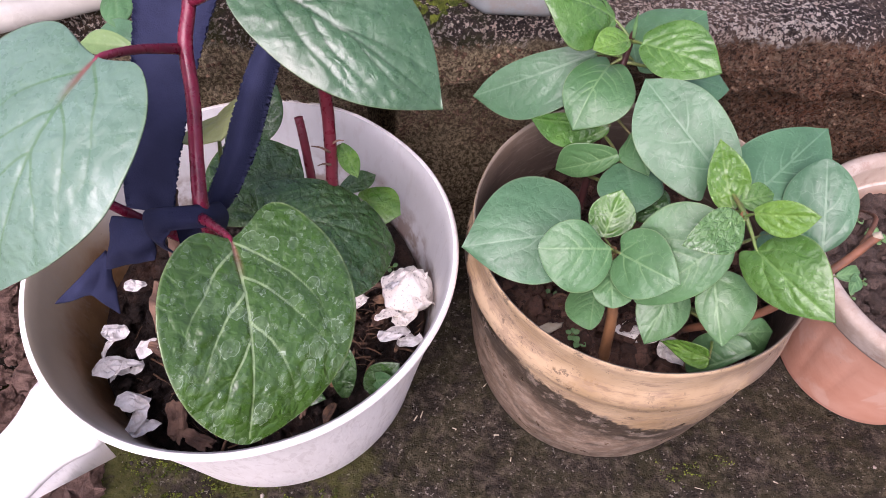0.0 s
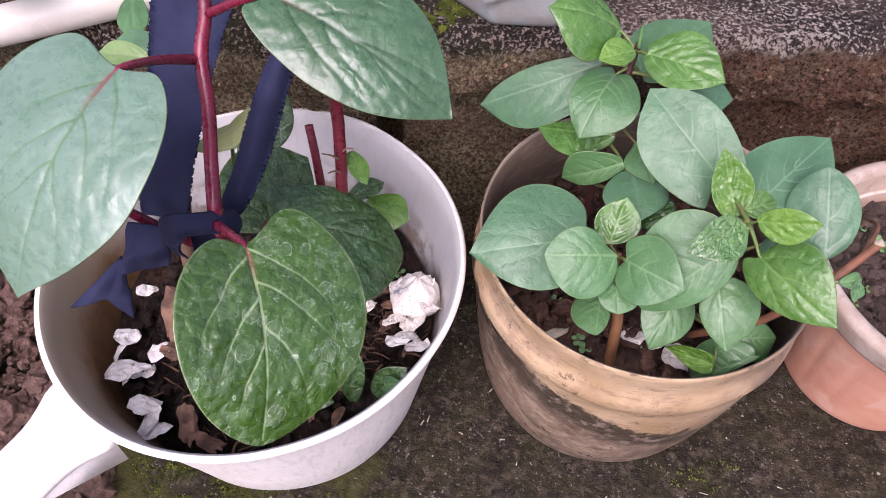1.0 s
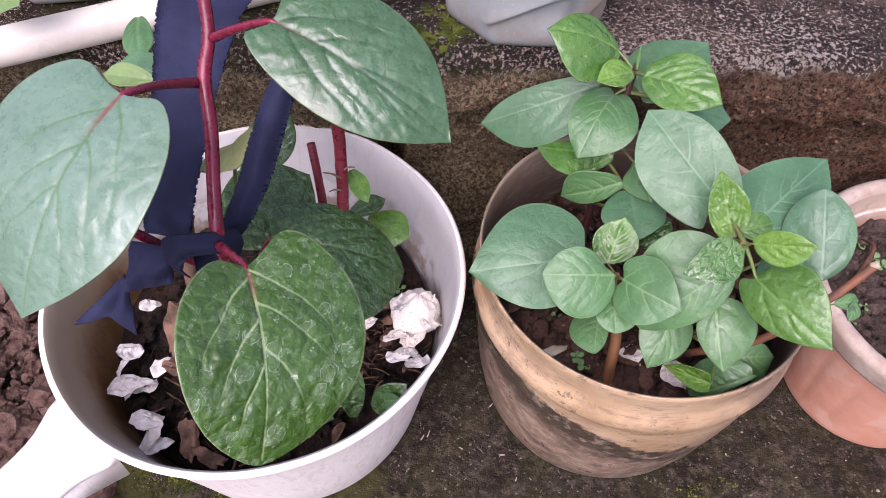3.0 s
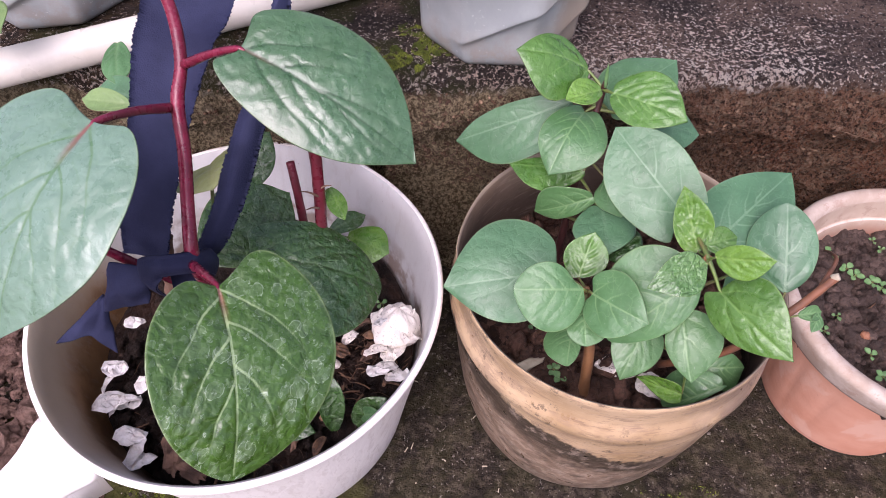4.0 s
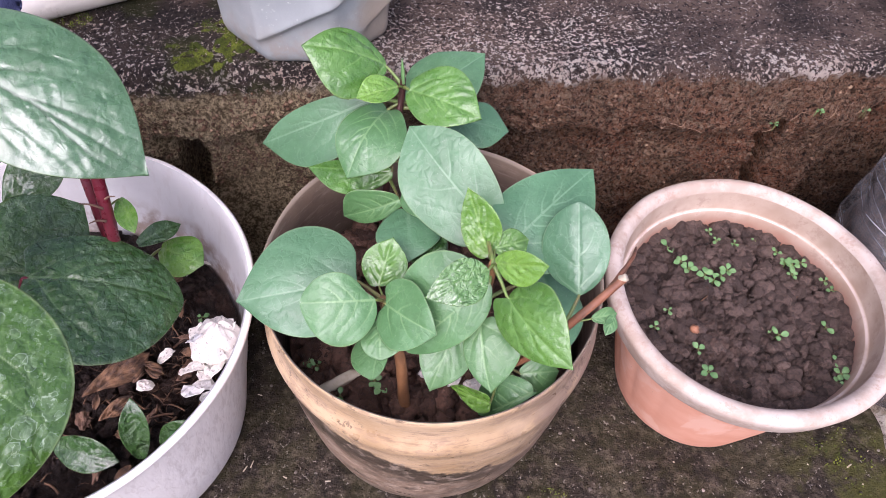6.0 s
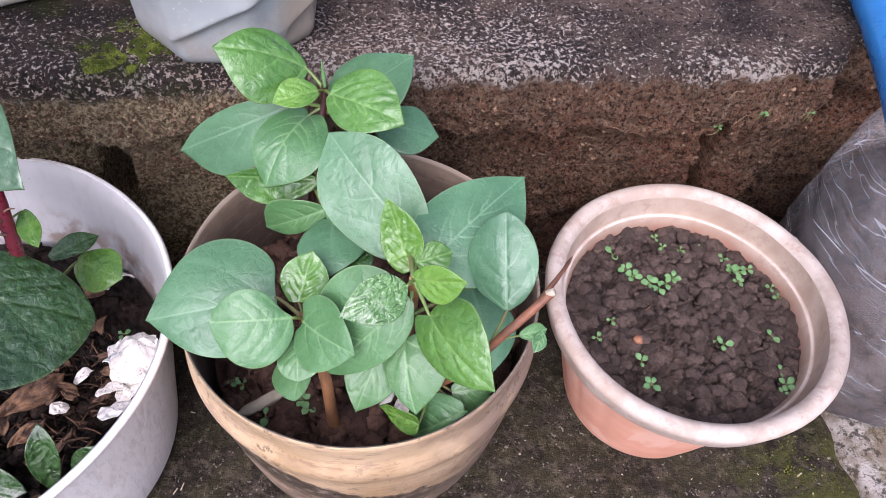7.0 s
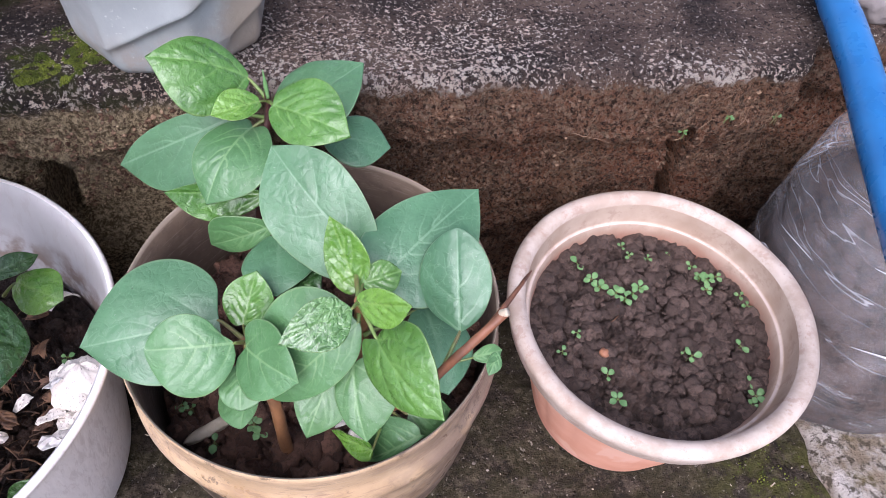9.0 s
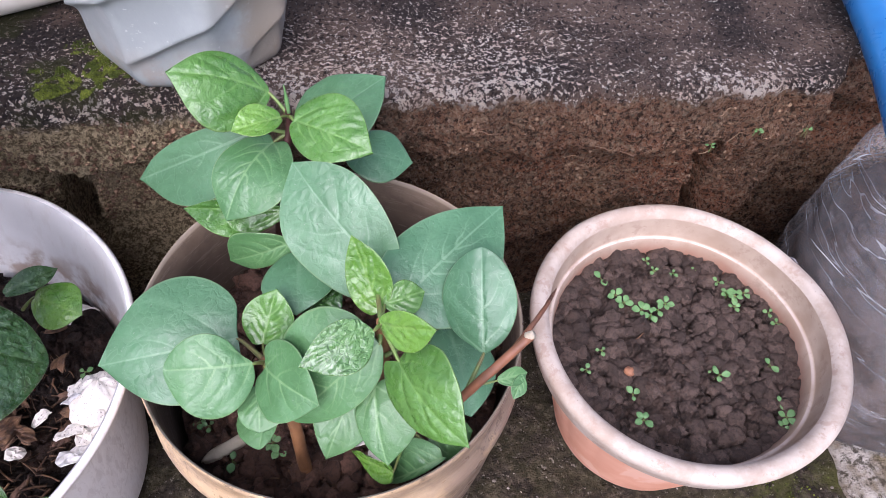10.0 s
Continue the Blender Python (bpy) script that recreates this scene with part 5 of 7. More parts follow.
def half_shell(at, size, turn, cut, seed, label):
    """Most of an eggshell, open along a jagged break."""
    bm = bmesh.new()
    n, seg = 16, 40
    m = pose(*at, *turn)
    rings = []
    for layer in (1.0, 0.965):
        rows = []
        for i in range(n):
            row = []
            for j in range(seg):
                a = 2 * math.pi * j / seg
                brk = cut + 0.30 * noise.noise(Vector((math.cos(a) * 3.4 + seed, math.sin(a) * 3.4, 0)))
                ph = 0.02 + (brk - 0.02) * i / (n - 1)
                crisp = abs(noise.noise(Vector((math.cos(a) * 2.6 + 4, math.sin(a) * 2.6, ph * 2.4 + seed))))
                k = size * layer * (1 + 0.10 * noise.noise(Vector((math.cos(a) * 1.9, math.sin(a) * 1.9, ph * 2 + seed))) - 0.13 * crisp)
                row.append(bm.verts.new(m @ Vector((k * math.sin(ph) * math.cos(a), k * math.sin(ph) * math.sin(a), k * 1.22 * math.cos(ph)))))
            rows.append(row)
        rings.append(rows)
    for li, rows in enumerate(rings):
        for p, q in zip(rows, rows[1:]):
            for j in range(seg):
                f = (p[j], q[j], q[(j + 1) % seg], p[(j + 1) % seg])
                bm.faces.new(f if li == 0 else f[::-1])
        bm.faces.new(rows[0] if li == 0 else rows[0][::-1])
    for j in range(seg):
        bm.faces.new((rings[0][-1][j], rings[1][-1][j], rings[1][-1][(j + 1) % seg], rings[0][-1][(j + 1) % seg]))
    tagged(part("eggshell", bm, SHELL, None), label, "eggshell", "eggshell pieces")


half_shell((-0.033, 0.370, 0.1400), 0.0265, (-16, 8, 0), 1.50, 2, "crumpled cream eggshell half with dark flecks on the soil")
shell_piece("eggshell", [((-0.049, 0.377, 0.158), 0.013, (-30, -25, 60), 0.30), ((-0.030, 0.382, 0.160), 0.015, (-25, 10, 20), 0.30), ((-0.016, 0.352, 0.160), 0.012, (-30, 25, 10), 0.3)], "crumpled cream eggshell rim piece", SHELL)
shell_piece("eggshell", [((-0.0480, 0.3640, 0.1700), 0.0095, (-45, -25, 12), 0.10)], "clean white eggshell chip lying on the shell half", SHELL_WHITE)
shell_piece("eggshell", [((-0.052, 0.345, 0.149), 0.015, (-34, -10, 10), 0.18), ((-0.034, 0.342, 0.150), 0.014, (-30, 14, 50), 0.20)], "wide curved cream eggshell shard on the soil", SHELL)
shell_piece("eggshell", [((-0.044, 0.326, 0.148), 0.014, (-30, -14, 0), 0.12), ((-0.030, 0.316, 0.149), 0.013, (-26, 20, 60), 0.15)], "pale cream eggshell shard on the soil", SHELL_WHITE)
shell_piece("eggshell", [((-0.078, 0.360, 0.146), 0.010, (-20, -14, 40), 0.3), ((-0.092, 0.330, 0.144), 0.008, (-10, 14, 10), 0.3)], "dirty tan eggshell flake among the dry fibres", SHELL)


shell_piece("eggshell", [((-0.0640, 0.460, 0.146), 0.015, (-25, 30, 60), 0.55)], "curled cream eggshell by the pot's wall", SHELL)


def dry_bits(centre, spread, level, count, seed, name, label):
    """Loose dead fibres and leaf scraps on soil, past counting."""
    rnd = random.Random(seed)
    bm = bmesh.new()
    for _ in range(count):
        r, a = spread * math.sqrt(rnd.random()), rnd.uniform(0, 6.28)
        x, y = centre[0] + r * math.cos(a), centre[1] + r * math.sin(a)
        z = level + rnd.uniform(0, 0.006)
        ln, w, h = rnd.uniform(0.004, 0.022), rnd.uniform(0.00015, 0.0004) + 0.0012 * rnd.random() ** 5, rnd.uniform(0, 6.28)
        bend = rnd.uniform(-0.4, 0.4)
        ring = []
        for k in range(4):
            f = k / 3
            hh = h + bend * f
            cx, cy, cz = x + math.cos(hh) * ln * f, y + math.sin(hh) * ln * f, z + 0.0025 * math.sin(f * 3.1) * rnd.random()
            sx, sy = -math.sin(hh) * w, math.cos(hh) * w
            ring.append([bm.verts.new((cx + sx, cy + sy, cz)), bm.verts.new((cx, cy, cz + w)), bm.verts.new((cx - sx, cy - sy, cz))])
        for p, q in zip(ring, ring[1:]):
            for j in range(3):
                bm.faces.new((p[j], p[(j + 1) % 3], q[(j + 1) % 3], q[j]))
    return tagged(part(name, bm, DRY, None), label, "plant litter", kind="stuff")


dry_bits((-0.082, 0.350), 0.062, 0.134, 170, 5, "plant_litter", "dry brown fibres and leaf scraps on the soil")
dry_bits((WX, WY - 0.02), 0.125, 0.131, 170, 6, "plant_litter", "dry fibres strewn over the dark soil")


def bark_piece(at, size, turn, seed, label):
    bm = bmesh.new()
    blob(bm, (0, 0, 0), 1.0, seed, (0.42, 1.0, 0.30), 3, 0.65)
    m = pose(*at, *turn)
    for v in bm.verts:
        v.co = m @ (v.co * size)
    return tagged(part("bark_chip", bm, BARK, None, smooth=False), label, "bark chip", "bark chips")


for (x, y), (x2, y2), w in (((-0.137, 0.326), (-0.092, 0.361), 0.024), ((-0.122, 0.300), (-0.098, 0.318), 0.016), ((-0.100, 0.352), (-0.075, 0.338), 0.014)):
    rotten = leaf(None, "dead_leaf", (x, y, 0.142), (x2, y2, 0.150), w, (0.2, -0.5, 0.85), DRY, 0.16, -0.35, 0.0, 0.008, 0.5, 0.6, 0.05, seed=470 + int(w * 1000), res=(30, 21), wave=0.30, lobes=(0.25, -0.15))
    tagged(rotten, "rotting brown curled leaf on the dark soil", "dead leaf", "dead leaves")
bark_piece((-0.228, 0.238, 0.140), 0.018, (0, 10, 20), 3, "dark furrowed bark chip on the soil")
bark_piece((-0.206, 0.222, 0.141), 0.014, (0, 0, 70), 5, "tan dry bark chip on the soil")
bark_piece((-0.255, 0.338, 0.152), 0.030, (40, 0, 8), 7, "long brown bark chip leaning on the soil")
bark_piece((-0.250, 0.305, 0.148), 0.016, (20, 0, 90), 9, "brown bark chip on the soil")
rnd = random.Random(91)
for k in range(14):
    r, a = 0.05 + 0.085 * rnd.random(), rnd.uniform(-1.9, 1.0)
    bark_piece((WX + r * math.cos(a), WY + r * math.sin(a), 0.133 + rnd.uniform(0.0, 0.006)), rnd.uniform(0.006, 0.014), (rnd.uniform(-30, 30), rnd.uniform(-30, 30), rnd.uniform(0, 180)), 20 + k, "small reddish brown bark chip on the dark soil")
tube("garden_stake", [(-0.236, 0.338, 0.10), (-0.228, 0.340, 0.20), (-0.2150, 0.342, 0.275), (-0.2010, 0.344, 0.325)], [0.008, 0.0065, 0.0048, 0.0035], BARK, None, 12, 24, 0.35)
tagged(bpy.context.scene.objects["garden_stake"], "rough brown wooden stake behind the cloth tie", "stake")

rnd = random.Random(14)
specs = []
for k in range(900):
    r, a = 0.150 * math.sqrt(rnd.random()), rnd.uniform(0, 6.28)
    specs.append(((WX + r * math.cos(a), WY + r * math.sin(a), 0.126 + 0.012 * math.cos(r / 0.158 * 1.57) + rnd.uniform(-0.002, 0.004)), 0.001 + 0.006 * rnd.random() ** 3))
tagged(crumbs("soil_crumbs", specs, SOIL_DARK, 0.7, 1.0), "loose dark crumbs over the potting soil", "soil", kind="stuff")

rnd = random.Random(52)
for k in range(16):
    r, a = 0.035 + 0.105 * math.sqrt(rnd.random()), rnd.uniform(-1.2, 0.9)
    x, y = WX + r * math.cos(a), WY + r * math.sin(a) - 0.01
    h, ln = rnd.uniform(0, 6.28), rnd.uniform(0.010, 0.022)
    z = 0.137 + 0.008 * math.cos(r / 0.158 * 1.57)
    scrap = leaf(None, "dead_leaf", (x, y, z), (x + ln * math.cos(h), y + ln * math.sin(h), z + rnd.uniform(-0.002, 0.006)), ln * rnd.uniform(0.35, 0.7), (rnd.uniform(-0.5, 0.5), -0.3, 0.8), DRY, 0.15, rnd.uniform(-0.3, 0.4), 0.0, 0.002, seed=400 + k, res=(12, 9))
    tagged(scrap, "dry curled brown leaf scrap on the dark soil", "dead leaf", "dead leaves")


# ---- tan bucket with the bushy plant ----
BX, BY, BH = 0.170, 0.377, 0.260
BFOOT = (0.173, 0.388)


def build_bucket():
    pot = thing("cut_bucket", (BFOOT[0], BFOOT[1], 0), "cut-down tan plastic bucket with black stains on the concrete", "pot", "plant pots")
    outer = [(0.0, 0.002), (0.118, 0.002), (0.126, 0.005), (0.131, 0.016), (0.138, 0.06), (0.1425, 0.11), (0.1450, 0.150), (0.1458, 0.178), (0.1462, 0.192), (0.1472, 0.197), (0.1490, 0.202), (0.1496, 0.207), (0.1490, 0.212), (0.1468, 0.218), (0.1442, 0.222), (0.1428, 0.227), (0.1422, 0.236), (0.1428, 0.246), (0.1436, 0.252), (0.1438, 0.2585), (0.1428, 0.2600)]
    inner = [(0.1428, 0.2600), (0.1415, 0.2590), (0.1415, 0.225), (0.143, 0.19), (0.140, 0.11), (0.128, 0.02), (0.0, 0.012)]
    lathe("body", outer, BFOOT, (BX, BY), BH, BUCKET, pot, 144, 0.016, 9.0)
    lathe("inside", inner, BFOOT, (BX, BY), BH, BUCKET_IN, pot, 144, 0.016, 9.0, label="grimy inner wall of the bucket, darker towards the soil")
    return pot


build_bucket()
soil_disc("potting_soil", (0.171, 0.381), 0.135, 0.158, SOIL_RED, "reddish brown soil inside the tan bucket", 0.013, 0.012, (0, 0), 100, 0.0, 5.0)

rnd = random.Random(24)
specs = []
for k in range(1700):
    r, a = 0.132 * math.sqrt(rnd.random()), rnd.uniform(0, 6.28)
    specs.append(((0.171 + r * math.cos(a), 0.381 + r * math.sin(a), 0.1690 + rnd.uniform(-0.003, 0.004)), 0.0012 + 0.0088 * rnd.random() ** 2.6))
tagged(crumbs("soil_crumbs", specs, CRUMB_RED, 0.75, 0.85), "loose reddish crumbs over the bucket's soil", "soil", kind="stuff")

bush = thing("bushy_plant", (0.143, 0.290, 0.152), "young leafy green plant with broad waxy leaves", "plant", "potted plants")
tube("stem", [(0.1435, 0.287, 0.140), (0.142, 0.293, 0.19), (0.139, 0.304, 0.24), (0.130, 0.315, 0.285), (0.128, 0.318, 0.300)], [0.0056, 0.0050, 0.0045, 0.0036, 0.0028], STEM_BROWN, bush, 12, 40, 0.08, "brown woody stem")
tube("stem", [(0.120, 0.405, 0.145), (0.126, 0.420, 0.24), (0.136, 0.450, 0.32), (0.145, 0.468, 0.355), (0.1475, 0.472, 0.378)], [0.0040, 0.0036, 0.0032, 0.0028, 0.0022], STEM_SHADE, bush, 12, 40, 0.08)
tube("stem", [(0.200, 0.345, 0.145), (0.204, 0.335, 0.24), (0.205, 0.318, 0.32), (0.204, 0.306, 0.358)], [0.0060, 0.0055, 0.0045, 0.003], STEM_BROWN, bush, 12, 40, 0.08)
tube("cut_branch", [(0.205, 0.30, 0.21), (0.232, 0.272, 0.285), (0.262, 0.276, 0.335), (0.293, 0.294, 0.354)], [0.0034, 0.0031, 0.0029, 0.0029], STEM_CUT, bush, 12, 36, 0.12, "cut brown branch end")
tube("cut_branch", [(0.284, 0.291, 0.347), (0.306, 0.318, 0.340), (0.322, 0.345, 0.315), (0.334, 0.367, 0.290)], [0.0019, 0.0016, 0.0012, 0.0005], STEM_CUT, bush, 10, 24, 0.2)

tube("cut_face", [(0.2900, 0.2935, 0.3525), (0.2935, 0.2930, 0.3560)], [0.0030, 0.0026], STRAW, bush, 12, 6, 0.1, "pale cut end of the branch")

R1, R2, R3 = (0.129, 0.317, 0.297), (0.204, 0.305, 0.358), (0.1475, 0.471, 0.370)
# upper rosette
leaf(bush, "leaf", (0.1337, 0.4851, 0.3801), (0.0713, 0.4754, 0.4074), 0, (0.4186, -0.4109, 0.8099), LEAF_LIGHT, 0.104, -0.112, quilt=0.0014, half=(0.0342, 0.0211), ab=(0.7561, 1.7294, 1.0), lobes=(0.0411, 0.0228), pairs=2, reach=0.39, res=(98, 69), petiole=R3, seed=21, wave=0.035)
leaf(bush, "leaf", (0.1425, 0.4618, 0.3783), (0.1112, 0.4444, 0.3823), 0, (0.2756, -0.285, 0.9181), LEAF_YOUNG, 0.058, 0.092, quilt=0.0010, half=(0.0108, 0.013), ab=(0.5687, 2.48, 1.0), lobes=(0.0411, 0.0462), pairs=3, reach=0.42, res=(51, 31), petiole=R3, petiole_r=0.0009, label="small crinkled bright young leaf", seed=22, wave=0.035)
leaf(bush, "leaf", (0.1518, 0.4571, 0.3788), (0.2039, 0.4191, 0.3841), 0, (-0.3462, -0.3525, 0.8694), LEAF_LIGHT, 0.066, -0.002, quilt=0.0012, half=(0.028, 0.0212), ab=(0.5972, 1.9199, 1.0), lobes=(0.0788, 0.0395), pairs=4, reach=0.45, res=(92, 61), petiole=R3, seed=23, wave=0.035)
leaf(bush, "leaf", (0.157, 0.4735, 0.345), (0.2167, 0.513, 0.3691), 0, (-0.3101, -0.1068, 0.9447), LEAF_BLUE, 0.047, -0.038, quilt=0.0006, half=(0.0408, 0.0324), ab=(0.5572, 1.9586, 1.0), lobes=(0.0826, 0.0754), pairs=2, reach=0.36, res=(107, 91), petiole=(0.146, 0.469, 0.358), seed=24, wave=0.035)
leaf(bush, "leaf", (0.1242, 0.4794, 0.3505), (0.0242, 0.482, 0.2985), 0, (-0.3594, -0.6604, 0.6593), LEAF_BLUE, 0.031, 0.057, quilt=0.0006, half=(0.0362, 0.016), ab=(0.3675, 4.2987, 1.0), lobes=(0.1033, 0.0868), pairs=3, reach=0.39, res=(130, 65), petiole=(0.145, 0.469, 0.356), seed=25, wave=0.035)
leaf(bush, "leaf", (0.1343, 0.4658, 0.3509), (0.1013, 0.4111, 0.3301), 0, (-0.1166, -0.291, 0.9496), LEAF_MID, 0.182, -0.006, quilt=0.0006, half=(0.0333, 0.0233), ab=(0.5447, 3.1106, 1.0), lobes=(0.0912, 0.0979), pairs=4, reach=0.42, res=(95, 71), petiole=(0.145, 0.469, 0.356), seed=26, wave=0.035)
leaf(bush, "leaf", (0.1371, 0.4339, 0.3118), (0.0696, 0.4278, 0.3255), 0, (0.1914, -0.7758, 0.6012), LEAF_LIGHT, -0.063, 0.086, quilt=0.0012, half=(0.0208, 0.0075), ab=(0.576, 2.6676, 1.0), lobes=(0.042, 0.0569), pairs=2, reach=0.45, res=(98, 35), petiole=(0.135, 0.449, 0.318), seed=27, wave=0.035)
leaf(bush, "leaf", (0.142, 0.4082, 0.3061), (0.095, 0.4136, 0.28), 0, (-0.2458, -0.9371, 0.248), LEAF_MID, 0.062, 0.029, quilt=0.0006, half=(0.012, 0.0221), ab=(0.5594, 3.9587, 1.0), lobes=(0.1393, 0.0386), pairs=3, reach=0.36, res=(77, 43), petiole=(0.133, 0.441, 0.30), seed=28, wave=0.035)
leaf(bush, "leaf", (0.185, 0.462, 0.345), (0.234, 0.455, 0.336), 0.045, (0.15, -0.25, 0.95), LEAF_BLUE, 0.04, -0.05, 0.0, 0.0007, 0.44, 0.7, 0.06, petiole=(0.145, 0.468, 0.352), seed=29)
leaf(bush, "leaf", (0.1532, 0.4264, 0.3121), (0.163, 0.3834, 0.3082), 0, (-0.4016, -0.1748, 0.899), LEAF_MID, 0.082, -0.037, quilt=0.0006, half=(0.0159, 0.0154), ab=(0.5502, 1.3938, 1.0), lobes=(0.0813, -0.1237), pairs=2, reach=0.42, res=(63, 39), petiole=(0.137, 0.45, 0.315), seed=30, wave=0.035)
leaf(bush, "leaf", (0.149, 0.400, 0.303), (0.148, 0.350, 0.300), 0.052, (-0.10, -0.35, 0.90), LEAF_BLUE, 0.08, -0.05, 0.0, 0.0008, 0.44, 0.66, 0.08, petiole=(0.131, 0.435, 0.28), seed=31)
leaf(bush, "leaf", (0.152, 0.378, 0.290), (0.178, 0.352, 0.298), 0.034, (-0.10, -0.35, 0.90), LEAF_DARK, 0.08, -0.05, 0.0, 0.0016, 0.44, 0.66, 0.08, petiole=(0.128, 0.425, 0.26), seed=32)
tube("bud", [(0.1475, 0.469, 0.375), (0.147, 0.471, 0.385), (0.1465, 0.472, 0.398)], [0.0013, 0.0017, 0.0002], SEEDLING, bush, 10, 12)
# side rosette
leaf(bush, "leaf", (0.2015, 0.3612, 0.341), (0.1507, 0.4247, 0.3721), 0, (-0.2537, -0.5812, 0.7732), LEAF_BLUE, 0.056, -0.013, quilt=0.0006, half=(0.0379, 0.0297), ab=(0.25, 3.9963, 1.0), lobes=(0.205, 0.1241), pairs=2, reach=0.39, res=(124, 85), petiole=R2, label="broad blue-green waxy leaf", seed=33, wave=0.035)
leaf(bush, "leaf", (0.2033, 0.3204, 0.3457), (0.1885, 0.3521, 0.3835), 0, (-0.2137, -0.7874, 0.5782), LEAF_YOUNG, -0.052, 0.114, quilt=0.0010, half=(0.0137, 0.0151), ab=(0.4909, 1.51, 1.0), lobes=(0.0499, -0.0547), pairs=3, reach=0.42, res=(73, 37), petiole=R2, petiole_r=0.001, label="upright bright young leaf", seed=34, wave=0.035)
leaf(bush, "leaf", (0.2208, 0.3348, 0.3392), (0.2913, 0.3978, 0.3502), 0, (0.1239, -0.3039, 0.9446), LEAF_BLUE, 0.050, -0.069, quilt=0.0006, half=(0.0326, 0.0405), ab=(0.4516, 1.3301, 1.0), lobes=(0.1474, 0.0993), pairs=4, reach=0.45, res=(130, 91), petiole=(0.205, 0.312, 0.342), seed=35, wave=0.035)
leaf(bush, "leaf", (0.267, 0.2969, 0.3284), (0.2684, 0.3501, 0.3682), 0, (-0.3675, -0.5516, 0.7488), LEAF_BLUE, 0.031, -0.101, quilt=0.0006, half=(0.0273, 0.0216), ab=(0.5905, 0.9494, 0.58), lobes=(-0.0568, -0.0201), pairs=2, reach=0.36, res=(94, 61), petiole=(0.255, 0.278, 0.318), seed=36, wave=0.035)
leaf(bush, "leaf", (0.2041, 0.2976, 0.37), (0.2325, 0.2785, 0.3921), 0, (-0.7031, -0.589, 0.3985), LEAF_YOUNG, 0.050, 0.033, quilt=0.0010, half=(0.0103, 0.0142), ab=(0.5239, 2.504, 1.0), lobes=(0.0476, 0.035), pairs=3, reach=0.39, res=(58, 31), petiole=R2, petiole_r=0.001, label="crumpled yellow-green young leaf", seed=37, wave=0.035)
leaf(bush, "leaf", (0.1996, 0.2975, 0.3631), (0.1563, 0.28, 0.357), 0, (0.1049, -0.5473, 0.8304), LEAF_GLOSS, 0.079, 0.069, quilt=0.0010, half=(0.0162, 0.0147), ab=(0.5734, 1.2059, 1.0), lobes=(-0.0371, -0.0194), pairs=4, reach=0.42, res=(67, 39), petiole=R2, petiole_r=0.0012, label="shiny wrinkled young leaf", seed=38, wave=0.035)
leaf(bush, "leaf", (0.2132, 0.2886, 0.3423), (0.2481, 0.2308, 0.3449), 0, (-0.7094, -0.4028, 0.5784), LEAF_LIGHT, 0.117, -0.066, quilt=0.0012, half=(0.0299, 0.0205), ab=(0.4994, 1.4181, 1.0), lobes=(0.0085, 0.1633), pairs=2, reach=0.45, res=(96, 63), petiole=R2, seed=39, wave=0.035)

leaf(bush, "leaf", (0.203, 0.3031, 0.3382), (0.1444, 0.2831, 0.28), 0, (-0.3208, -0.7479, 0.5811), LEAF_MID, 0.080, -0.060, quilt=0.0006, half=(0.0195, 0.0457), ab=(0.4496, 0.8, 0.58), lobes=(-0.0471, 0.0603), pairs=4, reach=0.39, res=(121, 81), petiole=(0.204, 0.312, 0.338), seed=41, wave=0.035)
leaf(bush, "leaf", (0.1983, 0.2939, 0.3025), (0.2045, 0.2503, 0.2733), 0, (-0.3133, -0.5584, 0.7682), LEAF_MID, 0.084, -0.079, quilt=0.0006, half=(0.0275, 0.0153), ab=(0.5583, 1.5277, 1.0), lobes=(0.0916, 0.0285), pairs=2, reach=0.42, res=(75, 53), petiole=(0.204, 0.316, 0.325), seed=42, wave=0.035)
leaf(bush, "leaf", (0.1834, 0.3118, 0.2608), (0.1625, 0.2745, 0.2288), 0, (-0.0955, -0.618, 0.7804), LEAF_MID, 0.055, -0.068, quilt=0.0006, half=(0.0222, 0.0205), ab=(0.5138, 1.6067, 1.0), lobes=(0.0805, 0.087), pairs=3, reach=0.45, res=(76, 53), petiole=(0.203, 0.33, 0.27), seed=43, wave=0.035)
leaf(bush, "leaf", (0.243, 0.266, 0.2395), (0.2026, 0.2649, 0.2022), 0, (-0.5714, -0.5207, 0.6343), LEAF_MID, 0.086, -0.049, quilt=0.0006, half=(0.0052, 0.0239), ab=(0.5788, 1.7111, 0.58), lobes=(0.0973, 0.0652), pairs=4, reach=0.36, res=(78, 37), petiole=(0.205, 0.31, 0.225), seed=44, wave=0.035)
leaf(bush, "leaf", (0.2083, 0.2582, 0.2383), (0.1794, 0.2833, 0.2192), 0, (-0.7366, -0.5382, 0.4095), LEAF_YOUNG, 0.040, 0.308, quilt=0.0018, half=(0.0088, 0.0139), ab=(0.3607, 0.8, 1.0), lobes=(0.0547, 0.0544), pairs=2, reach=0.39, res=(61, 31), petiole=(0.215, 0.275, 0.235), petiole_r=0.001, label="curled bright leaf near the bucket's wall", seed=45, wave=0.035)
leaf(bush, "leaf", (0.2356, 0.284, 0.2349), (0.2677, 0.2869, 0.2316), 0, (0.1351, -0.5726, 0.8086), LEAF_MID, 0.083, -0.045, quilt=0.0006, half=(0.0128, 0.0201), ab=(0.5727, 2.7368, 1.0), lobes=(0.074, 0.0789), pairs=3, reach=0.42, res=(46, 41), petiole=(0.206, 0.315, 0.222), seed=46, wave=0.035)
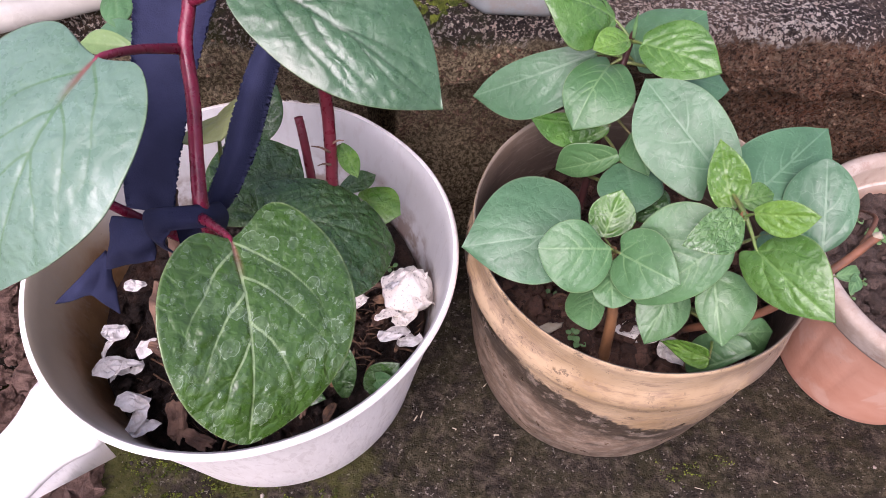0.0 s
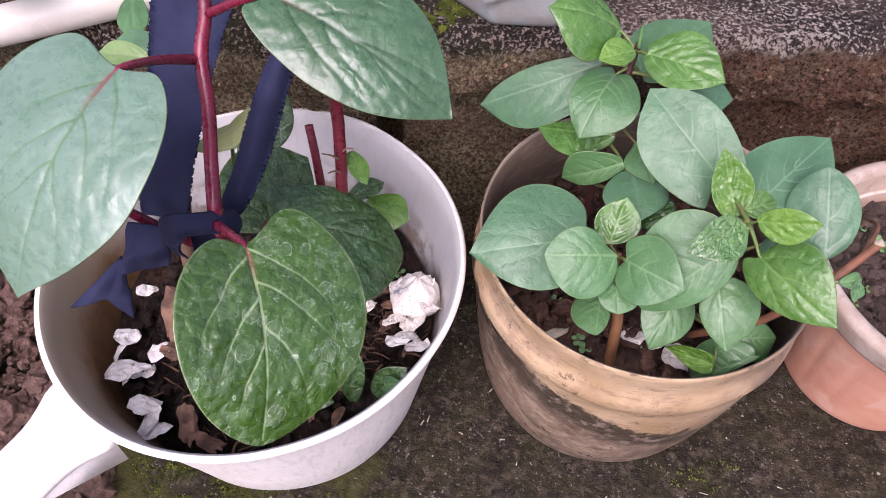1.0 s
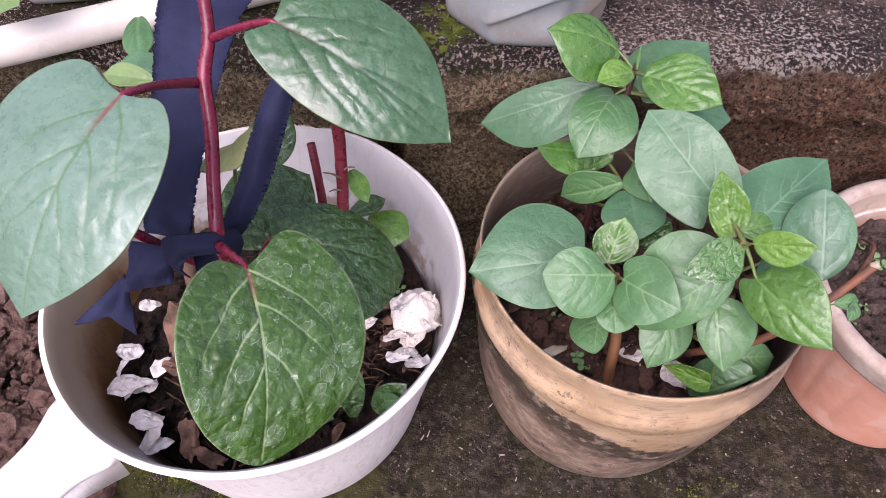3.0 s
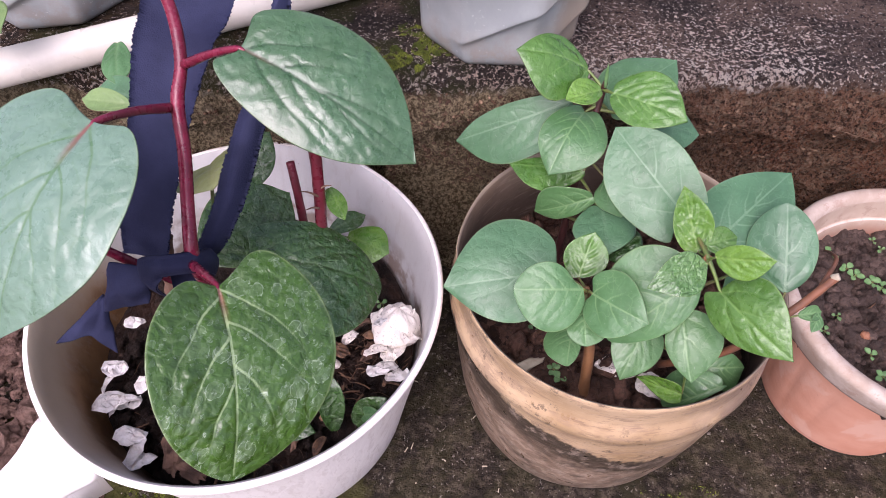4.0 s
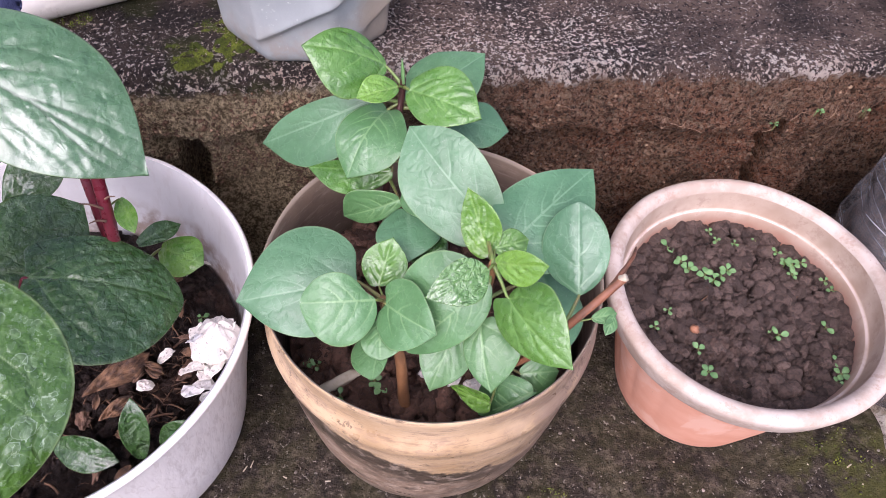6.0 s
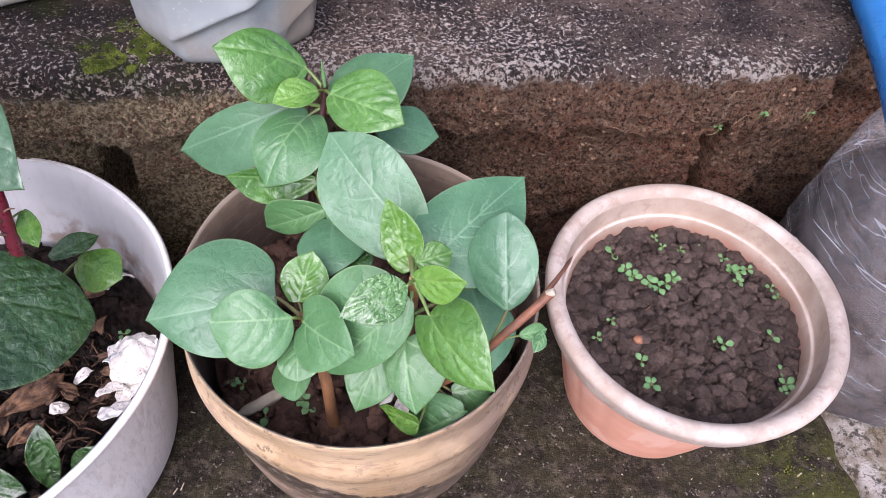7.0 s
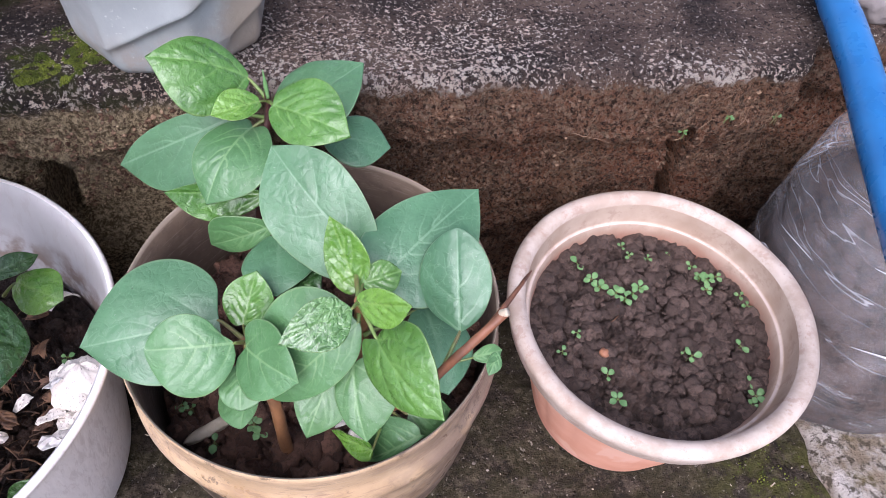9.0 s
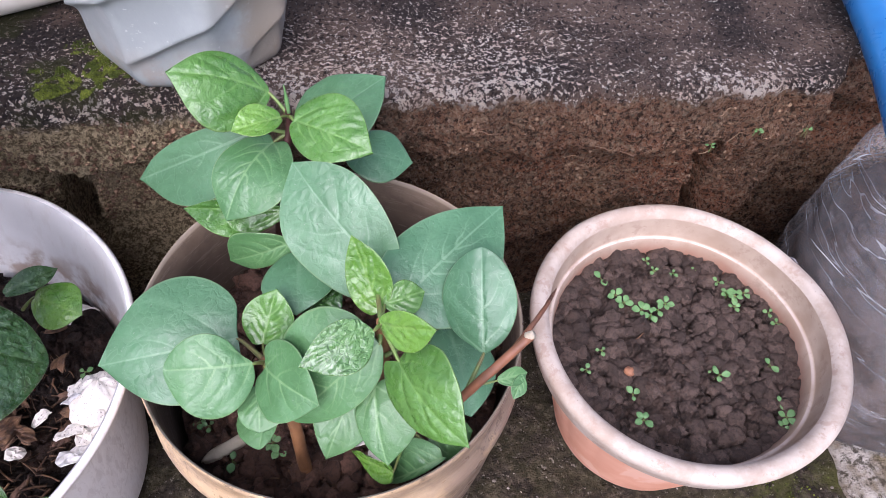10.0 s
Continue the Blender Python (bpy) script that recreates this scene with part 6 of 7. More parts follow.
leaf(bush, "leaf", (0.250, 0.335, 0.300), (0.262, 0.280, 0.272), 0.052, (0.25, -0.45, 0.85), LEAF_BLUE, 0.08, -0.05, 0.0, 0.0007, 0.50, 0.55, 0.08, petiole=(0.206, 0.315, 0.30), seed=47)
leaf(bush, "leaf", (0.207, 0.322, 0.352), (0.232, 0.330, 0.352), 0.022, (-0.1, -0.5, 0.85), LEAF_LIGHT, 0.06, 0.10, 0.0, 0.0016, 0.46, 0.66, 0.04, petiole=R2, petiole_r=0.001, seed=48)
leaf(bush, "leaf", (0.274, 0.280, 0.325), (0.294, 0.286, 0.321), 0.012, (0.1, -0.5, 0.85), LEAF_MID, 0.06, 0.20, 0.0, 0.0006, 0.46, 0.66, 0.04, petiole=(0.255, 0.277, 0.322), petiole_r=0.0008, seed=49)
leaf(bush, "leaf", (0.290, 0.284, 0.322), (0.283, 0.270, 0.318), 0.010, (0.1, -0.5, 0.85), LEAF_MID, 0.06, 0.20, 0.0, 0.0006, 0.46, 0.66, 0.04, seed=50)
# lower rosette
leaf(bush, "leaf", (0.1082, 0.3393, 0.2918), (0.0147, 0.3313, 0.2792), 0, (-0.0793, -0.4637, 0.8824), LEAF_BLUE, 0.071, -0.092, quilt=0.0006, half=(0.0369, 0.0505), ab=(0.3468, 2.3249, 1.0), lobes=(0.0233, 0.062), pairs=2, reach=0.45, res=(130, 101), petiole=R1, petiole_r=0.0015, label="largest blue-green leaf hanging over the bucket's rim", seed=51, wave=0.035)
leaf(bush, "leaf", (0.1232, 0.3085, 0.3122), (0.069, 0.306, 0.3147), 0, (0.0653, -0.587, 0.807), LEAF_MID, 0.105, -0.051, quilt=0.0006, half=(0.0325, 0.0214), ab=(0.5729, 0.9704, 0.58), lobes=(0.0477, -0.1344), pairs=3, reach=0.36, res=(77, 67), petiole=R1, seed=52, wave=0.035)
leaf(bush, "leaf", (0.1248, 0.3332, 0.2926), (0.1365, 0.3591, 0.32), 0, (-0.2224, -0.6594, 0.7182), LEAF_LIGHT, -0.038, 0.086, quilt=0.0012, half=(0.018, 0.0177), ab=(0.5119, 2.2075, 1.0), lobes=(0.0888, -0.036), pairs=4, reach=0.39, res=(56, 45), petiole=R1, petiole_r=0.001, seed=53, wave=0.035)
leaf(bush, "leaf", (0.1301, 0.3075, 0.3086), (0.165, 0.273, 0.3208), 0, (-0.6369, -0.4169, 0.6484), LEAF_MID, 0.091, 0.029, quilt=0.0006, half=(0.0264, 0.0252), ab=(0.4161, 2.3542, 1.0), lobes=(0.1449, 0.115), pairs=2, reach=0.42, res=(72, 65), petiole=R1, seed=54, wave=0.035)
leaf(bush, "leaf", (0.1258, 0.3019, 0.2929), (0.1253, 0.2736, 0.2862), 0, (-0.0852, -0.2277, 0.97), LEAF_MID, 0.065, -0.039, quilt=0.0006, half=(0.0173, 0.0143), ab=(0.5549, 1.6075, 0.58), lobes=(0.0795, 0.0811), pairs=3, reach=0.45, res=(41, 39), petiole=R1, petiole_r=0.001, seed=55, wave=0.035)
leaf(bush, "leaf", (0.127, 0.323, 0.2433), (0.1176, 0.2806, 0.2412), 0, (-0.1902, -0.0078, 0.9817), LEAF_MID, 0.059, -0.058, quilt=0.0006, half=(0.0093, 0.0226), ab=(0.5568, 1.6088, 0.58), lobes=(0.082, 0.078), pairs=4, reach=0.36, res=(62, 39), petiole=(0.138, 0.307, 0.245), petiole_r=0.001, seed=56, wave=0.035)

shell_piece("eggshell", [((0.172, 0.322, 0.177), 0.018, (-20, 0, 20), 0.1), ((0.184, 0.314, 0.176), 0.013, (-25, 10, 60), 0.1)], "flat white eggshell flake on the reddish soil", SHELL)
shell_piece("eggshell", [((0.200, 0.300, 0.178), 0.014, (-20, 15, 110), 0.1), ((0.206, 0.290, 0.178), 0.010, (-25, 10, 20), 0.1)], "white eggshell sliver on the reddish soil", SHELL)
shell_piece("eggshell", [((0.157, 0.257, 0.177), 0.006, (-20, 15, 110), 0.1)], "tiny white eggshell crumb by the bucket's wall")
# a narrow pale lump added in place of a curled dead leaf
bm = bmesh.new()
blob(bm, (0, 0, 0), 1.0, 12, (1.0, 0.22, 0.16), 3, 0.35)
for v in bm.verts:
    v.co = pose(0.085, 0.311, 0.176, 0, -8, 24) @ (v.co * 0.024)
tagged(part("pale_leaf_lump", bm, STRAW, None), "pale curled dead leaf, shaped as a narrow lump, on the reddish soil", "wood chip")
dry_bits((0.16, 0.36), 0.10, 0.166, 90, 9, "plant_litter", "thin dry fibres on the reddish soil")
for k, (x, y, z, s, h) in enumerate(((0.100, 0.345, 0.171, 0.020, 20), (0.115, 0.338, 0.170, 0.016, 70), (0.255, 0.318, 0.175, 0.020, 100))):
    leaf_ob = leaf(None, "dead_leaf", (x, y, z), (x + s * math.cos(radians(h)), y + s * math.sin(radians(h)), z + 0.004), s * 0.6, (0.1, -0.3, 0.9), DRY, 0.12, 0.3, 0.0, 0.001, seed=60 + k, res=(14, 9))
    tagged(leaf_ob, "dry curled brown leaf on the soil", "dead leaf", "dead leaves")


def seedling(at, size, heading, leaves=2, seed=0):
    """A sprout: a thin stalk and a few round seed leaves."""
    rnd = random.Random(seed)
    ob = thing("seedling", at, "tiny green seedling sprouting from the soil", "seedling", "seedlings")
    top = (at[0] + rnd.uniform(-0.002, 0.002), at[1] + rnd.uniform(-0.002, 0.002), at[2] + size * 0.9)
    tube("stalk", [(at[0], at[1], at[2] - 0.006), ((at[0] + top[0]) / 2 + 0.001, (at[1] + top[1]) / 2, (at[2] + top[2]) / 2), top], [0.0006, 0.0006, 0.0005], STEM_GREEN, ob, 6, 6)
    for k in range(leaves):
        h = radians(heading + 360 * k / leaves + rnd.uniform(-25, 25))
        ln = size * rnd.uniform(0.60, 1.0)
        d = (math.cos(h), math.sin(h))
        b = (top[0] + d[0] * 0.0015, top[1] + d[1] * 0.0015, top[2])
        leaf(ob, "leaf", b, (b[0] + d[0] * ln, b[1] + d[1] * ln, b[2] + ln * rnd.uniform(0.0, 0.3)), ln * 0.82, (0, -0.15, 1), SEEDLING, 0.08, 0.1, 0, 0.0, 0.52, 0.5, 0.02, res=(9, 7), petiole=top, petiole_r=0.0004, seed=seed * 5 + k)
    return ob


# ---- terracotta pot ----
TX, TY, TH = 0.4615, 0.3695, 0.220
TFOOT = (0.478, 0.389)


def build_terracotta():
    pot = thing("terracotta_pot", (TFOOT[0], TFOOT[1], 0), "faded terracotta plastic pot with a pale rolled rim", "pot", "plant pots")
    flutes = 18
    outer = [(0.0, 0.002), (0.0855, 0.002), (0.0868, 0.004), (0.089, 0.016), (0.097, 0.06), (0.1068, 0.12), (0.1156, 0.172), (0.1181, 0.186), (0.1250, 0.188), (0.1289, 0.190), (0.1308, 0.195), (0.1325, 0.206), (0.1338, 0.214), (0.1333, 0.2185), (0.1308, 0.2215), (0.1268, 0.2226), (0.1228, 0.2220), (0.1195, 0.2195), (0.1175, 0.2155)]
    inner = [(0.1175, 0.2155), (0.1165, 0.206), (0.1150, 0.1925), (0.1145, 0.1914), (0.1128, 0.1908), (0.1121, 0.1900), (0.1113, 0.1880), (0.1100, 0.18), (0.1058, 0.15), (0.084, 0.02), (0.0, 0.012)]

    def fluted(a, z):
        if 0.03 < z < 0.175:
            return 1 - 0.020 * max(0.0, math.sin(a * flutes + z * 9)) ** 3 * math.sin((z - 0.03) / 0.145 * math.pi)
        return 1.0

    lathe("body", outer, TFOOT, (TX, TY), TH, TERRA, pot, 180, 0.010, 15.0, fluted)
    lathe("inside", inner, TFOOT, (TX, TY), TH, TERRA_IN, pot, 144, 0.010, 15.0, label="bleached inner wall with a moulded ring, its edge highlight coloured in")
    return pot


build_terracotta()
soil_disc("potting_soil", (0.4650, 0.3735), 0.1110, 0.1655, SOIL, "dark crumbly garden soil inside the terracotta pot", 0.0115, 0.0110, (-0.01, 0.0), 130, 0.0, 8.0)
S = 0.172
for k, (x, y, s, h, n) in enumerate(((0.415, 0.448, 0.0085, 110, 2), (0.423, 0.430, 0.008, 20, 4), (0.430, 0.420, 0.008, 70, 4), (0.441, 0.412, 0.009, 10, 4), (0.449, 0.405, 0.008, 60, 3), (0.458, 0.412, 0.007, 40, 3), (0.467, 0.416, 0.007, 0, 4),
                                     (0.465, 0.467, 0.005, 30, 3), (0.470, 0.455, 0.005, 0, 3), (0.487, 0.452, 0.005, 60, 3), (0.508, 0.455, 0.004, 20, 3),
                                     (0.525, 0.440, 0.006, 100, 3), (0.530, 0.424, 0.0075, 20, 4), (0.538, 0.420, 0.008, 70, 4), (0.533, 0.412, 0.007, 0, 4), (0.545, 0.426, 0.007, 45, 3),
                                     (0.562, 0.402, 0.006, 30, 3), (0.567, 0.392, 0.006, 80, 3), (0.542, 0.350, 0.0075, 130, 2), (0.493, 0.344, 0.0075, 120, 3), (0.490, 0.350, 0.005, 10, 2),
                                     (0.541, 0.314, 0.005, 90, 2), (0.538, 0.300, 0.008, 40, 4), (0.534, 0.294, 0.006, 0, 3), (0.412, 0.330, 0.007, 130, 3), (0.415, 0.308, 0.008, 40, 4), (0.379, 0.356, 0.006, 60, 3), (0.399, 0.374, 0.005, 30, 3), (0.378, 0.401, 0.004, 0, 3))):
    seedling((x, y, S), s, h, n, 100 + k)
for k, (x, y, z, s, h, n) in enumerate(((0.119, 0.312, 0.162, 0.009, 20, 5), (0.124, 0.306, 0.162, 0.008, 60, 4), (0.101, 0.354, 0.160, 0.007, 20, 4), (0.089, 0.297, 0.162, 0.009, 80, 2), (0.058, 0.336, 0.160, 0.006, 10, 4), (0.066, 0.330, 0.160, 0.005, 50, 3), (-0.048, 0.40, 0.142, 0.006, 10, 3), (-0.042, 0.388, 0.142, 0.005, 40, 2))):
    seedling((x, y, z + (0.007 if x > 0 else 0)), s, h, n, 200 + k)
bm = bmesh.new()
blob(bm, (0.4165, 0.3520, 0.1775), 0.0046, 2, (1, 1.1, 0.7), 2, 0.3)
tagged(part("pebble", bm, PEBBLE, None, smooth=False), "small orange pebble on the dark soil", "pebble")
rnd = random.Random(4)
specs = []
for k in range(2600):
    r, a = 0.110 * math.sqrt(rnd.random()), rnd.uniform(0, 6.28)
    if k % 6 == 0:
        r = rnd.uniform(0.100, 0.1085)
    specs.append(((0.4650 + r * math.cos(a), 0.3735 + r * math.sin(a), 0.1685 + rnd.uniform(0, 0.004)), 0.0010 + 0.0080 * rnd.random() ** 3.6))
tagged(crumbs("soil_crumbs", specs, CRUMB, 0.9, 0.6), "loose crumbs of dark soil", "soil", kind="stuff")
dry_bits((0.4655, 0.3695), 0.10, 0.171, 6, 12, "plant_litter", "a few pale fibres on the dark soil")

# ---- on the step ----
def swirl_pot(at, turn, name_label):
    """A square-shouldered plastic pot with slanting moulded folds."""
    pot = thing("grey_pot", (at[0], at[1], 0.342), name_label, "pot", "grey pots on the step")
    pot.rotation_euler = (0, 0, radians(turn))
    bpy.context.view_layer.update()
    seg = 288

    def ring(rad, z, inside=False):
        out = []
        for j in range(seg):
            a = 2 * math.pi * j / seg
            side = (a + math.pi / 8) % (math.pi / 4) - math.pi / 8
            flat = math.cos(math.pi / 8) / math.cos(side)
            f = min(max((z - 0.010) / 0.03, 0), 1)
            turn_by = ((a * 5 - z * 112) / (2 * math.pi) + 0.95) % 1.0
            ledge = turn_by / 0.86 if turn_by < 0.86 else (1 - turn_by) / 0.14
            k = rad * min(flat, 0.984 + 0.25 * (flat - 0.984)) + 0.0060 * f * (ledge ** 2.5 - 0.5)
            c = Vector((k * math.cos(a), k * math.sin(a), z))
            out.append(pot.matrix_world @ c)
        return out

    zs = [0.0012, 0.003, 0.007, 0.012, 0.018] + list(np.linspace(0.026, 0.150, 64)) + [0.153, 0.156, 0.156]
    rs = [0.070, 0.075, 0.0775, 0.0790, 0.0800] + list(np.linspace(0.081, 0.100, 64)) + [0.106, 0.105, 0.100]
    verts = [v for r, z in zip(rs, zs) for v in ring(r, z)]
    faces = grid_faces(len(zs), seg, True)
    verts.append(pot.matrix_world @ Vector((0, 0, 0.0012)))
    faces += [(len(verts) - 1, (j + 1) % seg, j) for j in range(seg)]
    mesh_object("body", verts, faces, GREY_POT, pot)
    zi = list(np.linspace(0.156, 0.05, 12))
    verts = [v for z in zi for v in ring(0.098 - (0.156 - z) * 0.20, z)]
    verts.append(pot.matrix_world @ Vector((0, 0, 0.05)))
    n = len(verts) - 1
    faces = [tuple(reversed(f)) for f in grid_faces(len(zi), seg, True)]
    faces += [(n, (len(zi) - 1) * seg + j, (len(zi) - 1) * seg + (j + 1) % seg) for j in range(seg)]
    mesh_object("inside", verts, faces, GREY_POT, pot)
    return pot


swirl_pot((0.064, 0.604), -2, "pale grey plastic pot with slanting folds on the step")
swirl_pot((-0.380, 0.652), 10, "pale grey folded plastic pot on the step behind the pipe")

pipe = tube("water_pipe", [(-0.80, 0.308, 0.3588), (-0.387, 0.500, 0.3588), (-0.277, 0.552, 0.3588), (-0.167, 0.604, 0.3588), (0.00, 0.684, 0.3588)], [0.0166] * 5, PVC, None, 28, 30)
tagged(pipe, "white plastic water pipe lying across the step", "pipe")
hose = tube("blue_pipe", [(0.71, 0.90, 0.366), (0.655, 0.63, 0.366), (0.631, 0.523, 0.366), (0.606, 0.43, 0.362), (0.588, 0.36, 0.358), (0.57, 0.25, 0.335), (0.56, 0.12, 0.25), (0.56, 0.02, 0.10), (0.56, -0.08, 0.021), (0.56, -0.30, 0.021)], [0.0158] * 10, BLUE_PIPE, None, 28, 90)
tagged(hose, "bright blue plastic water pipe resting over the step", "pipe")


def stone(at, size, squash, seed, label, material=STONE):
    bm = bmesh.new()
    blob(bm, at, size, seed, squash, 4, 0.28)
    return tagged(part("stone", bm, material, None), label, "stone", "loose stones")


stone((0.715, 0.615, 0.362), 0.035, (1.1, 1.0, 0.75), 4, "rounded grey stone on the step")

# ---- bag of soil ----
def build_bag():
    bag = thing("soil_bag", (0.75, 0.43, 0.012), "clear creased plastic bag filled with dark soil", "bag")

    def sheet(name, grow, top, mat, wob, label):
        verts = []
        n, seg = 44, 96
        for i in range(n):
            f = i / (n - 1)
            z = 0.014 + f * top
            r = (0.118 + 0.012 * math.sin(min(f * 1.6, 1) * math.pi)) * (1 - 0.30 * max(0, (f - 0.55) / 0.45) ** 1.6) + grow
            if i == 0:
                r *= 0.93
            for j in range(seg):
                a = 2 * math.pi * j / seg
                q = Vector((math.cos(a) * 3, math.sin(a) * 3, z * 26))
                k = r + wob * noise.noise(q) + wob * 0.5 * noise.noise(Vector((a * 2, 0, z * 70 + a * 3)))
                verts.append((0.75 + k * math.cos(a) - 0.02 * f, 0.43 + k * math.sin(a) + 0.03 * f * f, z + 0.004 * noise.noise(q * 2)))
        faces = grid_faces(n, seg, True)
        verts += [(0.75, 0.43, 0.014), (0.73, 0.46, 0.014 + top + 0.002)]
        a = len(verts) - 2
        faces += [(a, (j + 1) % seg, j) for j in range(seg)]
        if top < 0.24:
            k = (n - 1) * seg
            faces += [(a + 1, k + j, k + (j + 1) % seg) for j in range(seg)]
        return mesh_object(name, verts, faces, mat, bag, label=label)

    sheet("soil_fill", -0.004, 0.215, SOIL, 0.004, "dark soil packed in the bag")
    sheet("plastic_film", 0.002, 0.325, BAG, 0.006, "thin clear creased plastic")
    # highlights along the film's folds, added as thin white tubes
    rnd = random.Random(5)
    for k in range(7):
        z, a0, ln = rnd.uniform(0.03, 0.27), rnd.uniform(2.7, 4.4), rnd.uniform(0.12, 0.50)
        line = []
        for q in np.linspace(0, 1, 7):
            f = (z - 0.014) / 0.325
            r = (0.118 + 0.012 * math.sin(min(f * 1.6, 1) * math.pi)) * (1 - 0.30 * max(0, (f - 0.55) / 0.45) ** 1.6) + 0.006
            a = a0 + ln * q
            line.append((0.75 + r * math.cos(a) - 0.02 * f, 0.43 + r * math.sin(a) + 0.03 * f * f, z + 0.012 * (q - 0.5) * (1 if z > 0.12 else -1) + 0.0012 * math.sin(q * 5 + k)))
        tube("crease", line, [0.0002, rnd.uniform(0.0005, 0.0010), 0.0002], FOLD_GLINT, bag, 6, 16)
    return bag


build_bag()


def build_slab():
    """A low pale concrete patch, ragged along its edge."""
    bm = bmesh.new()
    nx, ny = 60, 50
    rows = []
    for i in range(nx):
        row = []
        for j in range(ny):
            f, y = i / (nx - 1), -0.25 + 0.62 * j / (ny - 1)
            edge = 0.683 + 0.012 * noise.noise(Vector((y * 22, 0, 2))) + 0.05 * max(0.0, 0.18 - y)
            x = edge + (1.25 - edge) * f ** 1.6
            z = 0.013 * min(1.0, f * 14 + 0.0) + 0.003 * noise.noise(Vector((x * 40, y * 40, 1))) + 0.002 * noise.noise(Vector((x * 120, y * 120, 1)))
            row.append(bm.verts.new((x, y, z - 0.003 * (f == 0))))
        rows.append(row)
    for p, q in zip(rows, rows[1:]):
        for j in range(ny - 1):
            bm.faces.new((p[j], q[j], q[j + 1], p[j + 1]))
    return tagged(part("pavement", bm, PALE_CONCRETE, None), "pale rough concrete patch beside the pots", "concrete patch", kind="structure")


build_slab()

# ---- loose stuff on the ground ----
rnd = random.Random(8)
specs = []
for k in range(3000):
    x, y = rnd.uniform(-0.70, -0.345), rnd.uniform(0.10, 0.56)
    away = (x + 0.345) / -0.355
    if math.hypot(x - WX, y - WY) > 0.180:
        specs.append(((x, y, 0.004 + 0.05 * rnd.random() * away), 0.0015 + 0.015 * rnd.random() ** 4))
tagged(crumbs("soil_clods", specs, SOIL_HEAP, 0.75, 0.95, False), "heap of brown dry soil clods beside the white pot", "soil", kind="stuff")

bm = bmesh.new()
rnd = random.Random(18)
for k in range(64):
    x, y = rnd.uniform(-0.35, 0.66), rnd.uniform(0.16, 0.40)
    ln, w, h = 0.002 + 0.007 * rnd.random() ** 2, rnd.uniform(0.0003, 0.0008), rnd.uniform(0, 3.14)
    c, s = math.cos(h), math.sin(h)
    z = 0.003
    q = [bm.verts.new((x + c * ln * a - s * w * b, y + s * ln * a + c * w * b, z + (0.0008 if b == 0 else 0))) for a, b in ((-0.5, 1), (-0.5, -1), (0.5, -1), (0.5, 1), (-0.4, 0), (0.4, 0))]
    for f in ((0, 1, 4), (1, 2, 5, 4), (2, 3, 5), (3, 0, 4, 5)):
        bm.faces.new([q[i] for i in f])
tagged(part("straw_bits", bm, STRAW, None), "scattered pale straw bits on the concrete", "straw", kind="stuff")


def moss_patch(name, spots, level_at, label):
    """Short dense moss in ragged cushions."""
    rnd = random.Random(31)
    bm = bmesh.new()
    for cx, cy, rx, ry, count in spots:
        for k in range(count):
            r, a = math.sqrt(rnd.random()), rnd.uniform(0, 6.28)
            x, y = cx + rx * r * math.cos(a), cy + ry * r * math.sin(a)
            if noise.noise(Vector((x * 55, y * 55, 2))) < -0.30 + 0.50 * r:
                continue
            if noise.noise(Vector((x * 160, y * 160, 8))) < -0.12:
                continue
            level = level_at(x, y)
            h = rnd.uniform(0.0005, 0.0018)
            w = rnd.uniform(0.0007, 0.0015)
            tilt = (rnd.uniform(-0.5, 0.5) * h, rnd.uniform(-0.5, 0.5) * h)
            o = rnd.uniform(0, 6.28)
            foot = [bm.verts.new((x + w * math.cos(o + i * 2.094), y + w * math.sin(o + i * 2.094), level - 0.001)) for i in range(3)]
            tip = bm.verts.new((x + tilt[0], y + tilt[1], level + h))
            for i in range(3):
                bm.faces.new((foot[i], foot[(i + 1) % 3], tip))
    return tagged(part(name, bm, MOSS, None, smooth=False), label, "moss", kind="stuff")


moss_patch("moss", [(-0.028, 0.552, 0.026, 0.032, 6500), (0.004, 0.562, 0.024, 0.026, 5500), (-0.01, 0.585, 0.03, 0.018, 1800), (-0.05, 0.56, 0.01, 0.02, 800), (-0.16, 0.60, 0.03, 0.02, 900)], step_top, "yellow-green moss cushion on the step")
moss_patch("moss", [(-0.30, 0.235, 0.06, 0.03, 1500), (-0.22, 0.21, 0.07, 0.025, 1500), (-0.10, 0.205, 0.06, 0.02, 700), (0.63, 0.28, 0.05, 0.04, 300), (0.27, 0.25, 0.05, 0.02, 400)], lambda x, y: 0.002, "thin moss on the damp concrete")


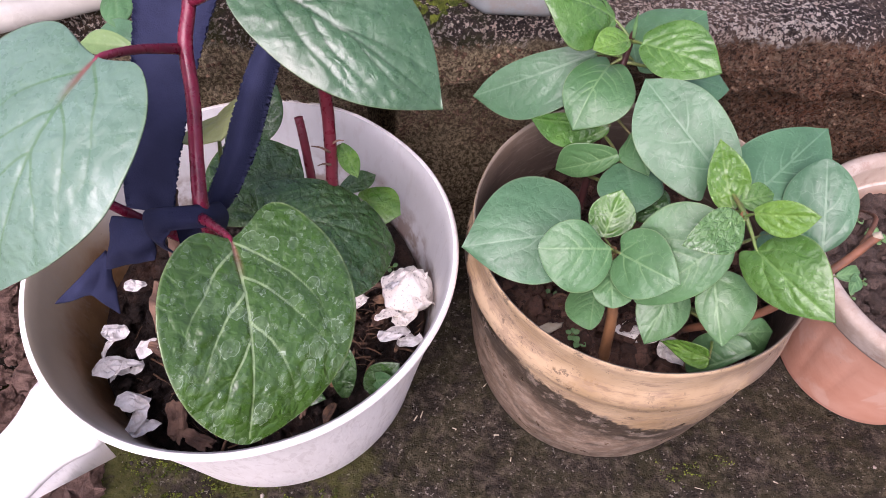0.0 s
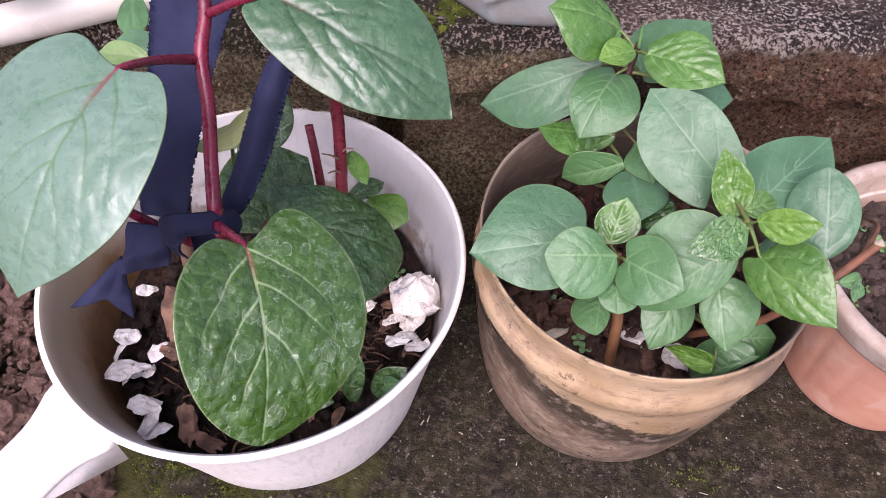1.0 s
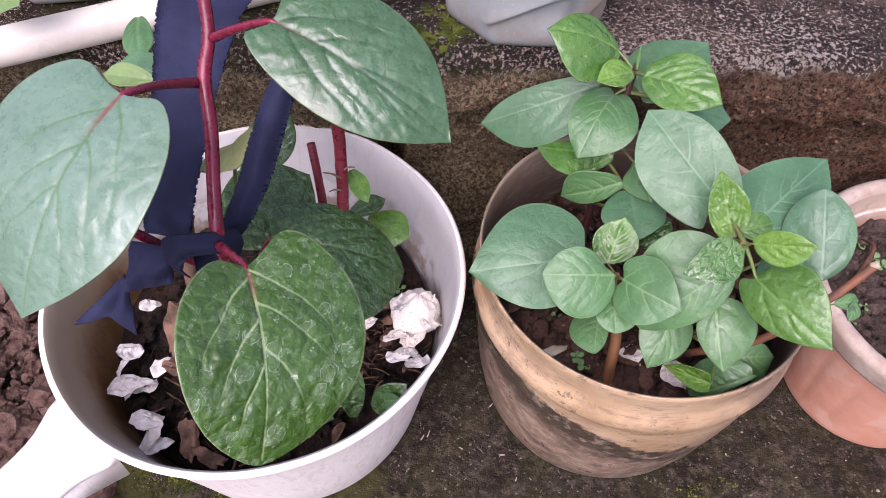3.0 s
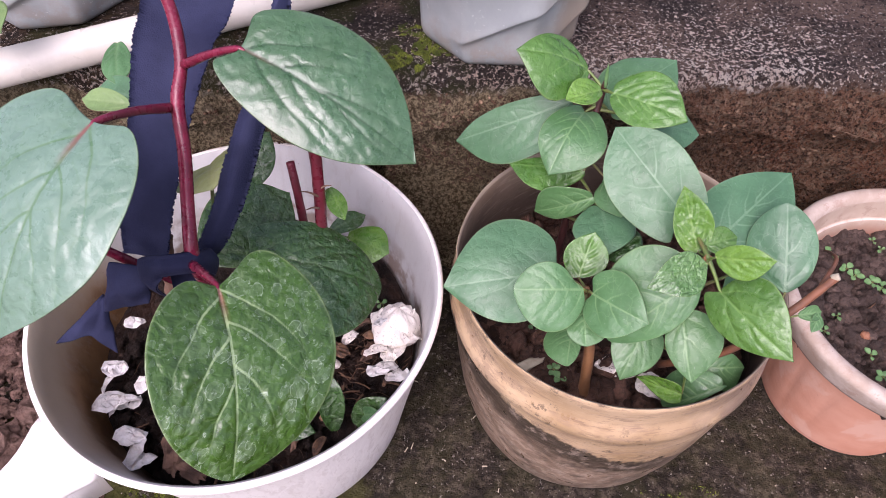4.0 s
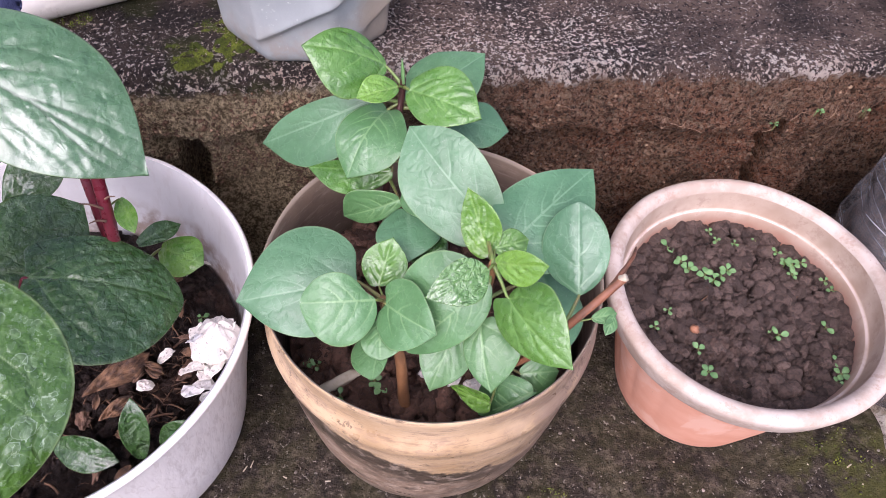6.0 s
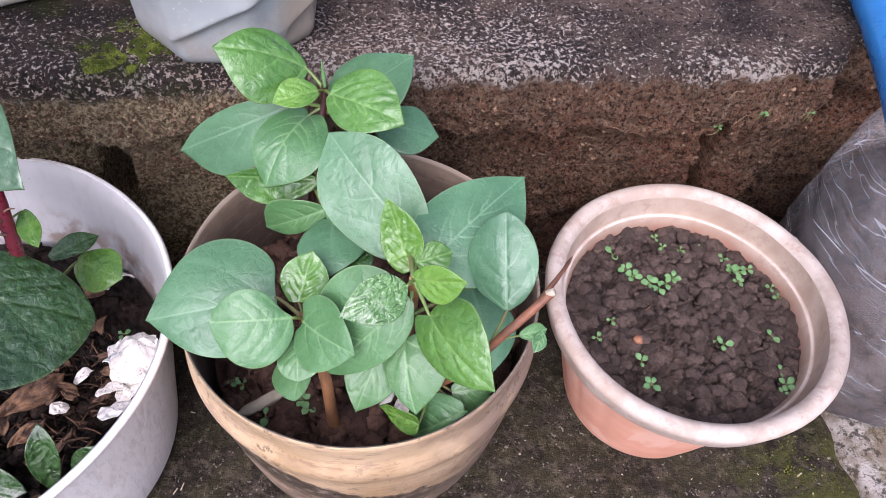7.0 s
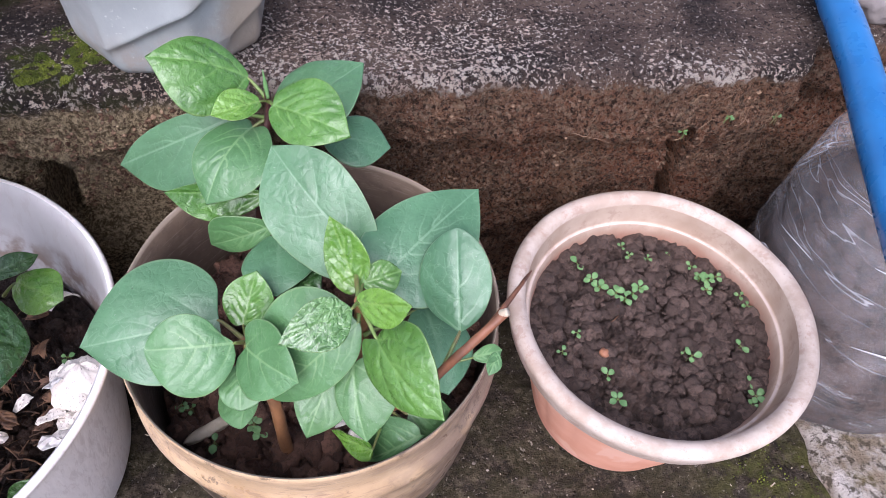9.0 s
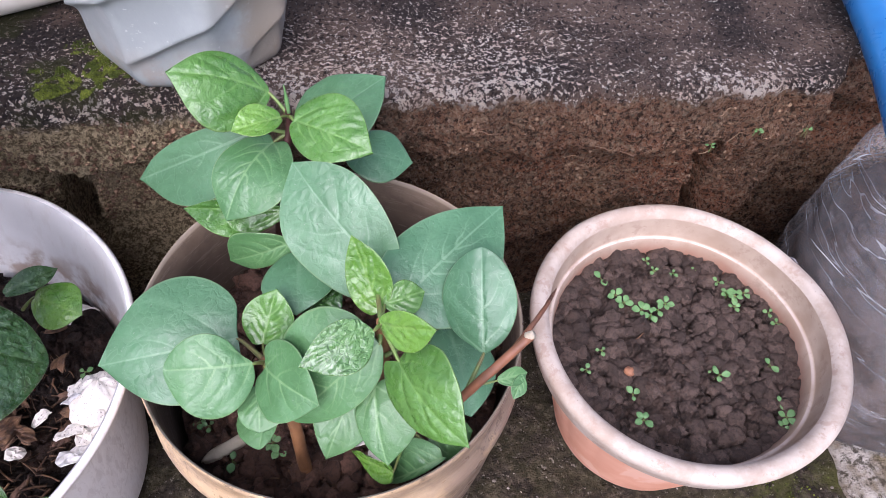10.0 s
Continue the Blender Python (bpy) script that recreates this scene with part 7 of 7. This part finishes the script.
# ---- crumbs and roots on the step's front, grit on the ground ----
rnd = random.Random(41)
specs = []
for k in range(6500):
    x, z = rnd.uniform(-0.34, 0.68) if rnd.random() < 0.6 else rnd.uniform(-0.15, 0.22), rnd.uniform(0.16, 0.322)
    if noise.noise(Vector((x * 13, z * 26, 5))) > -0.15:
        specs.append((on_face(x, z), 0.0005 + 0.0018 * rnd.random() ** 3.0))
tagged(crumbs("earth_crumbs", specs, FACE_CRUMB, 0.8, 0.7), "brown earth crumbs stuck on the step's front", "earth", kind="stuff")

verts, faces = [], []
for k in range(90):
    x, z = rnd.uniform(-0.32, 0.68), rnd.uniform(0.20, 0.318)
    if rnd.random() < 0.45:
        x = rnd.uniform(0.40, 0.66)
    heading, n = rnd.uniform(0, 6.28), rnd.randint(5, 11)
    thick = rnd.uniform(0.0002, 0.00045)
    for i in range(n):
        p = on_face(x, z)
        b = len(verts)
        side = Vector((-math.sin(heading), 0, math.cos(heading))) * thick
        lift = -0.0006 - 0.0012 * math.sin(i / n * 3.14)
        verts += [p + side + Vector((0, lift, 0)), p - side + Vector((0, lift, 0)), p + Vector((0, lift - thick * 1.6, 0))]
        if i:
            for j in range(3):
                faces.append((b - 3 + j, b - 3 + (j + 1) % 3, b + (j + 1) % 3, b + j))
        heading += rnd.uniform(-0.6, 0.6)
        x += math.cos(heading) * 0.003
        z = min(max(z + math.sin(heading) * 0.003, 0.16), 0.322)
tagged(mesh_object("rootlets", verts, faces, ROOTLET), "fine pale rootlets creeping over the step's front", "roots", kind="stuff")

for k, (x, z) in enumerate(((0.545, 0.292), (0.551, 0.290), (0.592, 0.290), (0.598, 0.287), (0.508, 0.278))):
    p = on_face(x, z)
    seedling((p.x, p.y - 0.001, p.z), 0.0045, 40 * k, 3, 300 + k)

specs = []
for k in range(420):
    x, y = rnd.uniform(-0.36, 0.68), rnd.uniform(0.14, 0.50)
    specs.append(((x, y, 0.0012), 0.0004 + 0.0018 * rnd.random() ** 3.5))
tagged(crumbs("ground_grit", specs, GRIT, 0.7, 0.6), "loose grit scattered over the dark concrete", "grit", kind="stuff")
